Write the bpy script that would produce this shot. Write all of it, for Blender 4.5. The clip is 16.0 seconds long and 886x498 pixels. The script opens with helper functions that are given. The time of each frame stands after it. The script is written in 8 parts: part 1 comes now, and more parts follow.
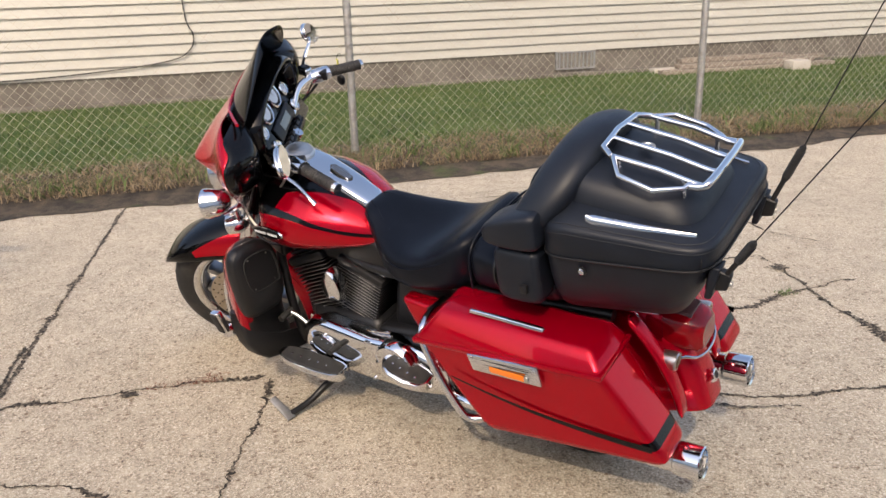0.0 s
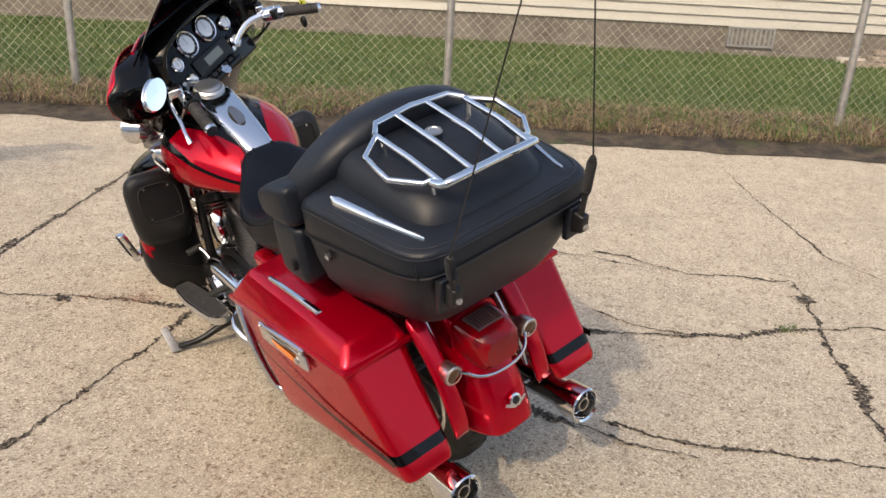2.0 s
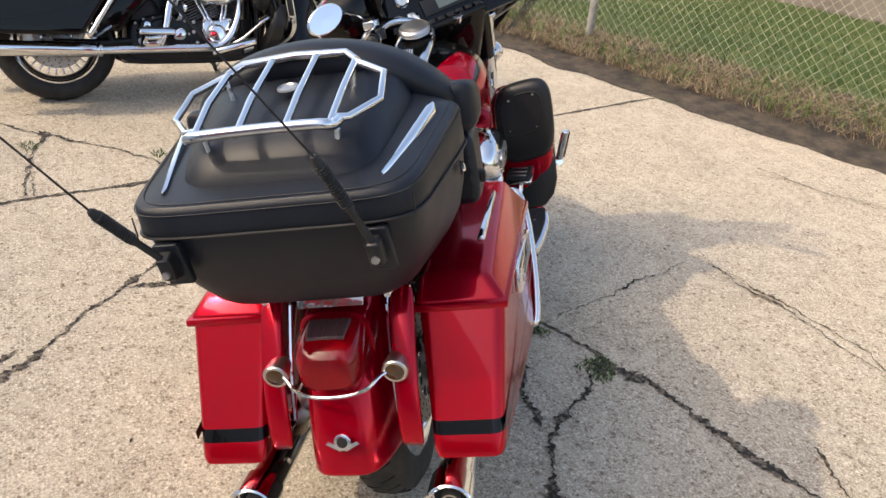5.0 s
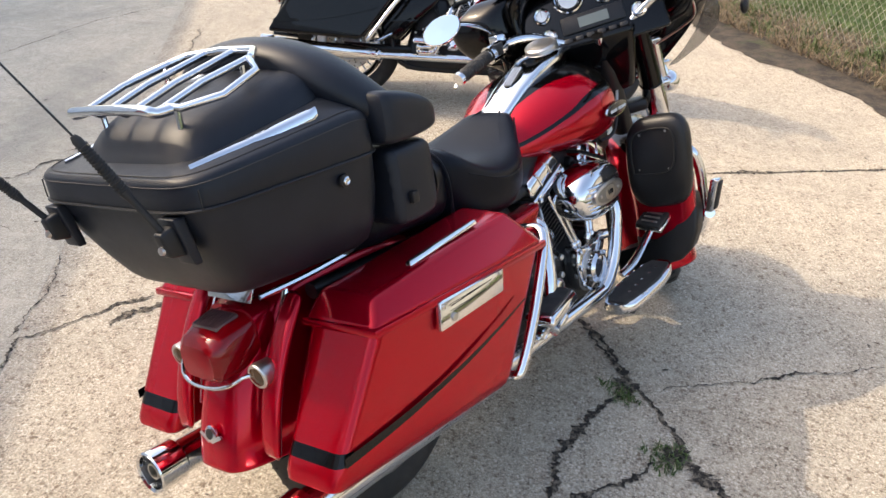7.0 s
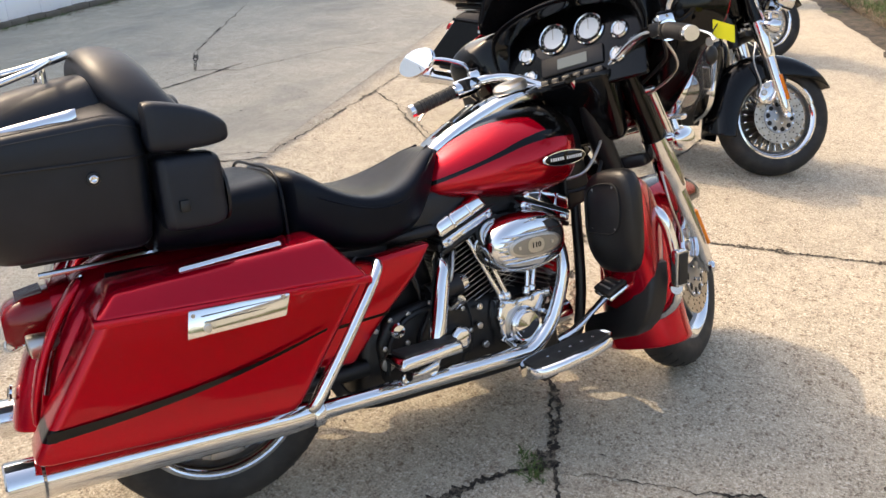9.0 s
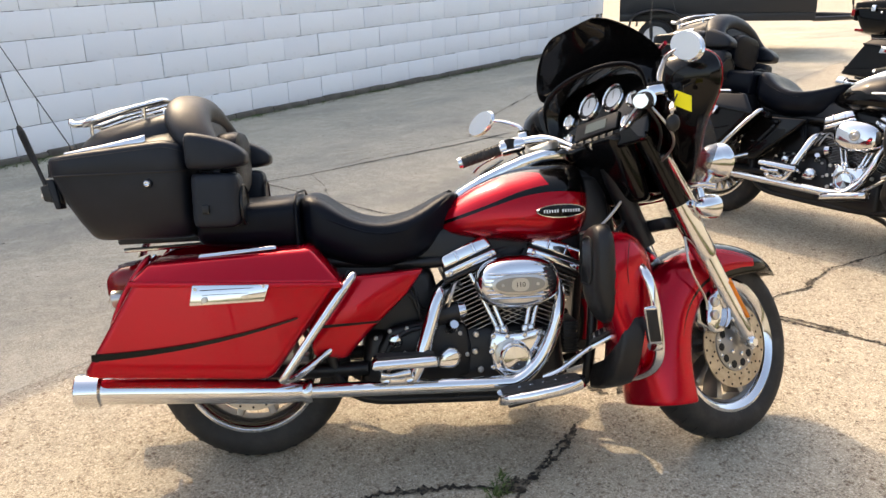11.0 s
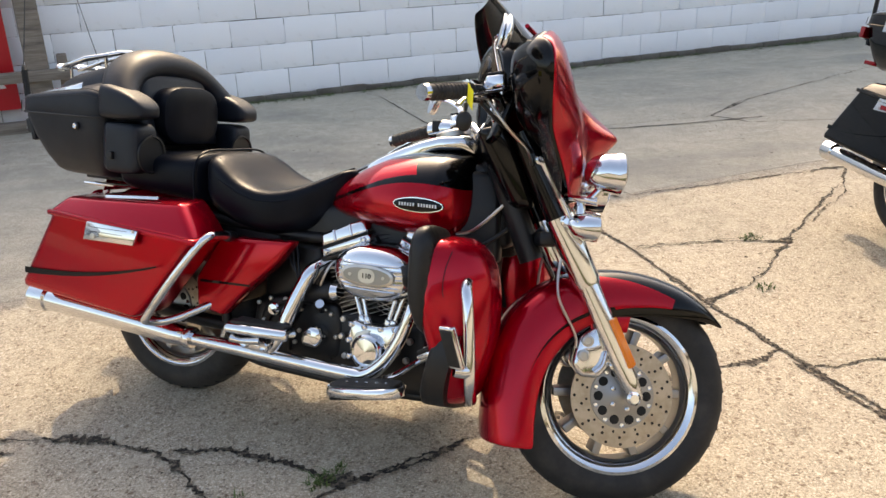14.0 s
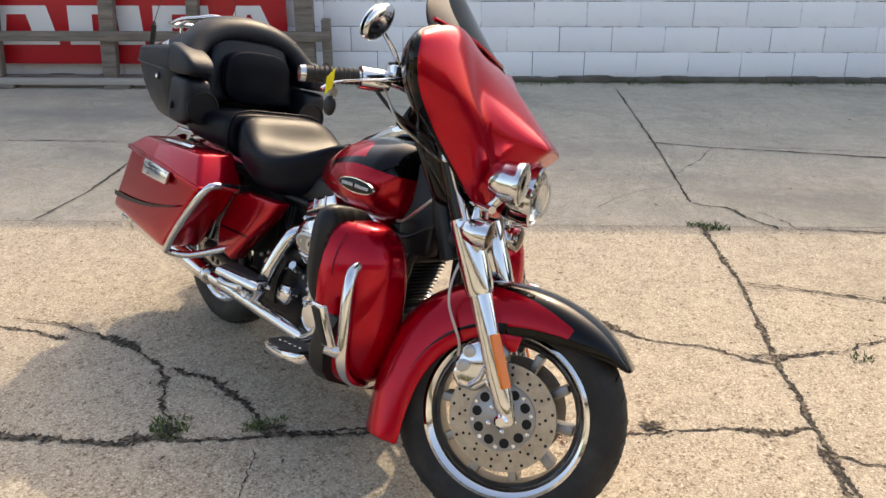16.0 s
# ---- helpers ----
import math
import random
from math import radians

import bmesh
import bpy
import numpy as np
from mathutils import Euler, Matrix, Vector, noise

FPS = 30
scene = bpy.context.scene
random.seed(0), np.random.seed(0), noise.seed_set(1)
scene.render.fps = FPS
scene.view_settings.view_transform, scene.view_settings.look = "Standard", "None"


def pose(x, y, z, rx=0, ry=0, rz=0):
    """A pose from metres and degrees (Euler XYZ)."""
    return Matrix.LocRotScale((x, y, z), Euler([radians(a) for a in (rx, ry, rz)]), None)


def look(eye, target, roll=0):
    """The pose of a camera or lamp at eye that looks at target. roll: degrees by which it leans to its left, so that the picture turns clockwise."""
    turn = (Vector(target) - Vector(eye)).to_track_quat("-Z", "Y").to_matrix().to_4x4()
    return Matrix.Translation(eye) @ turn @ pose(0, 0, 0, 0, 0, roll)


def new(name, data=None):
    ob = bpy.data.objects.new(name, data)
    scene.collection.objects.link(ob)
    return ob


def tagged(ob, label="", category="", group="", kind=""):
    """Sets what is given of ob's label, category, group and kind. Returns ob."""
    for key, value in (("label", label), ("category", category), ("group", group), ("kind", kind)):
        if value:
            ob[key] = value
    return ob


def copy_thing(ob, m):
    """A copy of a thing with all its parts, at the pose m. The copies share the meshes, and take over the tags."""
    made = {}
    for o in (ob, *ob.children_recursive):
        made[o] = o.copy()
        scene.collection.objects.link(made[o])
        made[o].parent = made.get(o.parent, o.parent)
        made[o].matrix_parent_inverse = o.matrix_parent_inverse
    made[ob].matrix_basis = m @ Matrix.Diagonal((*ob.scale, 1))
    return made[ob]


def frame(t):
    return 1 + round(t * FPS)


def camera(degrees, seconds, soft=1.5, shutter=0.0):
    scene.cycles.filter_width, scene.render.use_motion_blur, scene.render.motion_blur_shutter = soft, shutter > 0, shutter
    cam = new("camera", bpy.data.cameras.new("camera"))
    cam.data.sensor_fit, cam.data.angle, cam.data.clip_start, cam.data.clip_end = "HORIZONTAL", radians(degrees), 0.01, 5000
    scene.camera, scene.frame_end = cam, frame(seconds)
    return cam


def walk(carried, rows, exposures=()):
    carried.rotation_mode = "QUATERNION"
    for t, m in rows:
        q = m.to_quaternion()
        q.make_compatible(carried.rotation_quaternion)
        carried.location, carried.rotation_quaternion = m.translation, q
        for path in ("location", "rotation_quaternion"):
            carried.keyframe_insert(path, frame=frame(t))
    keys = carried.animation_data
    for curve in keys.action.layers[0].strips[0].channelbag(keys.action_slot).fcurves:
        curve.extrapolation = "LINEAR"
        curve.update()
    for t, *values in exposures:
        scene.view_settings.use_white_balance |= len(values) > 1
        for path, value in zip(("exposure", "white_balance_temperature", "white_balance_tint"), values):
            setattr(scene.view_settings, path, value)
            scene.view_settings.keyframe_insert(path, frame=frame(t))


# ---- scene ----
cam = camera(55.8, 16.0)
PATH = [
    (0, (0.334, 0.176, 1.57), (0.193, 2.062, 0.919), -1.5),
    (0.5, (0.59, 0.286, 1.579), (0.343, 2.156, 0.913), -0.2),
    (1, (0.851, 0.383, 1.585), (0.465, 2.213, 0.876), -0.1),
    (1.5, (1.129, 0.449, 1.584), (0.662, 2.246, 0.839), 2.0),
    (2, (1.336, 0.583, 1.582), (0.74, 2.333, 0.82), 3.3),
    (2.5, (1.542, 0.757, 1.605), (0.673, 2.363, 0.79), 2.4),
    (3, (1.779, 0.951, 1.581), (0.699, 2.381, 0.694), 2.4),
    (3.5, (1.978, 1.165, 1.588), (0.736, 2.442, 0.678), 4.2),
    (4, (2.081, 1.41, 1.586), (0.695, 2.531, 0.678), 5.6),
    (6.5, (2.315, 2.719, 1.581), (0.54, 2.815, 0.665), 2.7),
    (7, (2.249, 2.944, 1.579), (0.478, 2.798, 0.661), 2.4),
    (7.5, (2.075, 3.185, 1.566), (0.33, 2.928, 0.625), 1.6),
    (8, (1.992, 3.463, 1.572), (0.305, 3.03, 0.59), 0.5),
    (8.5, (1.97, 3.765, 1.587), (0.343, 3.082, 0.647), 0.6),
    (9, (1.877, 4.012, 1.563), (0.284, 3.146, 0.718), 1.0),
    (9.5, (1.789, 4.26, 1.592), (0.303, 3.19, 0.789), -0.3),
    (10, (1.726, 4.593, 1.6), (0.377, 3.317, 0.857), -1.2),
    (12.5, (0.781, 5.274, 1.526), (0.117, 3.51, 0.86), -2.0),
    (13, (0.504, 5.31, 1.545), (-0.004, 3.497, 0.869), -1.9),
    (13.5, (0.217, 5.415, 1.571), (-0.137, 3.579, 0.861), -1.8),
    (14, (-0.042, 5.464, 1.559), (-0.255, 3.616, 0.825), -2.0),
    (14.5, (-0.35, 5.451, 1.556), (-0.43, 3.6, 0.802), -1.3),
    (15, (-0.66, 5.469, 1.555), (-0.476, 3.625, 0.803), -1.8),
    (15.5, (-0.912, 5.455, 1.563), (-0.513, 3.641, 0.823), -1.3),
    (16, (-1.147, 5.366, 1.548), (-0.6, 3.595, 0.798), -0.1),
]
walk(cam, [(t, look(eye, target, roll)) for t, eye, target, roll in PATH], [(0, 1.24, 7200, 14), (2, 1.24, 7500, 12), (4, 1.36, 7500, 12), (7, 1.74, 7400, 12), (10, 1.72, 8250, 12), (13, 1.68, 8350, 12), (16, 1.47, 8150, 12)])


# ---- light ----
SUN_TO = Vector((-0.12, -1.16, 1.0)).normalized()
world = bpy.data.worlds.new("sky")
scene.world = world
world.use_nodes = True
wn = world.node_tree.nodes
sky = wn.new("ShaderNodeTexSky")
sky.sky_type = "NISHITA"
sky.sun_disc = False
sky.sun_elevation = math.asin(SUN_TO.z)
sky.sun_rotation = math.atan2(SUN_TO.x, SUN_TO.y)
sky.air_density, sky.dust_density, sky.ozone_density = 1.0, 3.0, 1.0
world.node_tree.links.new(sky.outputs["Color"], wn["Background"].inputs["Color"])
wn["Background"].inputs["Strength"].default_value = 0.15
sun_data = bpy.data.lights.new("sun", "SUN")
sun_data.energy, sun_data.angle, sun_data.color = 0.92, radians(0.7), (1.0, 0.9, 0.74)
sun = new("sun", sun_data)
sun.matrix_world = look(SUN_TO * 30, (0, 0, 0))


# ---- materials ----
class Mat:
    """A small node-material builder."""

    def __init__(self, name, base, rough=0.5, metal=0.0, **extra):
        self.m = bpy.data.materials.new(name)
        self.m.use_nodes = True
        self.t = self.m.node_tree
        self.b = self.t.nodes["Principled BSDF"]
        self.b.inputs["Base Color"].default_value = (*base, 1)
        self.b.inputs["Roughness"].default_value = rough
        self.b.inputs["Metallic"].default_value = metal
        for key, value in extra.items():
            self.b.inputs[key.replace("_", " ")].default_value = value
        self.coord = self.t.nodes.new("ShaderNodeTexCoord").outputs["Object"]
        self.height = None

    def node(self, kind, **props):
        n = self.t.nodes.new(kind)
        for key, value in props.items():
            if key in n.inputs:
                n.inputs[key].default_value = value
            else:
                setattr(n, key, value)
        return n

    def link(self, a, b):
        self.t.links.new(a, b)

    def noise(self, scale, detail=4.0, rough=0.6, stretch=None):
        n = self.node("ShaderNodeTexNoise", Scale=scale, Detail=detail, Roughness=rough)
        src = self.coord
        if stretch:
            mp = self.node("ShaderNodeMapping")
            mp.inputs["Scale"].default_value = stretch
            self.link(src, mp.inputs["Vector"])
            src = mp.outputs["Vector"]
        self.link(src, n.inputs["Vector"])
        return n.outputs["Fac"]

    def voronoi(self, scale, feature="F1", randomness=1.0):
        n = self.node("ShaderNodeTexVoronoi", feature=feature, Scale=scale, Randomness=randomness)
        self.link(self.coord, n.inputs["Vector"])
        return n

    def ramp(self, fac, stops):
        n = self.node("ShaderNodeValToRGB")
        e = n.color_ramp.elements
        while len(e) < len(stops):
            e.new(0.5)
        for el, (pos, col) in zip(e, stops):
            el.position = pos
            el.color = (*col, 1) if len(col) == 3 else col
        self.link(fac, n.inputs["Fac"])
        return n.outputs["Color"]

    def mix(self, a, b, fac, blend="MIX"):
        n = self.node("ShaderNodeMix", data_type="RGBA", blend_type=blend)
        for sock, v in ((n.inputs[6], a), (n.inputs[7], b)):
            if isinstance(v, tuple):
                sock.default_value = (*v, 1)
            else:
                self.link(v, sock)
        if isinstance(fac, float):
            n.inputs[0].default_value = fac
        else:
            self.link(fac, n.inputs[0])
        return n.outputs[2]

    def color(self, sock):
        self.link(sock, self.b.inputs["Base Color"])
        return self

    def rough(self, fac, lo, hi):
        n = self.node("ShaderNodeMapRange")
        n.inputs["To Min"].default_value, n.inputs["To Max"].default_value = lo, hi
        self.link(fac, n.inputs["Value"])
        self.link(n.outputs["Result"], self.b.inputs["Roughness"])
        return self

    def bump(self, fac, strength=0.3, dist=0.002):
        n = self.node("ShaderNodeBump", Strength=strength, Distance=dist)
        self.link(fac, n.inputs["Height"])
        if self.height:
            self.link(self.height, n.inputs["Normal"])
        self.height = n.outputs["Normal"]
        self.link(self.height, self.b.inputs["Normal"])
        return self


def grey(v):
    return (v, v, v)


def car_paint(name, base, flake, metal=0.65, spec=0.1):
    m = Mat(name, base, 0.25, metal, Coat_Weight=0.44, Coat_Roughness=0.012, Specular_IOR_Level=spec)
    m.color(m.mix(base, flake, m.ramp(m.noise(900, 2), [(0.45, grey(0)), (0.7, grey(1))])))
    m.rough(m.noise(40, 5), 0.16, 0.24)
    m.bump(m.noise(3, 2), 0.02, 0.002)
    return m


RED_BASE, RED_FLAKE = (0.425, 0.0002, 0.013), (0.51, 0.0008, 0.017)
BRIGHT_BASE, BRIGHT_FLAKE = (0.415, 0.0011, 0.011), (0.5, 0.003, 0.014)
INK_BASE, INK_FLAKE = (0.0022, 0.0022, 0.0025), (0.0035, 0.0035, 0.004)
RED = car_paint("candy_red_paint", RED_BASE, RED_FLAKE).m
ORANGE_RED = car_paint("orange_red_paint", BRIGHT_BASE, BRIGHT_FLAKE).m
BLACK = car_paint("gloss_black_paint", INK_BASE, INK_FLAKE, 0.0, 0.06).m


def sums(m, op, a, b=None):
    """One arithmetic node; a and b are numbers or sockets."""
    n = m.node("ShaderNodeMath", operation=op)
    for k, v in enumerate((a, b)):
        if isinstance(v, (int, float)):
            n.inputs[k].default_value = v
        elif v is not None:
            m.link(v, n.inputs[k])
    return n.outputs[0]


def tank_paint():
    """Two reds divided by a rising black pinstripe, black along the top and front."""
    m = car_paint("two_tone_tank_paint", RED_BASE, RED_FLAKE)
    sep = m.node("ShaderNodeSeparateXYZ")
    m.link(m.coord, sep.inputs[0])
    x, y, z = sep.outputs
    y = sums(m, "ABSOLUTE", y)
    bend = sums(m, "POWER", sums(m, "MAXIMUM", sums(m, "SUBTRACT", x, 0.86), 0.0), 2.0)
    stripe = sums(m, "SUBTRACT", sums(m, "ADD", 0.5144, sums(m, "MULTIPLY", x, 0.36)), sums(m, "MULTIPLY", bend, 1.1))
    d = sums(m, "SUBTRACT", z, stripe)
    wide = sums(m, "ADD", 0.0055, sums(m, "MULTIPLY", sums(m, "MAXIMUM", sums(m, "SUBTRACT", x, 0.8), 0.0), 0.03))
    line = sums(m, "LESS_THAN", sums(m, "ABSOLUTE", d), wide)
    front = sums(m, "SUBTRACT", 1.0, sums(m, "MULTIPLY", sums(m, "MAXIMUM", sums(m, "SUBTRACT", z, 0.85), 0.0), 0.6))
    inside = sums(m, "MULTIPLY", sums(m, "LESS_THAN", x, front), sums(m, "GREATER_THAN", y, sums(m, "ADD", 0.055, sums(m, "MULTIPLY", sums(m, "MAXIMUM", sums(m, "SUBTRACT", x, 0.75), 0.0), 0.42))))
    above = sums(m, "GREATER_THAN", d, 0.0)
    black = sums(m, "MAXIMUM", line, sums(m, "MULTIPLY", above, sums(m, "SUBTRACT", 1.0, inside)))
    upper = m.b.inputs["Base Color"].links[0].from_socket
    col = m.mix(BRIGHT_BASE, upper, above)
    m.color(m.mix(col, INK_BASE, black))
    return m.m


TANK_PAINT = tank_paint()


def fender_paint():
    """Red with a black crown, a bright red scallop and a black pinstripe; u runs along, v from the crown down."""
    m = car_paint("two_tone_fender_paint", RED_BASE, RED_FLAKE)
    uv = m.node("ShaderNodeUVMap")
    sep = m.node("ShaderNodeSeparateXYZ")
    m.link(uv.outputs[0], sep.inputs[0])
    t, u = sep.outputs[0], sep.outputs[1]
    run = sums(m, "POWER", sums(m, "DIVIDE", sums(m, "MAXIMUM", sums(m, "SUBTRACT", t, 0.13), 0.0), 0.47), 0.85)
    crown = sums(m, "LESS_THAN", u, sums(m, "SUBTRACT", 0.84, sums(m, "MULTIPLY", run, 0.84)))
    tip = sums(m, "LESS_THAN", t, sums(m, "ADD", 0.15, sums(m, "MULTIPLY", u, 0.07)))
    edge = sums(m, "MULTIPLY", sums(m, "GREATER_THAN", u, sums(m, "ADD", 0.84, sums(m, "MULTIPLY", t, 0.12))), sums(m, "LESS_THAN", t, 0.46))
    fade = sums(m, "MULTIPLY", sums(m, "SUBTRACT", 0.78, t), 0.075)
    pin = sums(m, "LESS_THAN", sums(m, "ABSOLUTE", sums(m, "SUBTRACT", u, sums(m, "SUBTRACT", 0.93, sums(m, "MULTIPLY", t, 0.12)))), fade)
    pin = sums(m, "MULTIPLY", pin, sums(m, "GREATER_THAN", t, 0.4))
    black = sums(m, "MAXIMUM", sums(m, "MAXIMUM", crown, tip), sums(m, "MAXIMUM", edge, pin))
    lower = m.b.inputs["Base Color"].links[0].from_socket
    m.color(m.mix(m.mix(lower, BRIGHT_BASE, sums(m, "LESS_THAN", t, 0.56)), INK_BASE, black))
    return m.m


FENDER_PAINT = fender_paint()


def chrome(name="chrome", tint=(0.72, 0.73, 0.745), lo=0.03, hi=0.12):
    m = Mat(name, tint, 0.06, 1.0)
    m.rough(m.noise(25, 5), lo, hi)
    m.bump(m.noise(120, 3), 0.015, 0.001)
    return m.m


CHROME = chrome()
STEEL = chrome("brushed_steel", (0.55, 0.53, 0.5), 0.25, 0.45)
FIN = chrome("dark_fin_metal", (0.055, 0.055, 0.058), 0.32, 0.5)
ALU = chrome("grey_cast_aluminium", (0.33, 0.33, 0.33), 0.3, 0.5)


def leather(name, base, rough_lo, rough_hi, grain, spec=0.36):
    m = Mat(name, base, 0.5, 0.0, Specular_IOR_Level=spec)
    m.color(m.mix(base, tuple(c * 1.4 + 0.001 for c in base), m.ramp(m.noise(9, 6), [(0.45, grey(0)), (0.75, grey(1))])))
    m.rough(m.noise(14, 6), rough_lo, rough_hi)
    m.bump(m.voronoi(grain).outputs["Distance"], 0.12, 0.0015)
    m.bump(m.noise(22, 3), 0.12, 0.004)
    return m.m


LEATHER = leather("black_seat_vinyl", (0.004, 0.0053, 0.009), 0.26, 0.4, 700, 0.12)
VINYL = leather("black_luggage_vinyl", (0.0062, 0.0084, 0.0135), 0.36, 0.52, 900, 0.31)
THREAD = Mat("grey_stitching_thread", (0.022, 0.023, 0.026), 0.7).m
m = Mat("black_plastic", (0.007, 0.007, 0.008), 0.42, 0.0, Specular_IOR_Level=0.4)
PLASTIC = m.rough(m.noise(60, 4), 0.32, 0.55).bump(m.noise(400, 2), 0.05, 0.0008).m
m = Mat("rubber_tyre", (0.014, 0.014, 0.015), 0.7)
m.color(m.mix((0.012, 0.012, 0.012), (0.05, 0.045, 0.04), m.ramp(m.noise(8, 6), [(0.5, grey(0)), (0.8, grey(1))])))
RUBBER = m.rough(m.noise(30, 4), 0.55, 0.85).bump(m.noise(200, 3), 0.15, 0.001).m
m = Mat("black_engine_enamel", (0.006, 0.006, 0.007), 0.38, 0.0, Specular_IOR_Level=0.4)
ENAMEL = m.rough(m.noise(70, 4), 0.25, 0.6).bump(m.noise(500, 2), 0.25, 0.0006).m
m = Mat("rotor_steel", (0.5, 0.45, 0.37), 0.35, 1.0)
m.color(m.mix((0.5, 0.45, 0.38), (0.36, 0.3, 0.23), m.ramp(m.noise(30, 5), [(0.4, grey(0)), (0.75, grey(1))])))
ROTOR = m.rough(m.noise(60, 5), 0.3, 0.5).m
m = Mat("red_lens", (0.2, 0.001, 0.004), 0.06, 0.0, Coat_Weight=0.4, Specular_IOR_Level=0.2)
RED_LENS = m.bump(m.noise(60, 1, 0.5, (0.1, 3, 1)), 0.2, 0.002).m
LENS_WINDOW = Mat("ribbed_lamp_window", (0.09, 0.045, 0.046), 0.2, 0.0, Coat_Weight=0.2).m
PLATE_GREY = Mat("brushed_grey_plate", (0.3, 0.29, 0.27), 0.4, 0.8).m
SMOKE_LENS = Mat("smoked_lens", (0.06, 0.03, 0.012), 0.1, 0.0, Coat_Weight=0.35).m
AMBER = Mat("amber_reflector", (0.84, 0.2, 0.012), 0.22, 0.0, Coat_Weight=0.6).m
CLEAR = Mat("clear_glass", (0.92, 0.95, 0.96), 0.03, 0.0, Transmission_Weight=1.0, IOR=1.3).m
MIRROR = Mat("mirror_glass", (0.9, 0.91, 0.92), 0.01, 1.0).m
TINT = Mat("dark_tinted_screen", (0.004, 0.004, 0.0045), 0.05, 0.0, Specular_IOR_Level=0.12, Alpha=0.98).m
DEFLECT = Mat("smoked_clear_plastic", (0.05, 0.05, 0.052), 0.05, 0.0, Alpha=0.45).m
DIAL = Mat("silver_dial_face", (0.85, 0.86, 0.87), 0.35, 0.0).m
m = Mat("yellow_paper_tag", (0.82, 0.72, 0.01), 0.55)
YELLOW = m.bump(m.noise(50), 0.1, 0.001).m
LCD = Mat("grey_display", (0.16, 0.18, 0.16), 0.15).m
DARK = Mat("dark_recess", (0.006, 0.006, 0.006), 0.8).m
WHITE_PRINT = Mat("white_print", (0.75, 0.75, 0.75), 0.4).m

# concrete, worn down to the pebbles and stained; tone multiplies the colours, wear is how much pebble shows
def concrete(name, tone, wear, stain=0.0):
    def c(r, g, b):
        return (r * tone[0], g * tone[1], b * tone[2])

    m = Mat(name, c(0.42, 0.36, 0.28), 0.85)
    peb, fine, chip = m.voronoi(90), m.voronoi(210), m.voronoi(30)
    col = m.mix(c(0.42, 0.36, 0.285), c(0.33, 0.283, 0.225), m.ramp(m.noise(2.2, 8, 0.65), [(0.35, grey(0)), (0.65, grey(1))]))
    col = m.mix(col, m.ramp(peb.outputs["Color"], [(0.27, c(0.12, 0.085, 0.06)), (0.36, c(0.37, 0.31, 0.24)), (0.6, c(0.44, 0.375, 0.295)), (0.72, c(0.6, 0.535, 0.45))]), m.ramp(peb.outputs["Distance"], [(0.3, grey(0.75 * wear)), (0.7, grey(0))]))
    col = m.mix(col, m.ramp(fine.outputs["Color"], [(0.25, c(0.14, 0.1, 0.07)), (0.48, c(0.41, 0.345, 0.27)), (0.78, c(0.6, 0.55, 0.47))]), m.ramp(fine.outputs["Distance"], [(0.15, grey(0.9 * wear)), (0.6, grey(0))]))
    grain = m.ramp(m.noise(130, 6, 0.75), [(0.34, grey(0.4)), (0.5, grey(1.0)), (0.66, grey(1.45))])
    grit = m.ramp(m.noise(420, 3, 0.7), [(0.34, grey(0.55)), (0.5, grey(1.0)), (0.66, grey(1.35))])
    col = m.mix(col, grit, 0.7, "MULTIPLY")
    col = m.mix(col, grain, 0.6 + 0.4 * wear, "MULTIPLY")
    dark = m.ramp(chip.outputs["Color"], [(0.35, grey(0.9 * wear)), (0.41, grey(0))])
    shape = m.ramp(m.noise(70, 3, 0.6), [(0.42, grey(0)), (0.55, grey(1))])
    col = m.mix(col, c(0.13, 0.085, 0.055), m.mix((0.0, 0.0, 0.0), dark, m.mix((0.0, 0.0, 0.0), shape, m.ramp(chip.outputs["Distance"], [(0.2, grey(1)), (0.38, grey(0))]))))
    pale = m.ramp(chip.outputs["Color"], [(0.6, grey(0)), (0.66, grey(0.8 * wear))])
    col = m.mix(col, c(0.62, 0.57, 0.49), m.mix((0.0, 0.0, 0.0), pale, m.mix((0.0, 0.0, 0.0), shape, m.ramp(chip.outputs["Distance"], [(0.14, grey(1)), (0.28, grey(0))]))))
    col = m.mix(col, c(0.16, 0.115, 0.075), m.ramp(m.noise(28, 3, 0.5), [(0.66, grey(0)), (0.74, grey(0.7 * wear))]))
    col = m.mix(col, c(0.25, 0.215, 0.17), m.ramp(m.noise(0.55, 6, 0.7), [(0.5, grey(0)), (0.72, grey(0.4))]))
    col = m.mix(col, c(0.2, 0.18, 0.15), m.ramp(m.noise(1.3, 7, 0.75), [(0.6, grey(0)), (0.72, grey(0.3))]))
    col = m.mix(col, c(0.52, 0.46, 0.375), m.ramp(m.noise(10, 8, 0.72), [(0.5, grey(0)), (0.62, grey(0.4))]))
    col = m.mix(col, c(0.2, 0.165, 0.125), m.ramp(m.noise(16, 7, 0.75), [(0.58, grey(0)), (0.68, grey(0.5 * wear))]))
    if stain:
        col = m.mix(col, c(0.17, 0.16, 0.145), m.ramp(m.noise(0.8, 6, 0.62, (0.5, 1.3, 1)), [(0.48, grey(0)), (0.68, grey(stain))]))
    m.color(col)
    m.rough(m.noise(6, 4), 0.75, 0.95).bump(m.noise(60, 6, 0.75), 0.55, 0.004).bump(peb.outputs["Distance"], 0.4 * wear, 0.003)
    return m.m


CONCRETE = concrete("worn_concrete", (1.0, 1.005, 0.965), 1.0)
GREY_CONCRETE = concrete("grey_concrete", (1.15, 1.2, 1.18), 0.35, 0.6)

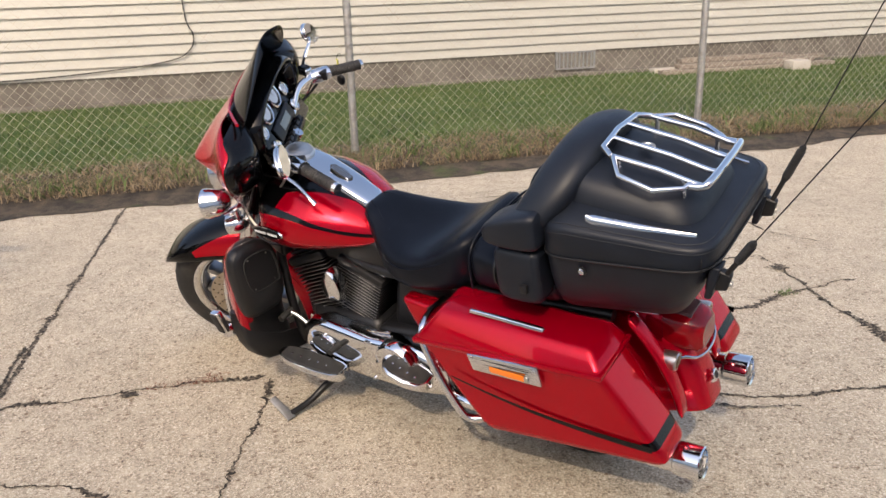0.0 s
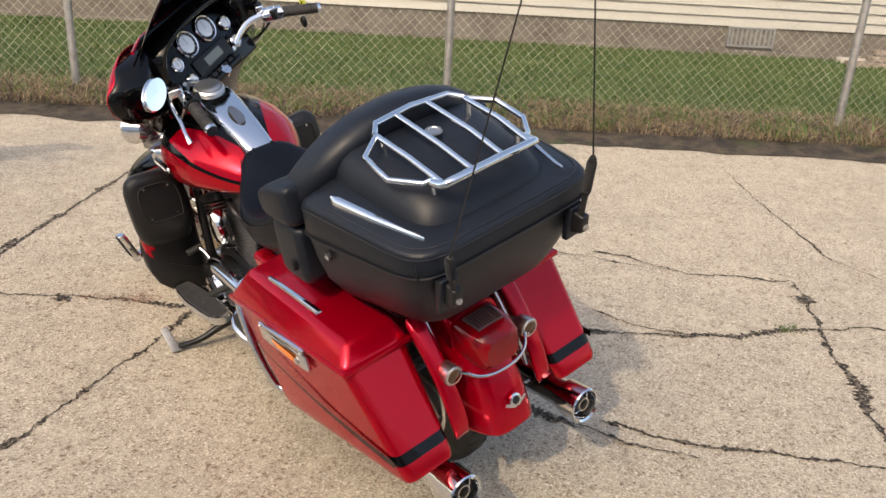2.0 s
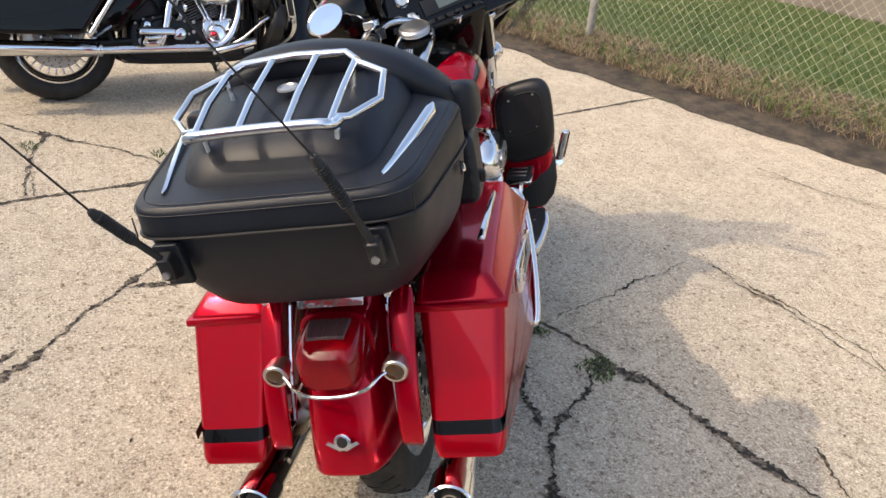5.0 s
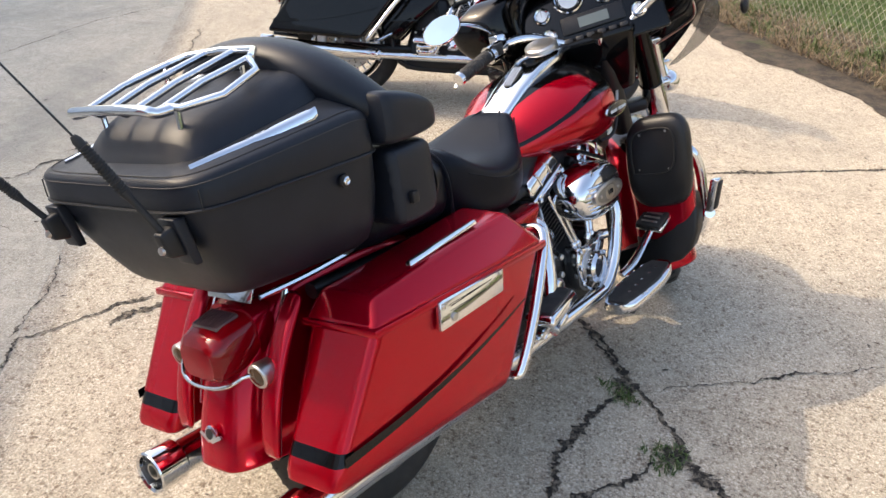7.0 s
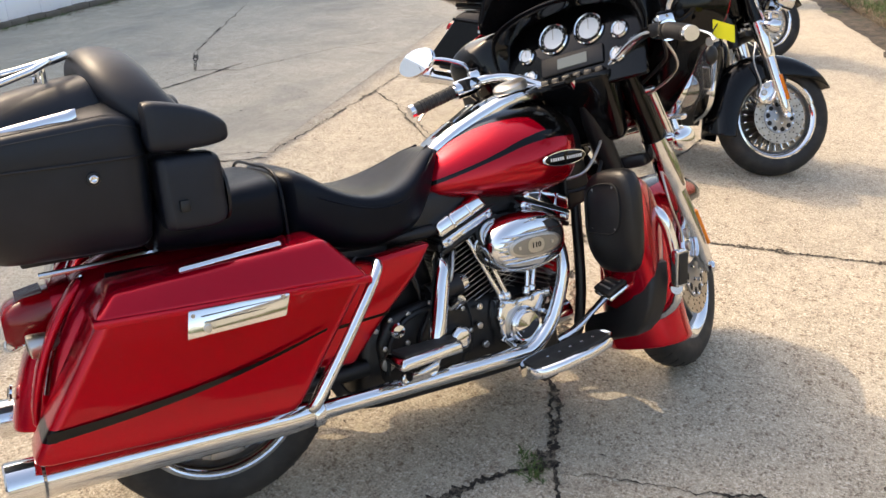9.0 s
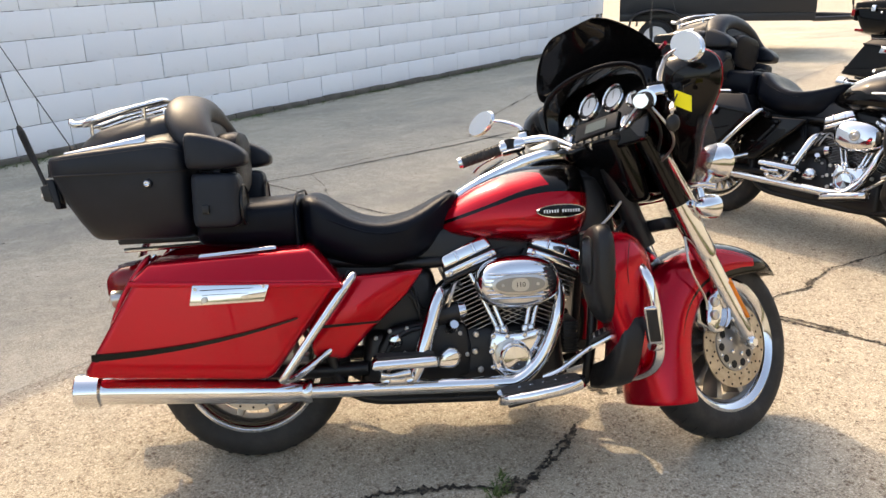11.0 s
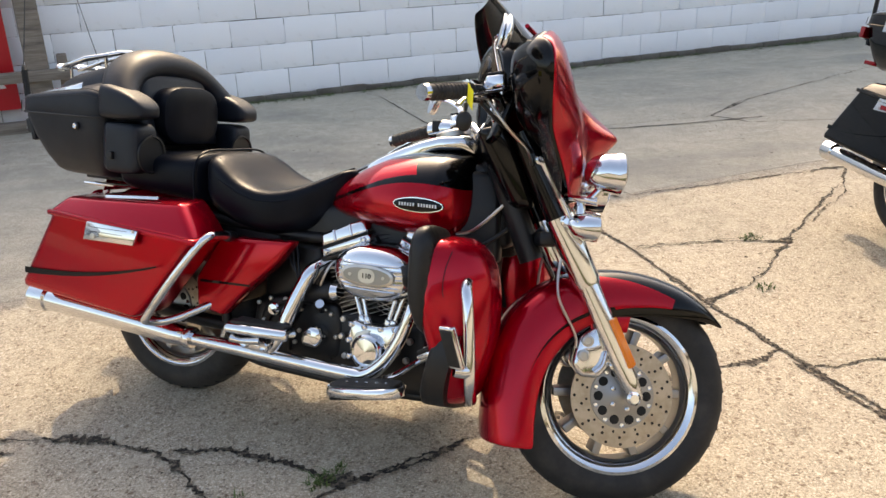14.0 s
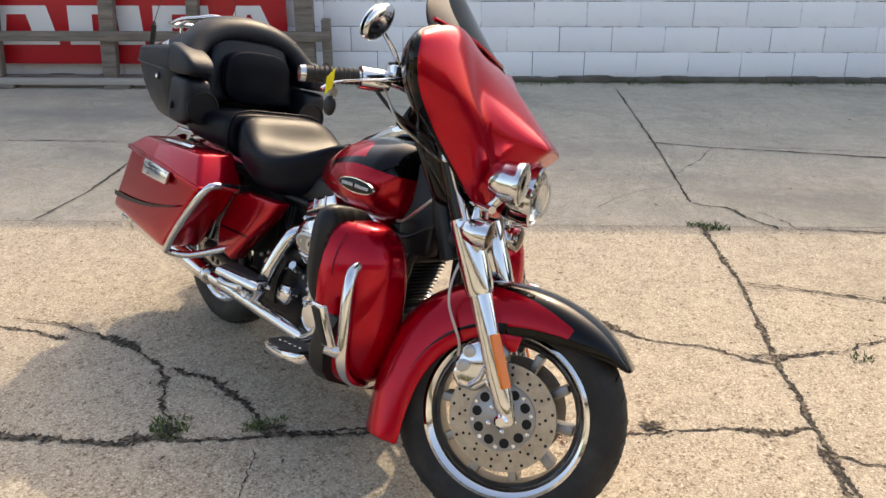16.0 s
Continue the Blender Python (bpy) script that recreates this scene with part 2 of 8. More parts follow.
m = Mat("crack_soil", (0.06, 0.045, 0.032), 0.95)
m.color(m.mix((0.015, 0.0115, 0.0085), (0.26, 0.215, 0.16), m.ramp(m.noise(48, 6, 0.7), [(0.47, grey(0)), (0.68, grey(1))])))
SOIL = m.bump(m.noise(120, 5), 0.6, 0.006).m
m = Mat("concrete_grit", (0.33, 0.28, 0.22), 0.9)
m.color(m.mix((0.2, 0.165, 0.13), (0.45, 0.4, 0.33), m.ramp(m.noise(60, 4), [(0.35, grey(0)), (0.65, grey(1))])))
GRIT = m.m
m = Mat("damp_dirt", (0.09, 0.065, 0.045), 0.95)
m.color(m.mix(m.mix((0.02, 0.016, 0.012), (0.1, 0.075, 0.05), m.ramp(m.noise(7, 7, 0.7), [(0.4, grey(0)), (0.72, grey(1))])), (0.05, 0.07, 0.018), m.ramp(m.noise(2.4, 6, 0.75), [(0.55, grey(0)), (0.68, grey(0.8))])))
DIRT = m.bump(m.noise(60, 6), 0.7, 0.012).m
m = Mat("lawn_soil", (0.05, 0.09, 0.025), 0.95)
m.color(m.mix((0.035, 0.075, 0.016), (0.1, 0.12, 0.035), m.ramp(m.noise(2.5, 7, 0.7), [(0.4, grey(0)), (0.7, grey(1))])))
LAWN = m.bump(m.noise(50, 6), 0.6, 0.015).m


def blades_mat(name, a, b, c):
    m = Mat(name, a, 0.6)
    g = m.node("ShaderNodeNewGeometry")
    m.color(m.ramp(g.outputs["Random Per Island"], [(0.0, a), (0.55, b), (1.0, c)]))
    m.b.inputs["Subsurface Weight"].default_value = 0.0
    return m.m


GRASS = blades_mat("green_grass", (0.026, 0.057, 0.006), (0.043, 0.083, 0.01), (0.08, 0.11, 0.024))
STRAW = blades_mat("dry_grass", (0.07, 0.045, 0.026), (0.19, 0.135, 0.075), (0.36, 0.28, 0.17))
LITTER = blades_mat("leaf_litter_bits", (0.05, 0.035, 0.022), (0.12, 0.085, 0.055), (0.2, 0.16, 0.11))
RUST = blades_mat("reddish_leaf_crumbs", (0.1, 0.035, 0.022), (0.2, 0.085, 0.05), (0.32, 0.19, 0.12))
WEED = blades_mat("weed_leaves", (0.04, 0.08, 0.015), (0.07, 0.12, 0.025), (0.1, 0.14, 0.04))

m = Mat("white_block_paint", (0.8, 0.81, 0.82), 0.6)
info = m.node("ShaderNodeObjectInfo")
tone = m.ramp(info.outputs["Random"], [(0.0, (0.82, 0.84, 0.88)), (1.0, (0.88, 0.9, 0.93))])
tone = m.mix(tone, (0.55, 0.54, 0.52), m.ramp(m.noise(9, 7, 0.75), [(0.6, grey(0)), (0.74, grey(0.4))]))
tone = m.mix(tone, (0.16, 0.145, 0.13), m.ramp(m.noise(16, 5, 0.7, (0.6, 1, 1.6)), [(0.7, grey(0)), (0.73, grey(0.8))]))
m.color(tone)
BLOCK = m.rough(m.noise(8, 4), 0.45, 0.75).bump(m.noise(90, 5), 0.35, 0.003).bump(m.noise(12, 3), 0.3, 0.006).m
m = Mat("grey_mortar", (0.6, 0.6, 0.6), 0.85)
m.color(m.mix((0.84, 0.86, 0.89), (0.07, 0.065, 0.06), m.ramp(m.noise(2.3, 8, 0.8), [(0.46, grey(0)), (0.52, grey(1))])))
MORTAR = m.bump(m.noise(120, 5), 0.4, 0.004).m
m = Mat("cream_vinyl_siding", (0.78, 0.72, 0.56), 0.5)
m.color(m.mix((0.352, 0.343, 0.303), (0.305, 0.294, 0.257), m.ramp(m.noise(1.5, 6, 0.7, (0.3, 1, 3)), [(0.4, grey(0)), (0.75, grey(1))])))
SIDING = m.rough(m.noise(5, 3), 0.4, 0.6).bump(m.noise(60, 3, 0.5, (0.05, 1, 1)), 0.1, 0.002).m
m = Mat("old_foundation_render", (0.33, 0.28, 0.23), 0.9)
m.color(m.mix((0.15, 0.135, 0.115), (0.075, 0.064, 0.053), m.ramp(m.noise(3, 7, 0.7), [(0.38, grey(0)), (0.7, grey(1))])))
FOUNDATION = m.bump(m.noise(40, 6), 0.5, 0.006).m
m = Mat("galvanised_steel", (0.48, 0.49, 0.49), 0.45, 0.85)
m.color(m.mix((0.38, 0.38, 0.375), (0.23, 0.22, 0.21), m.ramp(m.noise(12, 6, 0.7), [(0.45, grey(0)), (0.75, grey(1))])))
GALV = m.rough(m.noise(20, 4), 0.4, 0.65).m
m = Mat("weathered_fence_wire", (0.33, 0.31, 0.26), 0.55, 0.3)
m.color(m.mix((0.42, 0.4, 0.34), (0.24, 0.21, 0.165), m.ramp(m.noise(6, 5), [(0.4, grey(0)), (0.7, grey(1))])))
WIRE = m.m
m = Mat("weathered_grey_wood", (0.22, 0.18, 0.145), 0.85)
g = m.noise(5, 7, 0.7, (0.6, 9, 9))
m.color(m.mix((0.27, 0.23, 0.19), (0.1, 0.08, 0.065), m.ramp(g, [(0.35, grey(0)), (0.7, grey(1))])))
WOOD = m.bump(g, 0.5, 0.004).m
m = Mat("red_sign_face", (0.5, 0.012, 0.02), 0.3)
SIGN_RED = m.rough(m.noise(8, 4), 0.2, 0.45).m
m = Mat("white_sign_face", (0.75, 0.74, 0.73), 0.35)
SIGN_WHITE = m.rough(m.noise(8, 4), 0.25, 0.5).m
m = Mat("light_stone", (0.4, 0.37, 0.33), 0.9)
STONE = m.bump(m.noise(30, 5), 0.5, 0.006).m
m = Mat("dark_vehicle_enamel", (0.02, 0.022, 0.026), 0.35)
VEHICLE = m.rough(m.noise(10, 4), 0.25, 0.5).m


# ---- mesh helpers ----
def part(name, bm, material, parent=None, label="", xf=None, angle=38, sub=0, solid=0.0):
    """Links a bmesh as one mesh object, under a thing or a part."""
    bmesh.ops.recalc_face_normals(bm, faces=bm.faces)
    me = bpy.data.meshes.new(name)
    if xf is not None:
        bm.transform(xf)
    bm.to_mesh(me)
    bm.free()
    for mt in material if isinstance(material, (list, tuple)) else [material]:
        me.materials.append(mt)
    me.shade_smooth()
    me.set_sharp_from_angle(angle=radians(angle))
    ob = new(name, me)
    ob.parent = parent
    if solid:
        md = ob.modifiers.new("thickness", "SOLIDIFY")
        md.thickness, md.offset = solid, 0.0
    if sub:
        md = ob.modifiers.new("smooth", "SUBSURF")
        md.levels = md.render_levels = sub
    if label:
        ob["label"] = label
    return ob


def empty(name, m, label, category, **tags):
    ob = new(name)
    ob.matrix_world = m
    ob.empty_display_size = 0.1
    return tagged(ob, label, category, **tags)


def loft(rings, cap=True, closed=True, bm=None, mat=None):
    """A skin over rings of equally many points. mat(i, j, centre) gives a face's material slot."""
    bm = bm or bmesh.new()
    vs = [[bm.verts.new(p) for p in ring] for ring in rings]
    n = len(vs[0])
    for i in range(len(vs) - 1):
        for j in range(n if closed else n - 1):
            k = (j + 1) % n
            f = bm.faces.new((vs[i][j], vs[i][k], vs[i + 1][k], vs[i + 1][j]))
            if mat:
                f.material_index = mat(i, j, f.calc_center_median())
    if cap and closed:
        for ring in (vs[0], vs[-1]):
            f = bm.faces.new(ring)
            if mat:
                f.material_index = mat(0 if ring is vs[0] else len(vs) - 1, 0, f.calc_center_median())
    return bm


def se(x, hw, top, bot, p=2.4, n=28, mid=None, yc=0.0):
    """A superellipse ring across x: half width, top, bottom and the height of the widest place."""
    mid = (top + bot) / 2 if mid is None else mid
    out = []
    for i in range(n):
        a = 2 * math.pi * i / n
        c, s = math.cos(a), math.sin(a)
        y = math.copysign(abs(c) ** (2 / p), c) * hw
        z = math.copysign(abs(s) ** (2 / p), s)
        out.append(Vector((x, yc + y, mid + z * ((top - mid) if z > 0 else (mid - bot)))))
    return out


def glide(x, xs, ys):
    """A smooth curve through the points, without overshoot."""
    i = min(max(int(np.searchsorted(xs, x)) - 1, 0), len(xs) - 2)
    d = [(ys[k + 1] - ys[k]) / (xs[k + 1] - xs[k]) for k in range(len(xs) - 1)]

    def slope(k):
        if k == 0:
            return d[0]
        if k == len(xs) - 1:
            return d[-1]
        return 0.0 if d[k - 1] * d[k] <= 0 else 2 * d[k - 1] * d[k] / (d[k - 1] + d[k])

    h = xs[i + 1] - xs[i]
    t = (x - xs[i]) / h
    return ys[i] * (1 + 2 * t) * (1 - t) ** 2 + slope(i) * h * t * (1 - t) ** 2 + ys[i + 1] * t * t * (3 - 2 * t) + slope(i + 1) * h * t * t * (t - 1)


def plan(z, x0, x1, w0, w1, p=5.0, n=32, slope=0.0):
    """A rounded plan outline at height z from x0 (half width w0) to x1 (half width w1)."""
    out = []
    for i in range(n):
        a = 2 * math.pi * i / n
        c, s = math.cos(a), math.sin(a)
        u = (math.copysign(abs(c) ** (2 / p), c) + 1) / 2
        x = x0 + (x1 - x0) * u
        w = w0 + (w1 - w0) * u
        out.append(Vector((x, math.copysign(abs(s) ** (2 / p), s) * w, z + slope * (x - x1))))
    return out


def smooth_path(pts, per=6):
    """Catmull-Rom points along a polyline."""
    pts = [Vector(p) for p in pts]
    if len(pts) < 3:
        return pts
    out = []
    for i in range(len(pts) - 1):
        a, b, c, d = pts[max(i - 1, 0)], pts[i], pts[i + 1], pts[min(i + 2, len(pts) - 1)]
        for k in range(per):
            t = k / per
            out.append(0.5 * ((2 * b) + (c - a) * t + (2 * a - 5 * b + 4 * c - d) * t * t + (3 * b - a - 3 * c + d) * t ** 3))
    return out + [pts[-1]]


def tube(pts, r, n=10, per=5, bm=None, straight=False, flat=1.0):
    """A tube along points; r is one radius or one for each point."""
    path = [Vector(p) for p in pts] if straight else smooth_path(pts, per)
    m = len(path)
    if isinstance(r, (list, tuple)):
        radii = [float(np.interp(i / (m - 1), np.linspace(0, 1, len(r)), r)) for i in range(m)]
    else:
        radii = [r] * m
    rings, up = [], None
    for i, p in enumerate(path):
        d = (path[min(i + 1, m - 1)] - path[max(i - 1, 0)]).normalized()
        if up is None:
            up = Vector((0, 0, 1)) if abs(d.z) < 0.9 else Vector((1, 0, 0))
        side = d.cross(up).normalized()
        up = side.cross(d).normalized()
        rings.append([p + (side * math.cos(2 * math.pi * k / n) + up * math.sin(2 * math.pi * k / n) * flat) * radii[i] for k in range(n)])
    return loft(rings, bm=bm)


def revolve(profile, origin=(0, 0, 0), axis=(0, 1, 0), n=40, bm=None, cap=True):
    """A turned solid: profile of (distance along the axis, radius)."""
    q = Vector((0, 0, 1)).rotation_difference(Vector(axis).normalized()).to_matrix()
    o = Vector(origin)
    rings = [[o + q @ Vector((r * math.cos(2 * math.pi * k / n), r * math.sin(2 * math.pi * k / n), d)) for k in range(n)] for d, r in profile]
    return loft(rings, cap=cap, bm=bm)


def box(x0, x1, y0, y1, z0, z1, bevel=0.0, seg=2, bm=None, m=None):
    tmp = bmesh.new()
    bmesh.ops.create_cube(tmp, size=1.0)
    for v in tmp.verts:
        v.co = Vector(((x0 + x1) / 2 + v.co.x * (x1 - x0), (y0 + y1) / 2 + v.co.y * (y1 - y0), (z0 + z1) / 2 + v.co.z * (z1 - z0)))
    if bevel:
        bmesh.ops.bevel(tmp, geom=tmp.edges[:], offset=bevel, segments=seg, profile=0.5, affect="EDGES")
    if m is not None:
        tmp.transform(m)
    if bm is None:
        return tmp
    return join(bm, tmp)


def join(bm, tmp):
    me = bpy.data.meshes.new("tmp")
    tmp.to_mesh(me)
    tmp.free()
    bm.from_mesh(me)
    bpy.data.meshes.remove(me)
    return bm


def hexa(corners, bevel=0.0, seg=3):
    """A six-sided body from eight corners: the lower four round, then the upper four."""
    bm = bmesh.new()
    v = [bm.verts.new(c) for c in corners]
    for f in ((0, 1, 2, 3), (4, 5, 6, 7), (0, 1, 5, 4), (1, 2, 6, 5), (2, 3, 7, 6), (3, 0, 4, 7)):
        bm.faces.new([v[i] for i in f])
    bmesh.ops.recalc_face_normals(bm, faces=bm.faces)
    if bevel:
        bmesh.ops.bevel(bm, geom=bm.edges[:], offset=bevel, segments=seg, profile=0.5, affect="EDGES")
    return bm


def plate(poly, y0, y1, bevel=0.0, seg=2):
    """A polygon of (x, z) drawn out from y0 to y1."""
    bm = bmesh.new()
    a = [bm.verts.new((x, y0, z)) for x, z in poly]
    b = [bm.verts.new((x, y1, z)) for x, z in poly]
    bm.faces.new(a)
    bm.faces.new(b)
    for i in range(len(poly)):
        k = (i + 1) % len(poly)
        bm.faces.new((a[i], a[k], b[k], b[i]))
    bmesh.ops.recalc_face_normals(bm, faces=bm.faces)
    if bevel:
        bmesh.ops.bevel(bm, geom=bm.edges[:], offset=bevel, segments=seg, profile=0.5, affect="EDGES")
    return bm


def ball(c, rx, ry, rz, seg=20, m=None):
    bm = bmesh.new()
    bmesh.ops.create_uvsphere(bm, u_segments=seg, v_segments=seg // 2 + 2, radius=1.0)
    for v in bm.verts:
        v.co = Vector((c[0] + v.co.x * rx, c[1] + v.co.y * ry, c[2] + v.co.z * rz))
    if m is not None:
        bm.transform(m)
    return bm


def from_np(name, verts, faces, material, parent=None):
    me = bpy.data.meshes.new(name)
    me.from_pydata(verts, [], faces)
    me.materials.append(material)
    ob = new(name, me)
    ob.parent = parent
    return ob
# width and course of each crack and joint in the concrete
CRACKS = [
    (0.019, [(-2.36, 5.96), (-2.18, 5.2), (-1.91, 4.11), (-1.75, 3.43), (-1.61, 2.93)]),
    (0.02, [(-1.62, 2.84), (-1.47, 2.9), (-1.26, 2.96), (-1.09, 3.02), (-0.88, 3.08), (-0.78, 3.1), (-0.62, 3.15)]),
    (0.018, [(-0.6, 3.13), (-0.57, 3.0), (-0.56, 2.78), (-0.55, 2.5), (-0.55, 2.28), (-0.56, 2.04)]),
    (0.022, [(0.91, 3.86), (1.07, 3.8), (1.28, 3.81), (1.5, 3.89), (1.81, 4.1), (2.11, 4.25)]),
    (0.014, [(0.78, 4.54), (0.96, 4.55), (1.25, 4.45), (1.48, 4.53), (1.73, 4.6), (1.78, 4.49)]),
    (0.03, [(1.78, 4.49), (1.82, 4.25), (1.87, 3.89), (1.95, 3.65), (2.0, 3.29)]),
    (0.02, [(1.09, 3.04), (1.26, 3.02), (1.53, 3.06), (1.99, 3.15)]),
    (0.012, [(1.33, 6.47), (1.53, 5.9), (1.75, 5.41), (1.91, 5.04), (2.17, 4.82)]),
    (0.018, [(-1.53, 2.43), (-1.4, 2.43), (-1.25, 2.38), (-1.08, 2.38), (-0.83, 2.27), (-0.62, 2.09), (-0.3, 1.81), (-0.05, 1.62)]),
    (0.018, [(-3.34, 3.02), (-2.4, 2.93), (-2.08, 2.99), (-1.89, 2.97), (-1.66, 2.98)]),
    (0.016, [(-1.62, 2.34), (-1.46, 2.38)]),
    (0.008, [(-1.07, 5.36), (-0.89, 5.43), (-0.47, 5.6), (-0.0, 5.77), (0.68, 5.93)]),
    (0.01, [(-0.18, 4.33), (0.02, 4.38), (0.56, 4.47), (0.74, 4.44), (1.23, 4.46)]),
    (0.014, [(0.27, 1.42), (0.09, 1.37), (-0.0, 1.48), (-0.15, 1.59), (-0.25, 1.7)]),
    (0.012, [(-0.5, 1.22), (-0.2, 1.32), (0.09, 1.35)]),
    (0.03, [(-0.29, 3.26), (-0.09, 3.32), (0.06, 3.4), (0.29, 3.49), (0.49, 3.53)]),
    (0.008, [(0.08, 3.45), (-0.01, 3.62), (-0.04, 3.77), (-0.13, 4.01), (-0.18, 4.24)]),
    (0.012, [(-5.89, -2.87), (-3.58, -1.45), (-3.01, -0.93), (-3.19, -0.65), (-4.36, -0.48), (-5.03, -0.18)]),
    (0.014, [(-1.53, 0.69), (-1.72, 0.91), (-2.27, 0.82), (-3.08, 0.67), (-4.25, 0.41)]),
    (0.012, [(-3.19, 0.69), (-2.87, 1.18), (-2.44, 1.56)]),
    (0.022, [(1.06, 2.95), (0.81, 3.02), (0.63, 3.12), (0.49, 3.31), (0.37, 3.45)]),
    (0.028, [(0.58, 3.11), (0.39, 3.14), (0.21, 3.24), (0.04, 3.37), (-0.14, 3.33), (-0.37, 3.21)]),
    (0.016, [(-1.22, 0.96), (-1.41, 1.72), (-1.53, 2.44), (-1.66, 3.0), (-1.77, 3.4)]),
    (0.014, [(-1.42, 1.7), (-1.8, 1.72), (-2.19, 1.79), (-2.47, 1.51), (-2.94, 1.0)]),
    (0.014, [(-1.4, 2.4), (-1.54, 2.4), (-1.83, 2.22), (-2.18, 1.83)]),
    (0.012, [(-1.52, -0.74), (-2.25, -0.82), (-2.99, -0.91), (-3.46, -1.37), (-4.55, -2.06)]),
    (0.014, [(-1.17, 0.63), (-1.36, 0.68), (-1.63, 0.96)]),
    (0.012, [(-0.4, -2.53), (-0.89, -0.57), (-1.16, 0.63)]),
    (0.012, [(3.68, 0.64), (3.13, 0.48), (2.74, 0.36)]),
    (0.01, [(2.67, -0.11), (2.25, 1.51), (2.22, 1.96)]),
    (0.022, [(0.41, 3.52), (0.61, 3.6), (0.91, 3.66), (1.36, 3.81)]),
    (0.014, [(-0.82, -0.66), (-1.28, -0.64), (-1.7, -0.67), (-2.1, -0.69), (-2.72, -0.71), (-3.4, -0.78)]),
    (0.011, [(-1.27, -0.63), (-1.19, -0.31), (-1.09, 0.01)]),
    (0.011, [(-0.64, 0.91), (-0.74, 0.71), (-0.87, 0.51), (-1.06, 0.34)]),
    (0.011, [(-1.40, 1.75), (-1.71, 1.73), (-2.11, 1.70)]),
    (0.007, [(-0.98, 5.22), (-0.85, 5.42), (-0.6, 5.55), (-0.32, 5.72), (-0.05, 5.82), (0.22, 5.97), (0.6, 6.1)]),
    (0.012, [(3.35, 0.54), (2.75, 0.43), (2.55, 0.3)]),
    (0.014, [(1.44, 2.96), (1.12, 2.95), (0.9, 3.0)]),
    (0.009, [(-0.25, 4.36), (0.02, 4.335), (0.25, 4.39), (0.56, 4.4), (0.8, 4.46), (1.03, 4.442)]),
]

# ---- setting: lanes run along the fence and the walls, turned 20 degrees ----
LANE = pose(0, 0, 0, 0, 0, 20)
WALL_LANE = pose(0, 0, 0, 0, 0, 15.5)
WALL_D, HOUSE_D, FENCE_D, EDGE_D = -2.72, 11.0, 6.85, 6.12


def lane_box(name, s0, s1, d0, d1, z0, z1, material, bevel=0.0, label="", category="", kind="structure"):
    ob = part(name, box(s0, s1, d0, d1, z0, z1, bevel), material, xf=LANE)
    return tagged(ob, label, category, kind=kind)


lane_box("ground", -150, 150, -150, 150, -0.3, -0.06, LAWN, label="earth under and around the yard", category="ground")
lane_box("pavement", -40, 40, -40, EDGE_D, -0.2, 0.0, CONCRETE, label="worn sandy concrete yard with exposed pebbles and cracks", category="pavement")

slab = part("pavement", box(-16, 22, WALL_D - 0.1, 1.3, -0.15, 0.0014), GREY_CONCRETE, xf=WALL_LANE)
tagged(slab, "smoother grey concrete slab along the white building", "pavement", kind="structure")


def is_joint(pts):
    """True for the long straight joints between the slabs."""
    run = sum(math.dist(p, q) for p, q in zip(pts, pts[1:]))
    return run > 1.9 and math.dist(pts[0], pts[-1]) > 0.985 * run


def crack_course(pts):
    """The wandering middle line of a crack, in short steps."""
    wander = 0.4 if is_joint(pts) else 1.0
    path = smooth_path([(x, y, 0.0) for x, y in pts], 1)
    dense = []
    for a, b in zip(path[:-1], path[1:]):
        k = max(2, int((b - a).length / 0.008))
        dense += [a.lerp(b, i / k) for i in range(k)]
    dense.append(path[-1])
    out = []
    for i, p in enumerate(dense):
        d = (dense[min(i + 1, len(dense) - 1)] - dense[max(i - 1, 0)]).normalized()
        side = Vector((-d.y, d.x, 0))
        out.append((p + side * wander * (0.026 * noise.noise(p * 7.0) + 0.012 * noise.noise(p * 23.0) + 0.008 * noise.noise(p * 55.0) + 0.004 * noise.noise(p * 140.0)), side))
    return out


def crack_strip(width, pts, rng, lift):
    """A ragged strip of soil lying in a crack."""
    bm = bmesh.new()
    prev = None
    course = crack_course(pts)
    least = 0.42 if is_joint(pts) else 0.2
    for i, (p, side) in enumerate(course):
        end = min(1.0, (i + 1) / 6, (len(course) - i) / 6)
        w = width * end * (least + 1.25 * max(0.0, noise.noise(p * 4.0 + Vector((9, 0, 0)))) + 0.75 * max(0.0, noise.noise(p * 19.0)))
        up = Vector((0, 0, lift))
        row = [bm.verts.new(p + side * w * rng.uniform(0.15, 0.95) + up), bm.verts.new(p - side * w * rng.uniform(0.15, 0.95) + up)]
        if prev:
            bm.faces.new((prev[0], row[0], row[1], prev[1]))
        prev = row
    return bm


rng = random.Random(5)
cracks = empty("pavement_cracks", Matrix(), "dark soil-filled cracks and joints in the concrete", "cracks", kind="structure")
for k, (width, pts) in enumerate(CRACKS):
    part("crack", crack_strip(width * (1.7 if width > 0.013 else 1.35), pts, rng, 0.0024 + 0.00012 * k), SOIL, cracks)

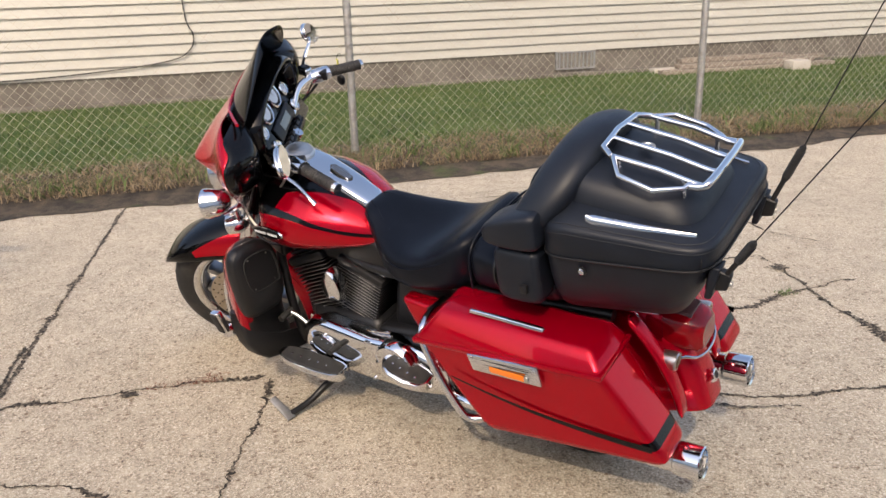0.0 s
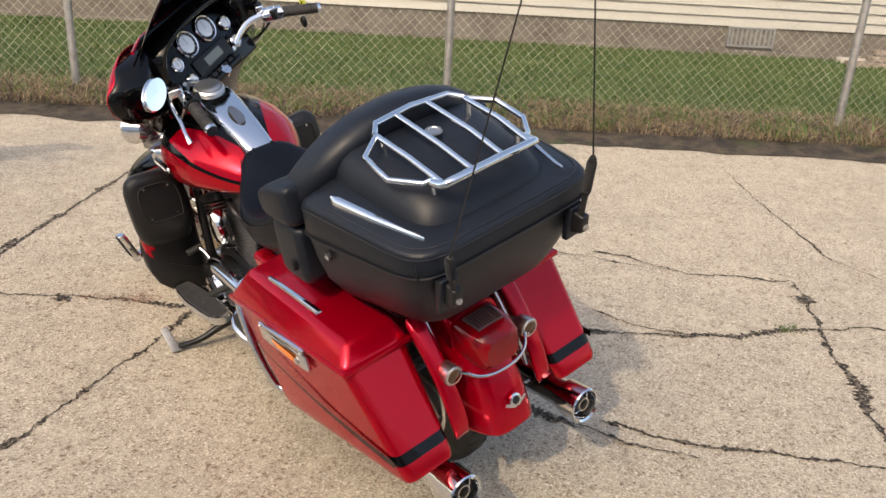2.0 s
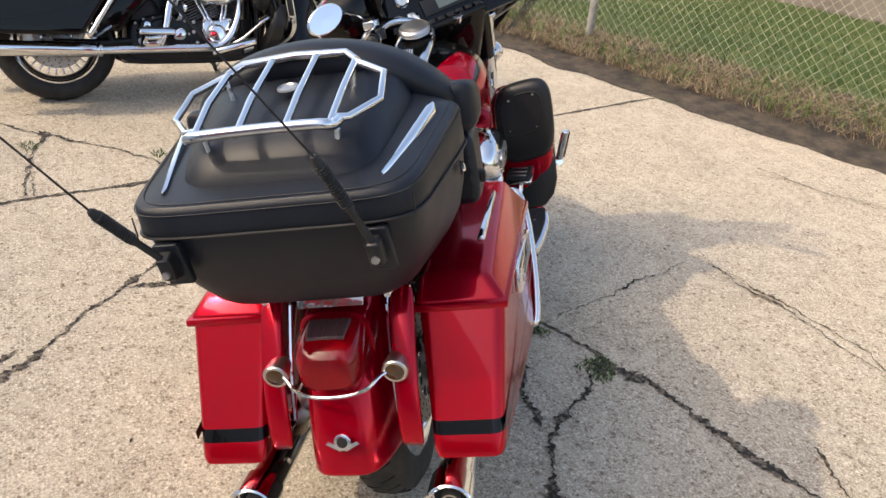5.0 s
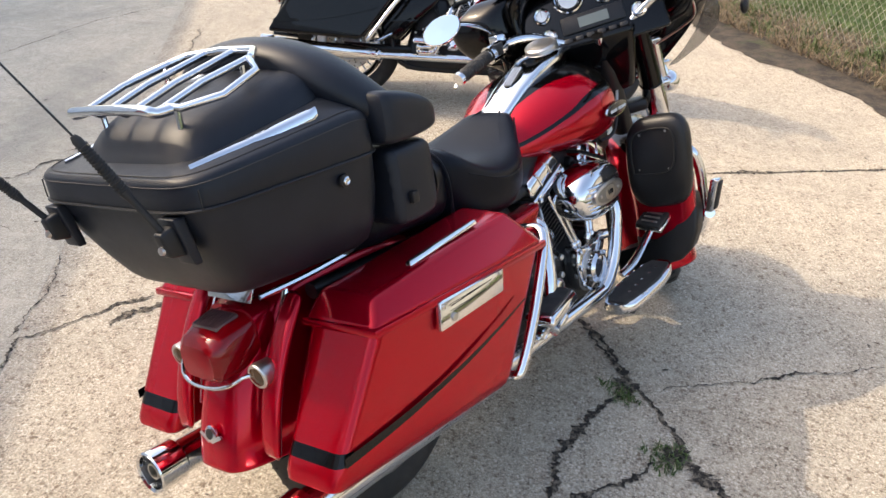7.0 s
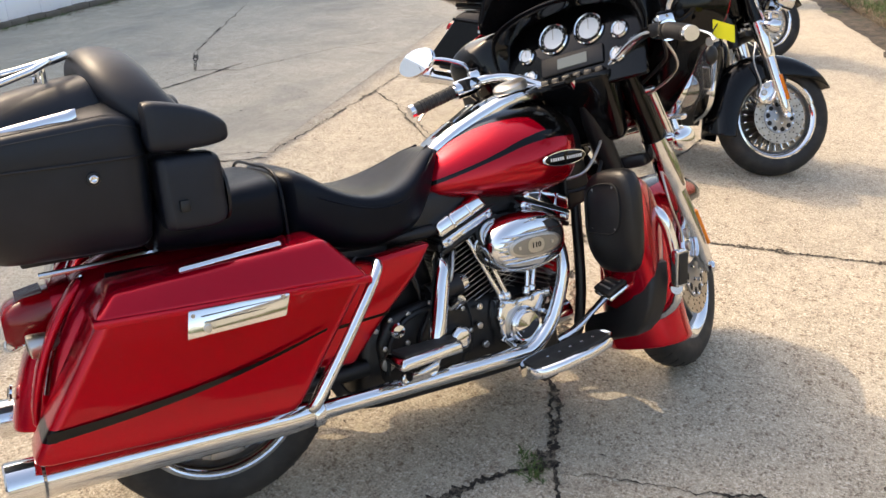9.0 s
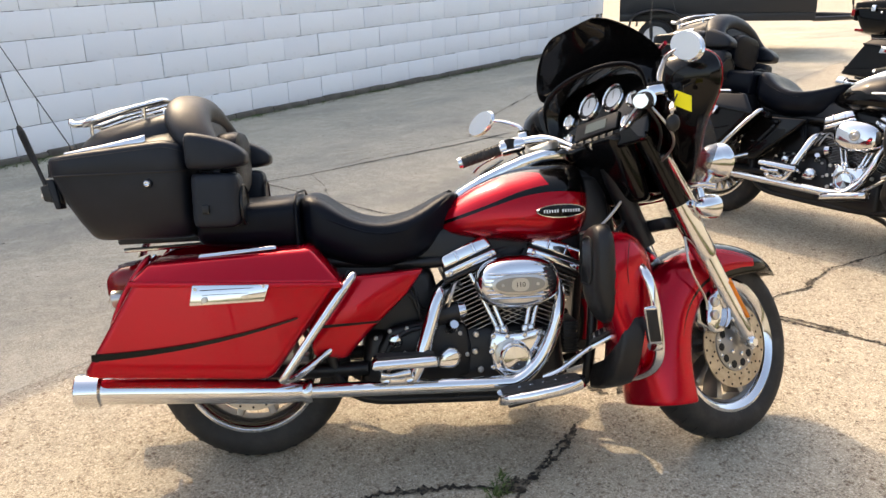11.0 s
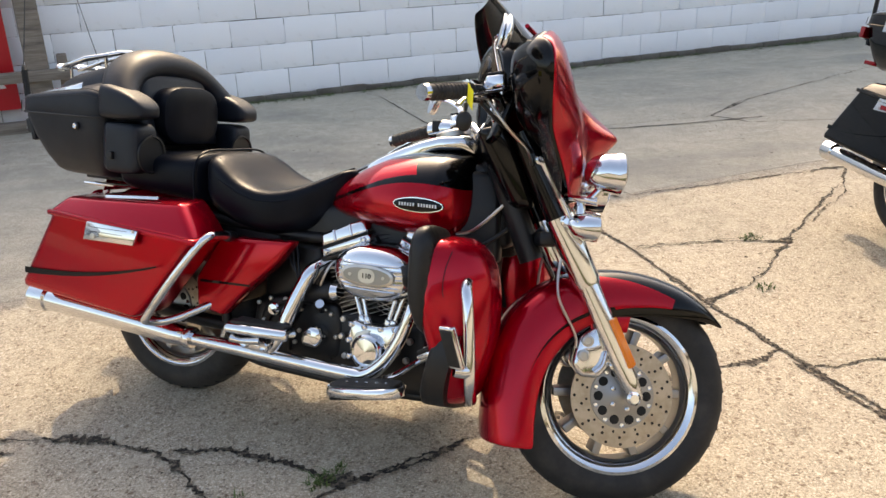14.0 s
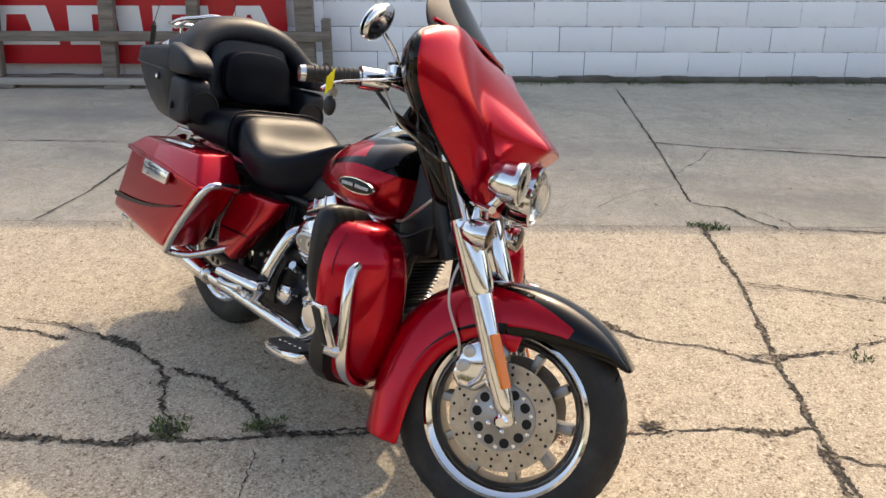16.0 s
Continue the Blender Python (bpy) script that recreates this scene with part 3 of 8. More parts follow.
# crumbled grit along the wider cracks
V, F = [], []
for width, pts in CRACKS:
    if width < 0.013:
        continue
    for p, side in crack_course(pts):
        for _ in range(3 if width > 0.02 else 1):
            if rng.random() < 0.5:
                q = p + side * rng.gauss(0, width * 1.1)
                r, o = rng.uniform(0.0015, 0.006), len(V)
                for ax in ((1, 0, 0), (0, 1, 0), (-1, 0, 0), (0, -1, 0), (0, 0, 1)):
                    V.append((q.x + ax[0] * r * rng.uniform(0.6, 1.3), q.y + ax[1] * r * rng.uniform(0.6, 1.3), 0.001 + ax[2] * r * 0.9))
                F += [(o, o + 1, o + 4), (o + 1, o + 2, o + 4), (o + 2, o + 3, o + 4), (o + 3, o, o + 4)]
tagged(from_np("crack_grit", V, F, GRIT), "crumbled concrete grit lying along the cracks", "grit", kind="stuff")

# broken patches where cracks meet
for k, (x, y, r) in enumerate(((1.79, 4.4, 0.03), (0.05, 3.36, 0.032), (0.37, 3.46, 0.025), (-1.12, 2.98, 0.024), (-2.2, 1.79, 0.025))):
    bm = bmesh.new()
    ring = []
    for a in np.linspace(0, 2 * math.pi, 61)[:-1]:
        q = r * (0.75 + 0.9 * noise.noise(Vector((x * 7 + math.cos(a) * 1.7, y * 7 + math.sin(a) * 1.7, 3))) + 0.55 * rng.random())
        ring.append(bm.verts.new((x + math.cos(a) * q * 1.5, y + math.sin(a) * q, 0.0075 + 0.0001 * k)))
    bm.faces.new(ring)
    part("crack_patch", bm, SOIL, cracks)

# dirt strip and lawn
bm = bmesh.new()
rows = []
for i in range(451):
    s = -18 + i * 0.08
    row = []
    for d, z in ((EDGE_D - 0.1, 0.004), (EDGE_D + 0.08, 0.02), (EDGE_D + 0.45, 0.06), (FENCE_D + 0.1, 0.07), (FENCE_D + 0.5, 0.03)):
        j = 0.13 * noise.noise(Vector((s * 0.9, d, 0))) + 0.07 * noise.noise(Vector((s * 3.1, d, 4))) + 0.04 * noise.noise(Vector((s * 9.0, d, 8)))
        row.append(bm.verts.new((s, d + j, z + (0.02 * noise.noise(Vector((s * 3, d * 3, 7))) if z > 0.01 else 0))))
    rows.append(row)
for a, b in zip(rows[:-1], rows[1:]):
    for k in range(4):
        bm.faces.new((a[k], a[k + 1], b[k + 1], b[k]))
tagged(part("dirt_strip", bm, DIRT, xf=LANE), "bare damp dirt along the edge of the concrete", "dirt", kind="structure")
lane_box("lawn", -40, 40, FENCE_D + 0.2, HOUSE_D, -0.1, 0.0, LAWN, label="short mown green lawn behind the fence", category="lawn")


def blades(name, count, s_range, d_range, height, width, lean, material, label, clump=0.0, base=0.0, seed=1, turn=20):
    r = np.random.RandomState(seed)
    s = r.uniform(*s_range, count)
    d = r.uniform(*d_range, count)
    if clump:
        cs = r.uniform(*s_range, count // 40 + 1)
        cd = r.uniform(*d_range, count // 40 + 1)
        k = r.randint(0, len(cs), count)
        pick = r.rand(count) < 0.75
        s = np.where(pick, cs[k] + r.normal(0, clump, count), s)
        d = np.where(pick, np.clip(cd[k] + r.normal(0, clump, count), d_range[0], d_range[1] + 0.3), d)
    h = height * r.uniform(0.45, 1.25, count)
    a = r.uniform(0, 2 * np.pi, count)
    b = r.uniform(0, 2 * np.pi, count)
    w = width * r.uniform(0.6, 1.3, count)
    ln = lean * r.uniform(0.1, 1.4, count) * h
    c20, s20 = math.cos(radians(turn)), math.sin(radians(turn))
    x, y = s * c20 - d * s20, s * s20 + d * c20
    V = np.empty((count, 5, 3))
    for k, (f, t) in enumerate(((-0.5, 0), (0.5, 0), (0.35, 0.55), (-0.35, 0.55), (0, 1))):
        V[:, k, 0] = x + np.cos(a) * w * f + np.cos(b) * ln * t * t
        V[:, k, 1] = y + np.sin(a) * w * f + np.sin(b) * ln * t * t
        V[:, k, 2] = base + h * t * (1 - 0.25 * lean * t)
    o = np.arange(count)[:, None] * 5
    quads = (o + np.array([0, 1, 2, 3])).tolist()
    tris = (o + np.array([3, 2, 4])).tolist()
    ob = from_np(name, V.reshape(-1, 3).tolist(), quads + tris, material)
    return tagged(ob, label, "grass", kind="stuff")


blades("lawn_grass", 90000, (-11, 13), (FENCE_D + 0.1, HOUSE_D - 0.1), 0.055, 0.008, 0.7, GRASS, "short green lawn grass behind the chain-link fence", seed=2)
blades("dry_grass", 46000, (-9, 11), (EDGE_D + 0.2, FENCE_D + 0.3), 0.13, 0.0055, 1.7, STRAW, "dry matted straw-coloured grass under the fence", clump=0.12, base=0.04, seed=3)
blades("weeds", 9000, (-9, 11), (EDGE_D + 0.25, FENCE_D + 0.5), 0.14, 0.014, 1.0, WEED, "green weeds growing along the fence line", clump=0.07, base=0.04, seed=4)

blades("wall_weeds", 5200, (-9.5, 8), (WALL_D + 0.045, WALL_D + 0.1), 0.035, 0.006, 1.4, WEED, "low weeds and moss along the foot of the white wall", clump=0.05, seed=6, turn=15.5)
blades("wall_litter", 4200, (-9.5, 8), (WALL_D + 0.04, WALL_D + 0.16), 0.018, 0.006, 2.0, LITTER, "dead leaves and dirt along the foot of the white wall", clump=0.08, seed=7, turn=15.5)
blades("red_leaf_crumbs", 150, (0.06, 0.34), (3.19, 3.23), 0.012, 0.006, 2.4, RUST, "reddish brown leaf crumbs lying in a crack", clump=0.03, base=0.004, seed=9)

for i, (x, y, r, n) in enumerate(((-1.29, 1.01, 0.05, 130), (-1.2, 1.0, 0.035, 60), (0.38, 3.43, 0.04, 90), (0.08, 3.33, 0.035, 60), (0.1, 3.35, 0.03, 40), (0.36, 3.48, 0.03, 40), (-1.83, 2.3, 0.03, 30), (-2.04, 1.72, 0.035, 50), (1.71, 4.05, 0.03, 30))):
    c20, s20 = math.cos(radians(-20)), math.sin(radians(-20))
    s0, d0 = x * c20 - y * s20, x * s20 + y * c20
    blades("crack_weeds", n, (s0 - r * 1.6, s0 + r * 1.6), (d0 - r, d0 + r), 0.03, 0.006, 1.3, WEED, "low green weeds growing in a crack of the concrete", base=0.0, seed=20 + i)

# scattered dry bits of leaf and grit
r = np.random.RandomState(31)
V, F = [], []
for k in range(700):
    x, y = r.uniform(-4, 3.5), r.uniform(-2.4, 6.2)
    a, w, l = r.uniform(0, 6.28), r.uniform(0.002, 0.006), r.uniform(0.004, 0.016)
    ca, sa = math.cos(a), math.sin(a)
    o = len(V)
    for f, g_, h in ((-1, 0, 0.002), (0, -1, 0.004), (1, 0, 0.002), (0, 1, 0.006)):
        V.append((x + ca * l * f - sa * w * g_, y + sa * l * f + ca * w * g_, 0.002 + h))
    F.append((o, o + 1, o + 2, o + 3))
tagged(from_np("leaf_litter", V, F, LITTER), "small dry bits of leaf and grit scattered on the concrete", "litter", kind="stuff")


# chain-link fence
def chain_fence():
    fence = empty("chain_link_fence", LANE, "galvanised chain-link fence with round steel posts", "fence", kind="structure")
    for s in (-7.5, -4.45, -1.44, 1.55, 4.78, 7.9, 11.0):
        p = part("post", tube([(s, FENCE_D, 0), (s, FENCE_D, 1.9)], 0.032, 14, straight=True), GALV, fence)
        part("post_cap", ball((s, FENCE_D, 1.9), 0.036, 0.036, 0.025, 12), GALV, p)
        for z in (0.25, 0.75, 1.2, 1.6):
            part("tie_wire", revolve([(-0.003, 0.035), (0.003, 0.035)], (s, FENCE_D, z), (0, 0, 1), 14), GALV, p)
    part("top_rail", tube([(-10, FENCE_D, 1.85), (14, FENCE_D, 1.85)], 0.02, 10, straight=True), GALV, fence)
    pitch, step, top, bottom, r = 0.038, 0.039, 1.85, 0.05, 0.0016
    V, F = [], []
    n = int((top - bottom) / step)
    for i in range(int(22 / (pitch / 1))):
        s0 = -9.5 + i * pitch
        off = 0.0025
        base = len(V)
        for k in range(n + 1):
            zig = pitch / 2 if (k + i) % 2 else -pitch / 2
            s, z = s0 + zig, bottom + k * step
            d = FENCE_D - 0.035 + (off if (k + i) % 2 else -off)
            V += [(s - r, d - r, z), (s + r, d - r, z), (s, d + r, z)]
            if k:
                b = base + 3 * k
                for q in range(3):
                    F.append((b - 3 + q, b - 3 + (q + 1) % 3, b + (q + 1) % 3, b + q))
    mesh = from_np("wire_mesh", V, F, WIRE, fence)
    mesh["label"] = "woven diamond wire mesh"


chain_fence()


# house with lap siding behind the lawn
def house():
    h = empty("house", LANE, "cream lap-sided house on a low stained concrete foundation", "house", kind="structure")
    part("foundation", box(-14, 16, HOUSE_D + 0.03, HOUSE_D + 0.3, -0.1, 0.35), FOUNDATION, h)
    part("footing", box(-14, 16, HOUSE_D - 0.1, HOUSE_D + 0.03, -0.1, 0.05, 0.01), FOUNDATION, h)
    part("wall", box(-14, 16, HOUSE_D + 0.05, HOUSE_D + 6, 0.36, 3.0), SIDING, h)
    part("roof", hexa([(-14.4, HOUSE_D - 0.4, 3.0), (16.4, HOUSE_D - 0.4, 3.0), (16.4, HOUSE_D + 6.4, 3.0), (-14.4, HOUSE_D + 6.4, 3.0), (-14.4, HOUSE_D + 2.8, 4.6), (16.4, HOUSE_D + 2.8, 4.6), (16.4, HOUSE_D + 3.2, 4.6), (-14.4, HOUSE_D + 3.2, 4.6)]), FOUNDATION, h)
    course = 0.12
    me = None
    for k in range(22):
        z = 0.34 + k * course
        if me is None:
            ob = part("siding_board", hexa([(-14, HOUSE_D + 0.0, z), (16, HOUSE_D + 0.0, z), (16, HOUSE_D + 0.06, z), (-14, HOUSE_D + 0.06, z), (-14, HOUSE_D + 0.035, z + course), (16, HOUSE_D + 0.035, z + course), (16, HOUSE_D + 0.06, z + course), (-14, HOUSE_D + 0.06, z + course)]), SIDING, h)
            me = ob.data
        else:
            ob = new("siding_board", me)
            ob.parent = h
            ob.location = (0, 0, k * course)
    # crawl-space vent with its bars
    v = part("vent", box(5.17, 5.73, HOUSE_D + 0.0, HOUSE_D + 0.06, 0.1, 0.33), FOUNDATION, h)
    bm = bmesh.new()
    for a in ((5.15, 5.75, 0.315, 0.34), (5.15, 5.75, 0.09, 0.115), (5.15, 5.18, 0.115, 0.315), (5.72, 5.75, 0.115, 0.315)):
        box(a[0], a[1], HOUSE_D - 0.015, HOUSE_D + 0.02, a[2], a[3], bm=bm)
    part("vent_frame", bm, GALV, v)
    for i in range(9):
        x = 5.21 + i * 0.06
        part("vent_bar", box(x - 0.012, x + 0.012, HOUSE_D - 0.01, HOUSE_D + 0.015, 0.115, 0.315), GALV, v)


house()
cable = part("wall_cable", tube([(0.28, HOUSE_D - 0.015, 2.4), (0.28, HOUSE_D - 0.02, 1.1), (0.36, HOUSE_D - 0.02, 0.8), (0.3, HOUSE_D - 0.02, 0.62), (0.05, HOUSE_D - 0.02, 0.5), (-0.8, HOUSE_D - 0.02, 0.41), (-2.2, HOUSE_D - 0.02, 0.36), (-6, HOUSE_D - 0.02, 0.35)], 0.009, 6), PLASTIC, xf=LANE)
tagged(cable, "thin dark cable drooping along the siding", "cable", kind="structure")
for i, (a, b, d, z, mt) in enumerate(((6.5, 9.3, 0.5, 0.0, WOOD), (6.8, 9.0, 0.42, 0.062, WOOD), (6.5, 8.1, 0.25, 0.0, STONE), (7.0, 9.4, 0.15, 0.062, WOOD), (6.9, 8.6, 0.3, 0.124, WOOD))):
    ob = part("plank", box(a, b, HOUSE_D - d - 0.1, HOUSE_D - d + 0.05, z + 0.002, z + 0.06, 0.004), mt, xf=LANE)
    tagged(ob, "old weathered plank lying on the grass by the house", "plank", group="planks by the house")
ob = part("stone_block", box(8.35, 8.65, HOUSE_D - 0.9, HOUSE_D - 0.68, 0.0, 0.13, 0.02), STONE, xf=LANE)
tagged(ob, "pale broken stone block lying on the lawn", "stone")


# white block building on the other side
def block_wall():
    w = empty("wall_south", WALL_LANE, "white painted concrete-block building wall", "wall", kind="structure")
    end = -10.3
    part("wall_core", box(end + 0.01, 22, WALL_D - 8, WALL_D - 0.007, -0.05, 3.78), MORTAR, w)
    part("upper_wall", box(end, 22, WALL_D - 8, WALL_D - 0.003, 1.93, 3.8), BLOCK, w)
    bm = bmesh.new()
    r = random.Random(8)
    for i in range(130):
        s = end + i * 0.25
        box(s, s + 0.25, WALL_D - 0.01, WALL_D + 0.035 + 0.015 * r.random(), -0.02, 0.045 + 0.02 * r.random(), 0.012, 2, bm=bm)
    part("footing", bm, FOUNDATION, w)
    length, high = 0.5, 0.235
    base = part("block", box(0.0027, length - 0.0027, -0.02, 0.0, 0.0027, high - 0.0027, 0.004, 2), BLOCK, w)
    made = 0
    for row in range(8):
        for i in range(60):
            s = end + (i - (0.5 if row % 2 else 0)) * length
            if s < end - 0.01 or s > 8.0:
                continue
            ob = base if made == 0 else new("block", base.data)
            ob.parent = w
            ob.location = (s, WALL_D + 0.004 * r.random(), 0.05 + row * high)
            ob.rotation_euler = (r.gauss(0, 0.003), r.gauss(0, 0.002), r.gauss(0, 0.003))
            made += 1


block_wall()


# red sign behind a grey timber rack, against the white wall
def sign_and_rack():
    d = WALL_D + 0.16
    sg = part("sign_panel", box(2.02, 6.4, d, d + 0.03, 0.19, 1.7, 0.004), SIGN_RED, xf=WALL_LANE)
    tagged(sg, "large red sign board with bold white shapes", "sign")
    y = d + 0.033

    def ring_shape(outer, inner):
        m = bmesh.new()
        a = [m.verts.new((s, y, z)) for s, z in outer]
        b = [m.verts.new((s, y, z)) for s, z in inner]
        for k in range(len(a)):
            q = (k + 1) % len(a)
            m.faces.new((a[k], a[q], b[q], b[k]))
        part("white_shape", m, SIGN_WHITE, sg, xf=WALL_LANE)

    for a, b, k in ((2.1, 2.64, 0.16), (2.72, 3.3, 0.03), (3.38, 4.1, 0.02), (4.2, 4.95, 0.08), (5.05, 5.7, 0.0)):
        mid, hw = (a + b) / 2, (b - a) / 2
        ring_shape([(a, 0.37), (b, 0.37), (b - k, 0.73), (a + k, 0.73)], [(mid - hw * 0.35, 0.46), (mid + hw * 0.35, 0.46), (mid + hw * 0.35 - k * 0.5, 0.65), (mid - hw * 0.35 + k * 0.5, 0.65)])
    rack = empty("timber_rack", WALL_LANE, "weathered grey timber rack leaning before the red sign", "rack")
    for s, wd, lean in ((1.83, 0.085, 0.0), (2.85, 0.055, 0.05), (3.65, 0.07, 0.06), (4.75, 0.07, 0.06), (5.6, 0.07, 0.05)):
        part("upright", hexa([(s - wd + lean, d + 0.1, 0), (s + wd + lean, d + 0.1, 0), (s + wd + lean, d + 0.19, 0), (s - wd + lean, d + 0.19, 0), (s - wd - lean, d + 0.1, 1.6), (s + wd - lean, d + 0.1, 1.6), (s + wd - lean, d + 0.19, 1.6), (s - wd - lean, d + 0.19, 1.6)], 0.008), WOOD, rack)
    part("upright", box(1.6, 1.68, d + 0.05, d + 0.15, 0.0, 0.62, 0.008), WOOD, rack)
    part("rail", box(1.58, 6.3, d + 0.2, d + 0.24, 0.43, 0.52, 0.006), WOOD, rack)
    part("rail", box(1.7, 6.3, d + 0.2, d + 0.24, 1.2, 1.3, 0.006), WOOD, rack)
    part("foot_beam", box(2.9, 6.3, d + 0.2, d + 0.29, 0.035, 0.09, 0.006), STONE, rack)
    part("foot_beam", box(1.6, 6.3, d + 0.02, d + 0.12, 0.0, 0.09, 0.006), WOOD, rack)
    for s in (2.9, 3.6, 4.7):
        part("foot_block", box(s - 0.12, s + 0.12, d + 0.18, d + 0.32, 0.0, 0.034, 0.006), WOOD, rack)


sign_and_rack()


# trailer parked beyond the end of the white wall
def trailer():
    m = pose(-9.2, -4.16, 0, 0, 0, -51.5)
    t = empty("utility_trailer", m, "dark flat utility trailer with white-rimmed wheels", "trailer")
    part("deck", box(-2.2, 0.55, -0.75, 0.75, 0.5, 0.62, 0.01), VEHICLE, t)
    for sg in (1, -1):
        part("side_rail", box(-2.2, 0.55, sg * 0.75 - 0.025, sg * 0.75 + 0.025, 0.62, 0.95, 0.008), VEHICLE, t)
        part("mudguard", tube([(-0.4, sg * 0.9, 0.3), (-0.34, sg * 0.9, 0.58), (0, sg * 0.9, 0.68), (0.34, sg * 0.9, 0.58), (0.4, sg * 0.9, 0.3)], 0.11, 10, flat=0.15), VEHICLE, t)
        ty = part("tyre", revolve([(-0.09, 0.17), (-0.1, 0.2), (-0.095, 0.24), (-0.06, 0.27), (0.06, 0.27), (0.095, 0.24), (0.1, 0.2), (0.09, 0.17)], (0, sg * 0.9, 0.27), (0, 1, 0), 40), RUBBER, t)
        rim = part("rim", revolve([(sg * 0.092, 0.185), (sg * 0.1, 0.175), (sg * 0.07, 0.155), (sg * 0.06, 0.06), (sg * 0.1, 0.05), (sg * 0.1, 0.0)], (0, sg * 0.9, 0.27), (0, 1, 0), 36), SIGN_WHITE, ty, "white steel rim")
        for k in range(5):
            a = 2 * math.pi * k / 5
            part("wheel_nut", revolve([(sg * 0.06, 0.012), (sg * 0.075, 0.012), (sg * 0.078, 0.008)], (0.1 * math.cos(a), sg * 0.9, 0.27 + 0.1 * math.sin(a)), (0, 1, 0), 8), STEEL, rim)
    part("drawbar", tube([(-2.2, 0.5, 0.5), (-3.2, 0.0, 0.5), (-2.2, -0.5, 0.5)], 0.035, 8, straight=True), VEHICLE, t)


trailer()

# ---- touring motorcycles: x ahead from the rear axle, y to the left, z up ----
FRONT = Matrix(((0.8472, -0.5231, -0.093, 1.52), (0.5313, 0.8341, 0.1483, -0.045), (0.0, -0.175, 0.9846, 0.27), (0, 0, 0, 1))) @ pose(0.061, -0.027, 0.018, 0, 0, -4)
BODY = FRONT @ Matrix.Translation((-0.06, 0, -0.018))
SIDES = ((1, "left"), (-1, "right"))


def flip(bm):
    """Mirrors a mesh to the right side."""
    for v in bm.verts:
        v.co.y = -v.co.y
    return bm


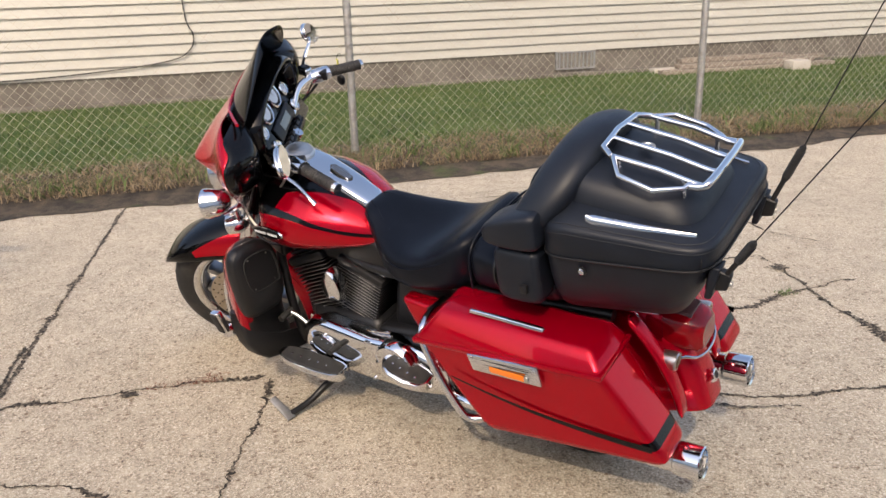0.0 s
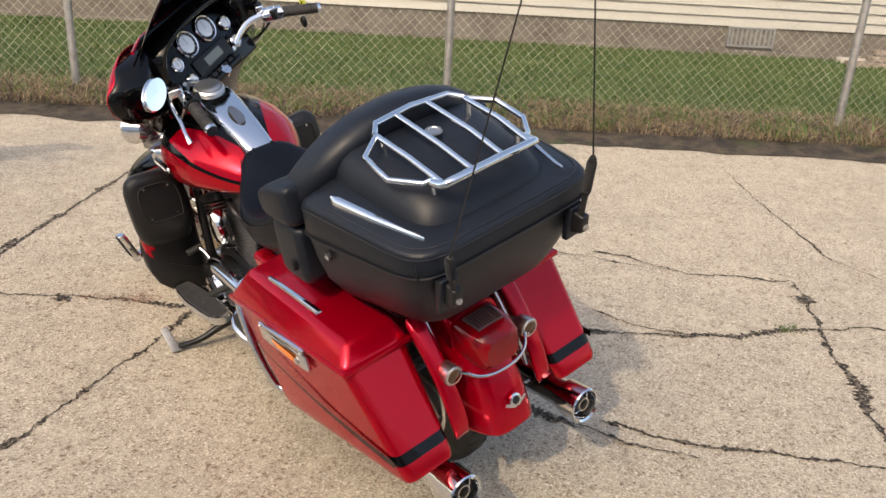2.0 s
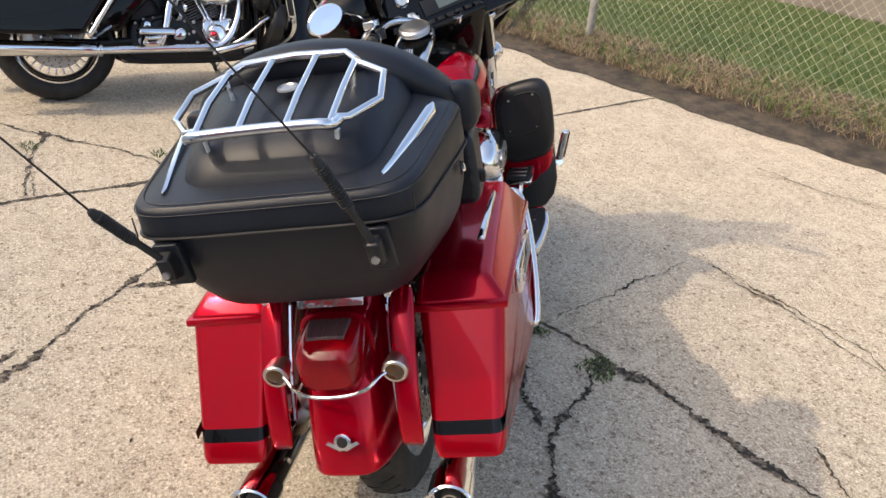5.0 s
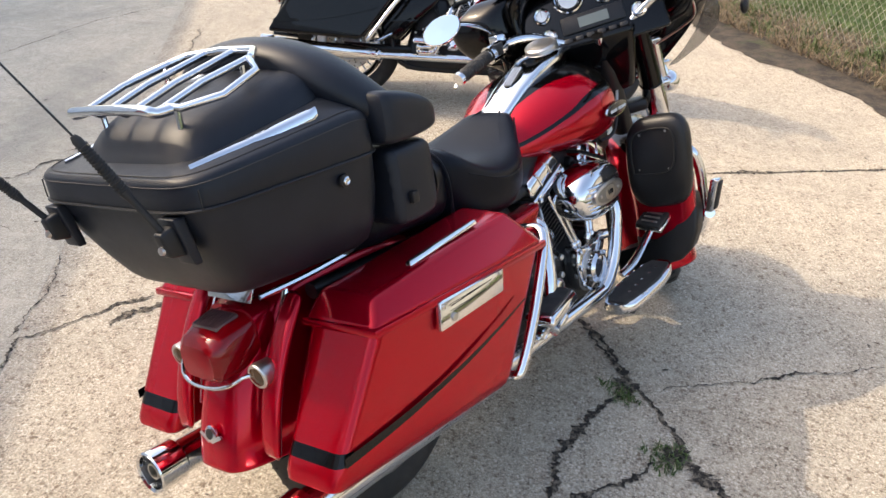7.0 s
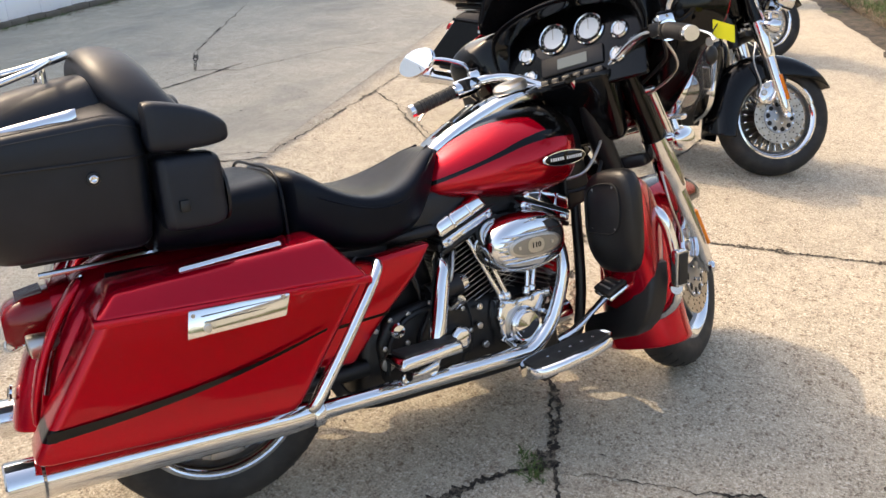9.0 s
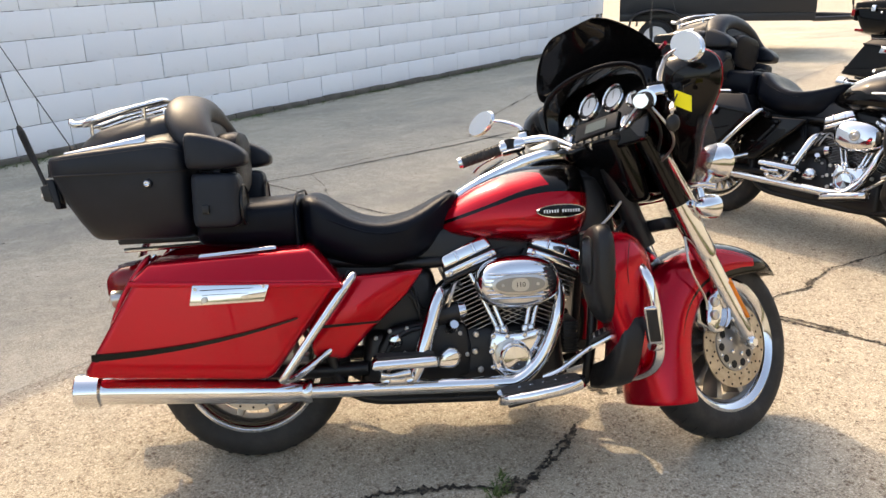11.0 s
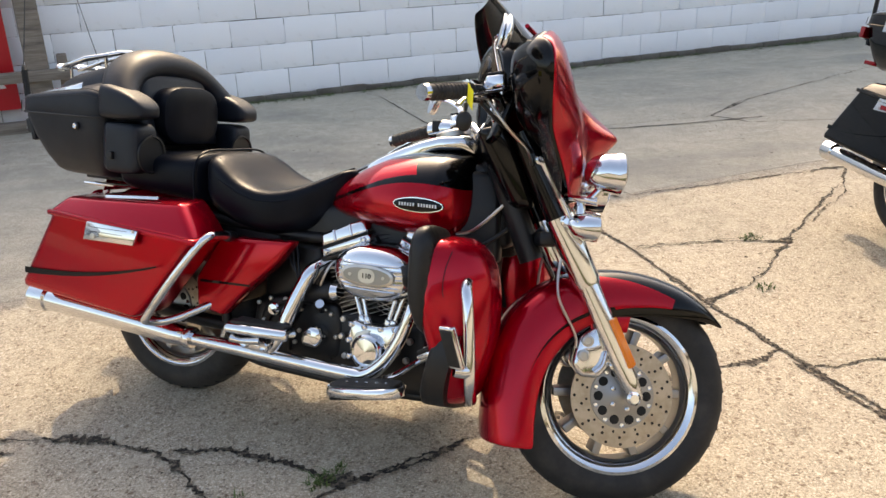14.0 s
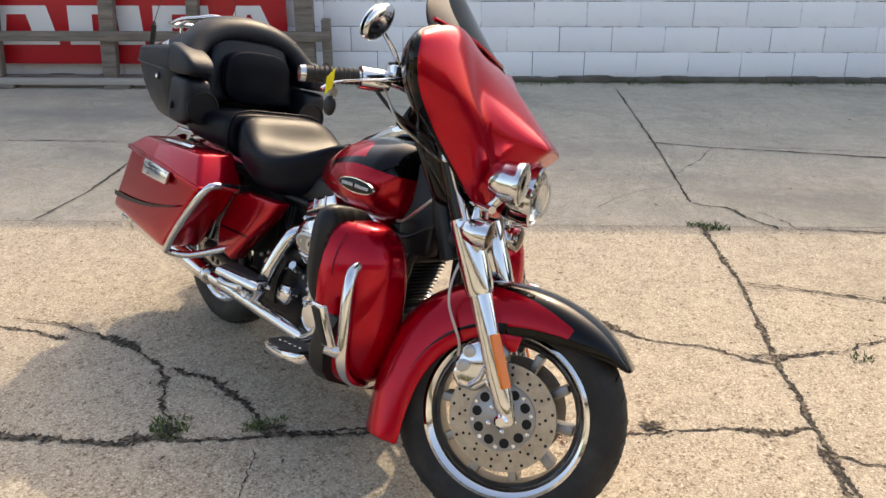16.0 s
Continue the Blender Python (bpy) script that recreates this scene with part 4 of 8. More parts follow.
def wheel(bike, xf, R, name, look, rotors=True):
    lip = R * 0.685
    w = 0.068
    tyre = part("tyre", revolve([(-0.05, lip - 0.006), (-0.06, lip + 0.012), (-w, lip + 0.04), (-w + 0.004, R - 0.035), (-w + 0.022, R - 0.012), (-0.022, R - 0.002), (0, R), (0.022, R - 0.002), (w - 0.022, R - 0.012), (w - 0.004, R - 0.035), (w, lip + 0.04), (0.06, lip + 0.012), (0.05, lip - 0.006)], n=72, cap=False), RUBBER, bike, xf=xf)
    # tread grooves as raised curved bars between them
    bm = bmesh.new()
    for k in range(36):
        a = 2 * math.pi * k / 36
        for sg in (1, -1):
            pts = []
            for q in range(4):
                yy = sg * (0.006 + 0.012 * q)
                rr = R - 0.0005 - (yy / w) ** 2 * 0.022
                b = a + sg * 0.02 * q + (0.09 if sg < 0 else 0)
                pts.append((rr * math.cos(b), yy, rr * math.sin(b)))
            tube(pts, 0.0022, 4, straight=True, bm=bm)
    tagged(part("tread_pattern", bm, DARK, tyre, xf=xf), kind="stuff")
    rim = part("rim", revolve([(-0.03, lip - 0.03), (0.03, lip - 0.03), (0.046, lip - 0.018), (0.05, lip - 0.002), (-0.05, lip - 0.002), (-0.046, lip - 0.018), (-0.03, lip - 0.03)], n=72, cap=False), ALU, bike, "dark cast rim with a bright lip", xf=xf)
    for sg in (1, -1):
        part("rim_lip", revolve([(sg * 0.05, lip + 0.012), (sg * 0.06, lip + 0.009), (sg * 0.063, lip), (sg * 0.059, lip - 0.008), (sg * 0.05, lip - 0.017), (sg * 0.047, lip - 0.02), (sg * 0.036, lip - 0.024)], n=72, cap=False), CHROME, rim, xf=xf)
    n = 10 if look == "slotted" else 26
    wid = 0.012 if look == "slotted" else 0.005
    for k in range(n):
        m = xf @ Matrix.Rotation(2 * math.pi * k / n, 4, "Y")
        bm = hexa([(0.05, -0.02, -wid * 0.8), (0.05, 0.02, -wid * 0.8), (0.05, 0.02, wid * 0.8), (0.05, -0.02, wid * 0.8), (lip - 0.035, -0.036, -wid), (lip - 0.035, 0.036, -wid), (lip - 0.035, 0.036, wid), (lip - 0.035, -0.036, wid)], 0.004, 2)
        part("spoke", bm, ALU if look == "slotted" else CHROME, rim, xf=m)
    hub = part("hub", revolve([(-0.085, 0.0), (-0.085, 0.03), (-0.06, 0.045), (-0.03, 0.06), (0.03, 0.06), (0.06, 0.045), (0.085, 0.03), (0.085, 0.0)], n=32), ALU, bike, xf=xf)
    if not rotors:
        return
    rad = R * 0.455
    for sg in (1, -1):
        rot = part("brake_rotor", revolve([(sg * 0.078, rad), (sg * 0.084, rad), (sg * 0.084, rad * 0.36), (sg * 0.078, rad * 0.36), (sg * 0.078, rad)], n=60, cap=False), ROTOR, bike, "drilled steel brake rotor", xf=xf)
        bm = bmesh.new()
        for rr, cnt, hr, ph in ((0.93, 20, 0.0042, 0), (0.8, 14, 0.0042, 0.2), (0.7, 20, 0.0036, 0.1)):
            for k in range(cnt):
                a = ph + 2 * math.pi * k / cnt
                revolve([(sg * 0.0835, hr), (sg * 0.0848, hr)], (rad * rr * math.cos(a), 0, rad * rr * math.sin(a)), n=9, bm=bm)
        tagged(part("rotor_drilling", bm, DARK, rot, xf=xf), kind="stuff")
        car = part("rotor_carrier", revolve([(sg * 0.083, rad * 0.63), (sg * 0.088, rad * 0.62), (sg * 0.089, rad * 0.3), (sg * 0.094, rad * 0.24), (sg * 0.095, 0.0)], n=40), ALU, rot, xf=xf)
        for k in range(10):
            a = 2 * math.pi * k / 10
            part("carrier_hole", revolve([(sg * 0.0885, 0.0135), (sg * 0.0893, 0.0115), (sg * 0.0888, 0.0)], (rad * 0.47 * math.cos(a), 0, rad * 0.47 * math.sin(a)), n=14), DARK, car, xf=xf)
            a += 0.314
            part("carrier_rivet", revolve([(sg * 0.0875, 0.0075), (sg * 0.091, 0.0065), (sg * 0.0895, 0.0045), (sg * 0.0895, 0)], (rad * 0.55 * math.cos(a), 0, rad * 0.55 * math.sin(a)), n=10), CHROME, car, xf=xf)
        bm = bmesh.new()
        for k in range(5):
            a = 2 * math.pi * k / 5
            revolve([(sg * 0.08, 0.007), (sg * 0.1, 0.007), (sg * 0.102, 0.004)], (0.036 * math.cos(a), 0, 0.036 * math.sin(a)), n=8, bm=bm)
        tagged(part("rotor_bolts", bm, CHROME, rot, xf=xf), kind="stuff")


def front_fender(bike, P):
    xf = BODY
    path = smooth_path([(0.345, 0, 0.21), (0.275, 0, 0.29), (0.12, 0, 0.353), (-0.04, 0, 0.358), (-0.175, 0, 0.316), (-0.278, 0, 0.222), (-0.328, 0, 0.06), (-0.33, 0, -0.12)], 4)
    lower = smooth_path([(0.335, 0, 0.205), (0.26, 0, 0.222), (0.11, 0, 0.226), (-0.03, 0, 0.205), (-0.11, 0, 0.15), (-0.165, 0, 0.07), (-0.188, 0, -0.03), (-0.192, 0, -0.128)], 4)
    n = 28

    def even(pts, count=40):
        """The same course in equal steps, eased."""
        d = [0.0]
        for p, q in zip(pts, pts[1:]):
            d.append(d[-1] + (q - p).length)
        out = []
        for k in range(count):
            s = d[-1] * k / (count - 1)
            j = max(i for i in range(len(d)) if d[i] <= s + 1e-9 and i < len(d) - 1)
            out.append(pts[j].lerp(pts[j + 1], (s - d[j]) / (d[j + 1] - d[j])))
        for _ in range(6):
            out = [out[0]] + [(p + q * 2 + r) / 4 for p, q, r in zip(out, out[1:], out[2:])] + [out[-1]]
        return out

    path, lower = even(path), even(lower)
    rings = []
    for i, (a, b) in enumerate(zip(path, lower)):
        t = i / (len(path) - 1)
        hw = 0.05 + 0.052 * math.sin(min(1, t * 5) * math.pi / 2) + 0.022 * max(0.0, t - 0.5) ** 1.5 / 0.35
        L = (b - a).length
        way = (b - a) / L
        ring = []
        for k in range(n + 1):
            u = -1 + 2 * k / n
            d = abs(u) ** 1.8
            y = (hw + 0.01) * (1 - (1 - d) ** 2.5) ** 0.4 - 0.006 * d ** 3
            q = a + way * (d * L * 0.92)
            ring.append(Vector((q.x, (1 if u > 0 else -1) * y, q.z)))
        rings.append(ring)
    N = len(rings)

    bm = loft(rings, closed=False, cap=False)
    bm.verts.index_update()
    uv = bm.loops.layers.uv.new("UVMap")
    for f in bm.faces:
        for lp in f.loops:
            i, k = divmod(lp.vert.index, n + 1)
            lp[uv].uv = (i / (N - 1), abs(-1 + 2 * k / n))
    part("front_fender", bm, P["fender_paint"], bike, P["two_tone"], xf=xf, solid=0.004, sub=1, angle=80)
    for sg in (1, -1):
        part("fender_bracket", plate([(-0.05, 0.19), (0.05, 0.19), (0.06, 0.235), (-0.06, 0.235)], sg * 0.1, sg * 0.108, 0.003), P["main"], bike, xf=xf)


def fork(bike, P):
    d = Vector((-0.47, 0, 1)).normalized()
    for sg, _ in SIDES:
        y = sg * 0.128
        o = Vector((0.012, y, 0.0))
        leg = part("fork_leg", tube([o - d * 0.012, o - d * 0.004, o + d * 0.05, o + d * 0.12, o + d * 0.3, o + d * 0.34], [0.014, 0.021, 0.027, 0.03, 0.031, 0.031], 22, straight=True), CHROME, bike, "polished fork slider", xf=FRONT)
        part("axle_nut", revolve([(0, 0.019), (sg * 0.012, 0.019), (sg * 0.02, 0.012), (sg * 0.02, 0.0)], (0.0, y + sg * 0.012, 0), (0, 1, 0), 16), CHROME, leg, xf=FRONT)
        out = Vector((0.62, sg * 0.78, 0.29)).normalized()
        e = d.cross(out)
        f = o + out * 0.027
        part("amber_strip", hexa([tuple(f + d * v + e * w + out * h) for v in (0.085, 0.225) for w, h in ((-0.015, 0), (-0.013, 0.01), (0.013, 0.01), (0.015, 0))], 0.002, 1), AMBER, leg, "long amber reflector", xf=FRONT)
        up = part("fork_cover", tube([o + d * 0.33, o + d * 0.345, o + d * 0.5, o + d * 0.53], [0.034, 0.038, 0.041, 0.041], 22, straight=True), CHROME, bike, xf=FRONT)
        part("upper_fork_cover", tube([o + d * 0.52, o + d * 0.78], [0.037, 0.034], 18, straight=True), BLACK, bike, xf=FRONT)
        rail = [o + d * 0.49 + Vector((0.016, sg * 0.04, 0)), o + d * 0.69 + Vector((0.008, sg * 0.038, 0))]
        part("cover_strip", tube(rail, 0.017, 12, straight=True, flat=0.6), CHROME, up, xf=FRONT)
        for a in (0.515, 0.69):
            q = o + d * a
            part("cover_bolt", revolve([(sg * 0.0, 0.013), (sg * 0.056, 0.013), (sg * 0.06, 0.008), (sg * 0.06, 0)], tuple(q), (0, 1, 0), 12), CHROME, up, xf=FRONT)
        cal = part("brake_caliper", plate([(-0.165, 0.085), (-0.14, 0.05), (-0.09, 0.048), (-0.05, 0.09), (-0.055, 0.165), (-0.095, 0.19), (-0.145, 0.16)], sg * 0.06, sg * 0.128, 0.014, 3), CHROME, bike, "polished brake caliper", xf=FRONT)
        part("caliper_cover", tube([(-0.105, sg * 0.13, 0.065), (-0.085, sg * 0.131, 0.085), (-0.075, sg * 0.13, 0.12)], [0.014, 0.016, 0.014], 12, flat=0.5), CHROME, cal, xf=FRONT)
        for x, z in ((-0.125, 0.15), (-0.135, 0.11)):
            part("piston_boss", revolve([(0, 0.017), (sg * 0.01, 0.016), (sg * 0.012, 0.011), (sg * 0.009, 0.009), (sg * 0.009, 0)], (x, sg * 0.126, z), (0, 1, 0), 16), STEEL, cal, xf=FRONT)
        part("caliper_lug", plate([(-0.075, 0.16), (-0.03, 0.14), (-0.02, 0.17), (-0.06, 0.2)], sg * 0.1, sg * 0.125, 0.006), ALU, cal, xf=FRONT)
        for x, z in ((-0.04, 0.165), (-0.055, 0.085)):
            part("mount_bolt", revolve([(0, 0.01), (sg * 0.012, 0.01), (sg * 0.014, 0.006), (sg * 0.014, 0)], (x, sg * 0.124, z), (0, 1, 0), 12), CHROME, cal, xf=FRONT)
        part("brake_hose", tube([(-0.155, sg * 0.12, 0.13), (-0.16, sg * 0.125, 0.17), (-0.21, sg * 0.13, 0.27), (-0.2, sg * 0.12, 0.38), (-0.16, sg * 0.1, 0.46), (-0.2, sg * 0.08, 0.6)], 0.004, 7), STEEL, cal, xf=FRONT)
        # front turn signal on its bracket
        lamp = part("turn_signal", revolve([(-0.06, 0.0), (-0.057, 0.012), (-0.042, 0.028), (-0.015, 0.038), (0.012, 0.04), (0.02, 0.039)], (-0.085, sg * 0.185, 0.472), (1, 0, -0.08), 28), CHROME, bike, "bullet-shaped bright front turn signal", xf=BODY)
        part("lens", revolve([(0.02, 0.037), (0.027, 0.024), (0.03, 0.0)], (-0.085, sg * 0.185, 0.472), (1, 0, -0.08), 28), SMOKE_LENS, lamp, xf=BODY)
        part("lamp_stalk", tube([(-0.11, sg * 0.185, 0.5), (-0.11, sg * 0.18, 0.54)], 0.012, 10, straight=True), CHROME, lamp, xf=BODY)
    bar = part("lamp_bracket", tube([(-0.07, -0.2, 0.535), (-0.13, -0.16, 0.545), (-0.13, 0, 0.53), (-0.13, 0.16, 0.545), (-0.07, 0.2, 0.535)], 0.017, 12, flat=0.6), CHROME, bike, xf=BODY)
    part("fork_bridge", box(-0.2, -0.12, -0.1, 0.1, 0.42, 0.46, 0.012), ENAMEL, bike, xf=BODY)
    part("steering_shroud", hexa([(-0.27, -0.075, 0.52), (-0.2, -0.08, 0.52), (-0.2, 0.08, 0.52), (-0.27, 0.075, 0.52), (-0.385, -0.12, 0.73), (-0.3, -0.13, 0.745), (-0.3, 0.13, 0.745), (-0.385, 0.12, 0.73)], 0.025, 3), BLACK, bike, xf=BODY)
    part("steering_stem", tube([(-0.2, 0, 0.38), (-0.33, 0, 0.72)], 0.035, 14, straight=True), ENAMEL, bike, xf=BODY)


def fairing(bike, P):
    # centre height, half width, then how far ahead the nose, the lobe beside it and the outer edge stand
    L = [(0.515, 0.10, -0.1, -0.106, -0.125), (0.56, 0.188, -0.08, -0.1, -0.145), (0.607, 0.245, -0.06, -0.098, -0.172), (0.665, 0.306, -0.028, -0.106, -0.208), (0.7, 0.338, -0.004, -0.114, -0.226), (0.718, 0.357, 0.021, -0.118, -0.232), (0.735, 0.383, 0.004, -0.126, -0.238), (0.77, 0.424, -0.03, -0.142, -0.246), (0.81, 0.449, -0.07, -0.16, -0.25), (0.85, 0.457, -0.11, -0.176, -0.252), (0.885, 0.452, -0.148, -0.19, -0.254), (0.91, 0.433, -0.178, -0.205, -0.262), (0.925, 0.406, -0.2, -0.222, -0.275)]
    n = 40
    rings = []
    for z, W, N, B, S in L:
        ring = []
        up = max(0.0, z - 0.8) / 0.125
        for k in range(n + 1):
            u = -1 + 2 * k / n
            a = abs(u)
            if a < 0.58:
                flat = 0.42 * math.exp(-((z - 0.7) / 0.075) ** 2)
                q = max(0.0, a / 0.58 - flat) / (1 - flat)
                x = N + (B - N) * (q ** 1.15 if N > B else q * q * (3 - 2 * q))
            else:
                x = B + (S - B) * ((a - 0.58) / 0.42) ** 1.7
            ring.append(Vector((x, W * u, z + up * (0.03 * math.exp(-((a - 0.7) / 0.28) ** 2) - 0.03 * a ** 6))))
        rings.append(ring)

    part("fairing", loft(rings, closed=False, cap=False), P["main"], bike, P["fairing"], xf=BODY, solid=0.006, sub=2)
    # black inner shell towards the rider
    back = (-0.148, -0.176, -0.226, -0.268, -0.288, -0.305, -0.318, -0.33, -0.335, -0.332, -0.325, -0.315)
    for sg in (1, -1):
        rs = []
        for (z, W, N, B, S), b, ring in zip(L[1:], back, rings[1:]):
            k = W / 0.44
            zz = ring[0].z
            rs.append([Vector((S + 0.008, sg * (W - 0.008), zz)), Vector((S - 0.008, sg * (W + 0.001), zz)), Vector((S * 0.6 + b * 0.4, sg * (W - 0.012 * k), zz)), Vector((b + 0.012, sg * (W - 0.075 * k), zz)), Vector((b, sg * (W - 0.12 * k), zz)), Vector((b + 0.012, sg * (W - 0.17 * k), zz)), Vector((b + 0.05, sg * (W - 0.215 * k), zz))])
        last = rs[-1]
        rs.append([Vector((v.x + 0.02, v.y - sg * 0.03, v.z + 0.022)) for v in last])
        rs.append([Vector((-0.24, v.y - sg * 0.06, v.z + 0.03)) for v in last])
        part("inner_fairing", loft(rs, closed=False, cap=False), P["accent"], bike, xf=BODY, solid=0.004, sub=1)
    # smoked clear air deflectors on the lower edges of the fairing
    for sg in (1, -1):
        wing = []
        for z, w, x in ((0.54, 0.215, -0.185), (0.58, 0.27, -0.205), (0.63, 0.315, -0.235), (0.68, 0.345, -0.255), (0.72, 0.37, -0.262)):
            k = math.sin(math.pi * (z - 0.53) / 0.2)
            wing.append([Vector((x + 0.012 * u, sg * (w - 0.02 + (0.02 + 0.055 * k) * u), z)) for u in (0.0, 0.5, 0.85, 1.0)])
        part("air_deflector", loft(wing, closed=False, cap=False), DEFLECT, bike, "smoked clear plastic air deflector", xf=BODY, solid=0.003)
    # hood over the dials
    hood = []
    for k in range(17):
        a = radians(-18 + 216 * k / 16)
        up = max(0.0, math.sin(a))
        y, z = 0.25 * math.cos(a), 0.85 + (0.115 * up ** 0.6 if up > 0 else 0.16 * math.sin(a))
        x = -0.338 - 0.018 * up
        hood.append([Vector((-0.235, y * 1.1, min(z, 0.945))), Vector((-0.315, y * 1.05, z + 0.005)), Vector((x, y, z - 0.003)), Vector((x + 0.004, y * 0.94, z - 0.014)), Vector((-0.3, y * 0.84, z - 0.04))])
    part("dash_hood", loft(hood, closed=False, cap=False), BLACK, bike, xf=BODY, solid=0.004, sub=1)
    tilt = pose(-0.285, 0, 0.835, 0, 24, 0)
    dash = part("dash", box(-0.012, 0.012, -0.225, 0.225, -0.16, 0.13, 0.01), BLACK, bike, "black instrument panel with silver dials", xf=BODY @ tilt)
    for y, z, r in ((0.058, 0.018, 0.049), (-0.058, 0.018, 0.049), (0.152, -0.012, 0.027), (-0.152, -0.012, 0.027), (0.142, -0.085, 0.025), (-0.142, -0.085, 0.025)):
        gz = BODY @ tilt @ Matrix.Translation((-0.013, y, z))
        dial = part("dial", revolve([(0, r), (0.006, r), (0.01, r - 0.004), (0.008, r - 0.008), (0.004, r - 0.009)], axis=(-1, 0, 0), n=32), CHROME, dash, xf=gz)
        part("dial_ring", revolve([(0.0042, r - 0.007), (0.0046, r * 0.55)], axis=(-1, 0, 0), n=28, cap=False), DARK, dial, xf=gz)
        part("dial_face", revolve([(0.004, r * 0.66), (0.0055, r * 0.64), (0.0055, 0.0)], axis=(-1, 0, 0), n=28), DIAL, dial, xf=gz)
        bm = bmesh.new()
        for k in range(12):
            a = radians(-40 + k * 260 / 11)
            box(-0.0068, -0.006, r * 0.72 * math.cos(a) - 0.0012, r * 0.72 * math.cos(a) + 0.0012, r * 0.72 * math.sin(a) - 0.0025, r * 0.72 * math.sin(a) + 0.0025, bm=bm)
        box(-0.008, -0.007, -0.0012, 0.0012, -0.004, r * 0.6, bm=bm)
        part("dial_marks", bm, STEEL, dial, xf=gz)
    radio = part("radio", box(-0.022, -0.012, -0.1, 0.1, -0.098, -0.04, 0.004), PLASTIC, dash, xf=BODY @ tilt)
    part("display", box(-0.0245, -0.0225, -0.05, 0.045, -0.086, -0.054), LCD, dash, xf=BODY @ tilt)
    for k in range(6):
        part("switch", box(-0.03, -0.012, -0.1 + k * 0.035, -0.075 + k * 0.035, -0.13, -0.112, 0.003), PLASTIC, dash, xf=BODY @ tilt)
    part("ignition_knob", tube([(-0.34, 0.0, 0.69), (-0.37, 0.0, 0.73)], [0.016, 0.02], 12, straight=True), CHROME, bike, xf=BODY)
    # dark smoked screen
    sc = []
    for z, W, N, S in ((0.925, 0.3, -0.2, -0.3), (0.975, 0.28, -0.245, -0.325), (1.02, 0.24, -0.285, -0.345), (1.06, 0.19, -0.315, -0.36), (1.085, 0.145, -0.335, -0.37), (1.1, 0.1, -0.35, -0.375)):
        sc.append([Vector((S + (N - S) * (1 - abs(u) ** 2.2), W * u, z + 0.012 * (1 - u * u))) for u in np.linspace(-1, 1, 19)])
    part("windscreen", loft(sc, closed=False, cap=False), TINT, bike, "dark smoked windscreen", xf=BODY, solid=0.004, sub=1)
    part("screen_trim", tube([(-0.29, -0.3, 0.958), (-0.225, -0.17, 0.948), (-0.2, 0, 0.936), (-0.225, 0.17, 0.948), (-0.29, 0.3, 0.958)], 0.006, 8, per=8), P["main"], bike, xf=BODY)
    # head lamp between two passing lamps
    o, ax = (-0.058, 0.0, 0.598), (1, 0, -0.05)
    lamp = part("headlamp", revolve([(-0.06, 0.05), (-0.03, 0.074), (0.0, 0.082), (0.04, 0.085), (0.052, 0.084), (0.056, 0.077), (0.048, 0.073)], o, ax, 44), CHROME, bike, "round chrome-rimmed headlamp", xf=BODY)
    part("reflector_bowl", revolve([(0.048, 0.073), (0.025, 0.053), (0.015, 0.018), (0.015, 0.0)], o, ax, 36), MIRROR, lamp, xf=BODY)
    part("lens", revolve([(0.05, 0.075), (0.064, 0.06), (0.075, 0.034), (0.079, 0.0)], o, ax, 36, cap=False), CLEAR, lamp, "clear domed headlamp glass", xf=BODY)
    for sg, _ in SIDES:
        o = (-0.04 if sg < 0 else -0.055, sg * (0.195 if sg < 0 else 0.215), 0.614 if sg < 0 else 0.598)
        lamp = part("passing_lamp", revolve([(-0.066, 0.0), (-0.062, 0.02), (-0.045, 0.039), (-0.015, 0.051), (0.012, 0.053), (0.016, 0.056), (0.03, 0.056), (0.033, 0.052)], o, ax, 32), CHROME, bike, "round chrome passing lamp beside the headlamp", xf=BODY)
        part("lens", revolve([(0.032, 0.053), (0.041, 0.035), (0.046, 0.0)], o, ax, 28), CLEAR, lamp, xf=BODY)
        part("lamp_stalk", tube([(-0.06, sg * 0.19, 0.57), (-0.085, sg * 0.18, 0.54)], 0.013, 10, straight=True), CHROME, lamp, xf=BODY)


def swing(bm):
    """Swings the right end of the bar slightly ahead."""
    for v in bm.verts:
        v.co.x -= v.co.y * 0.11
    return bm


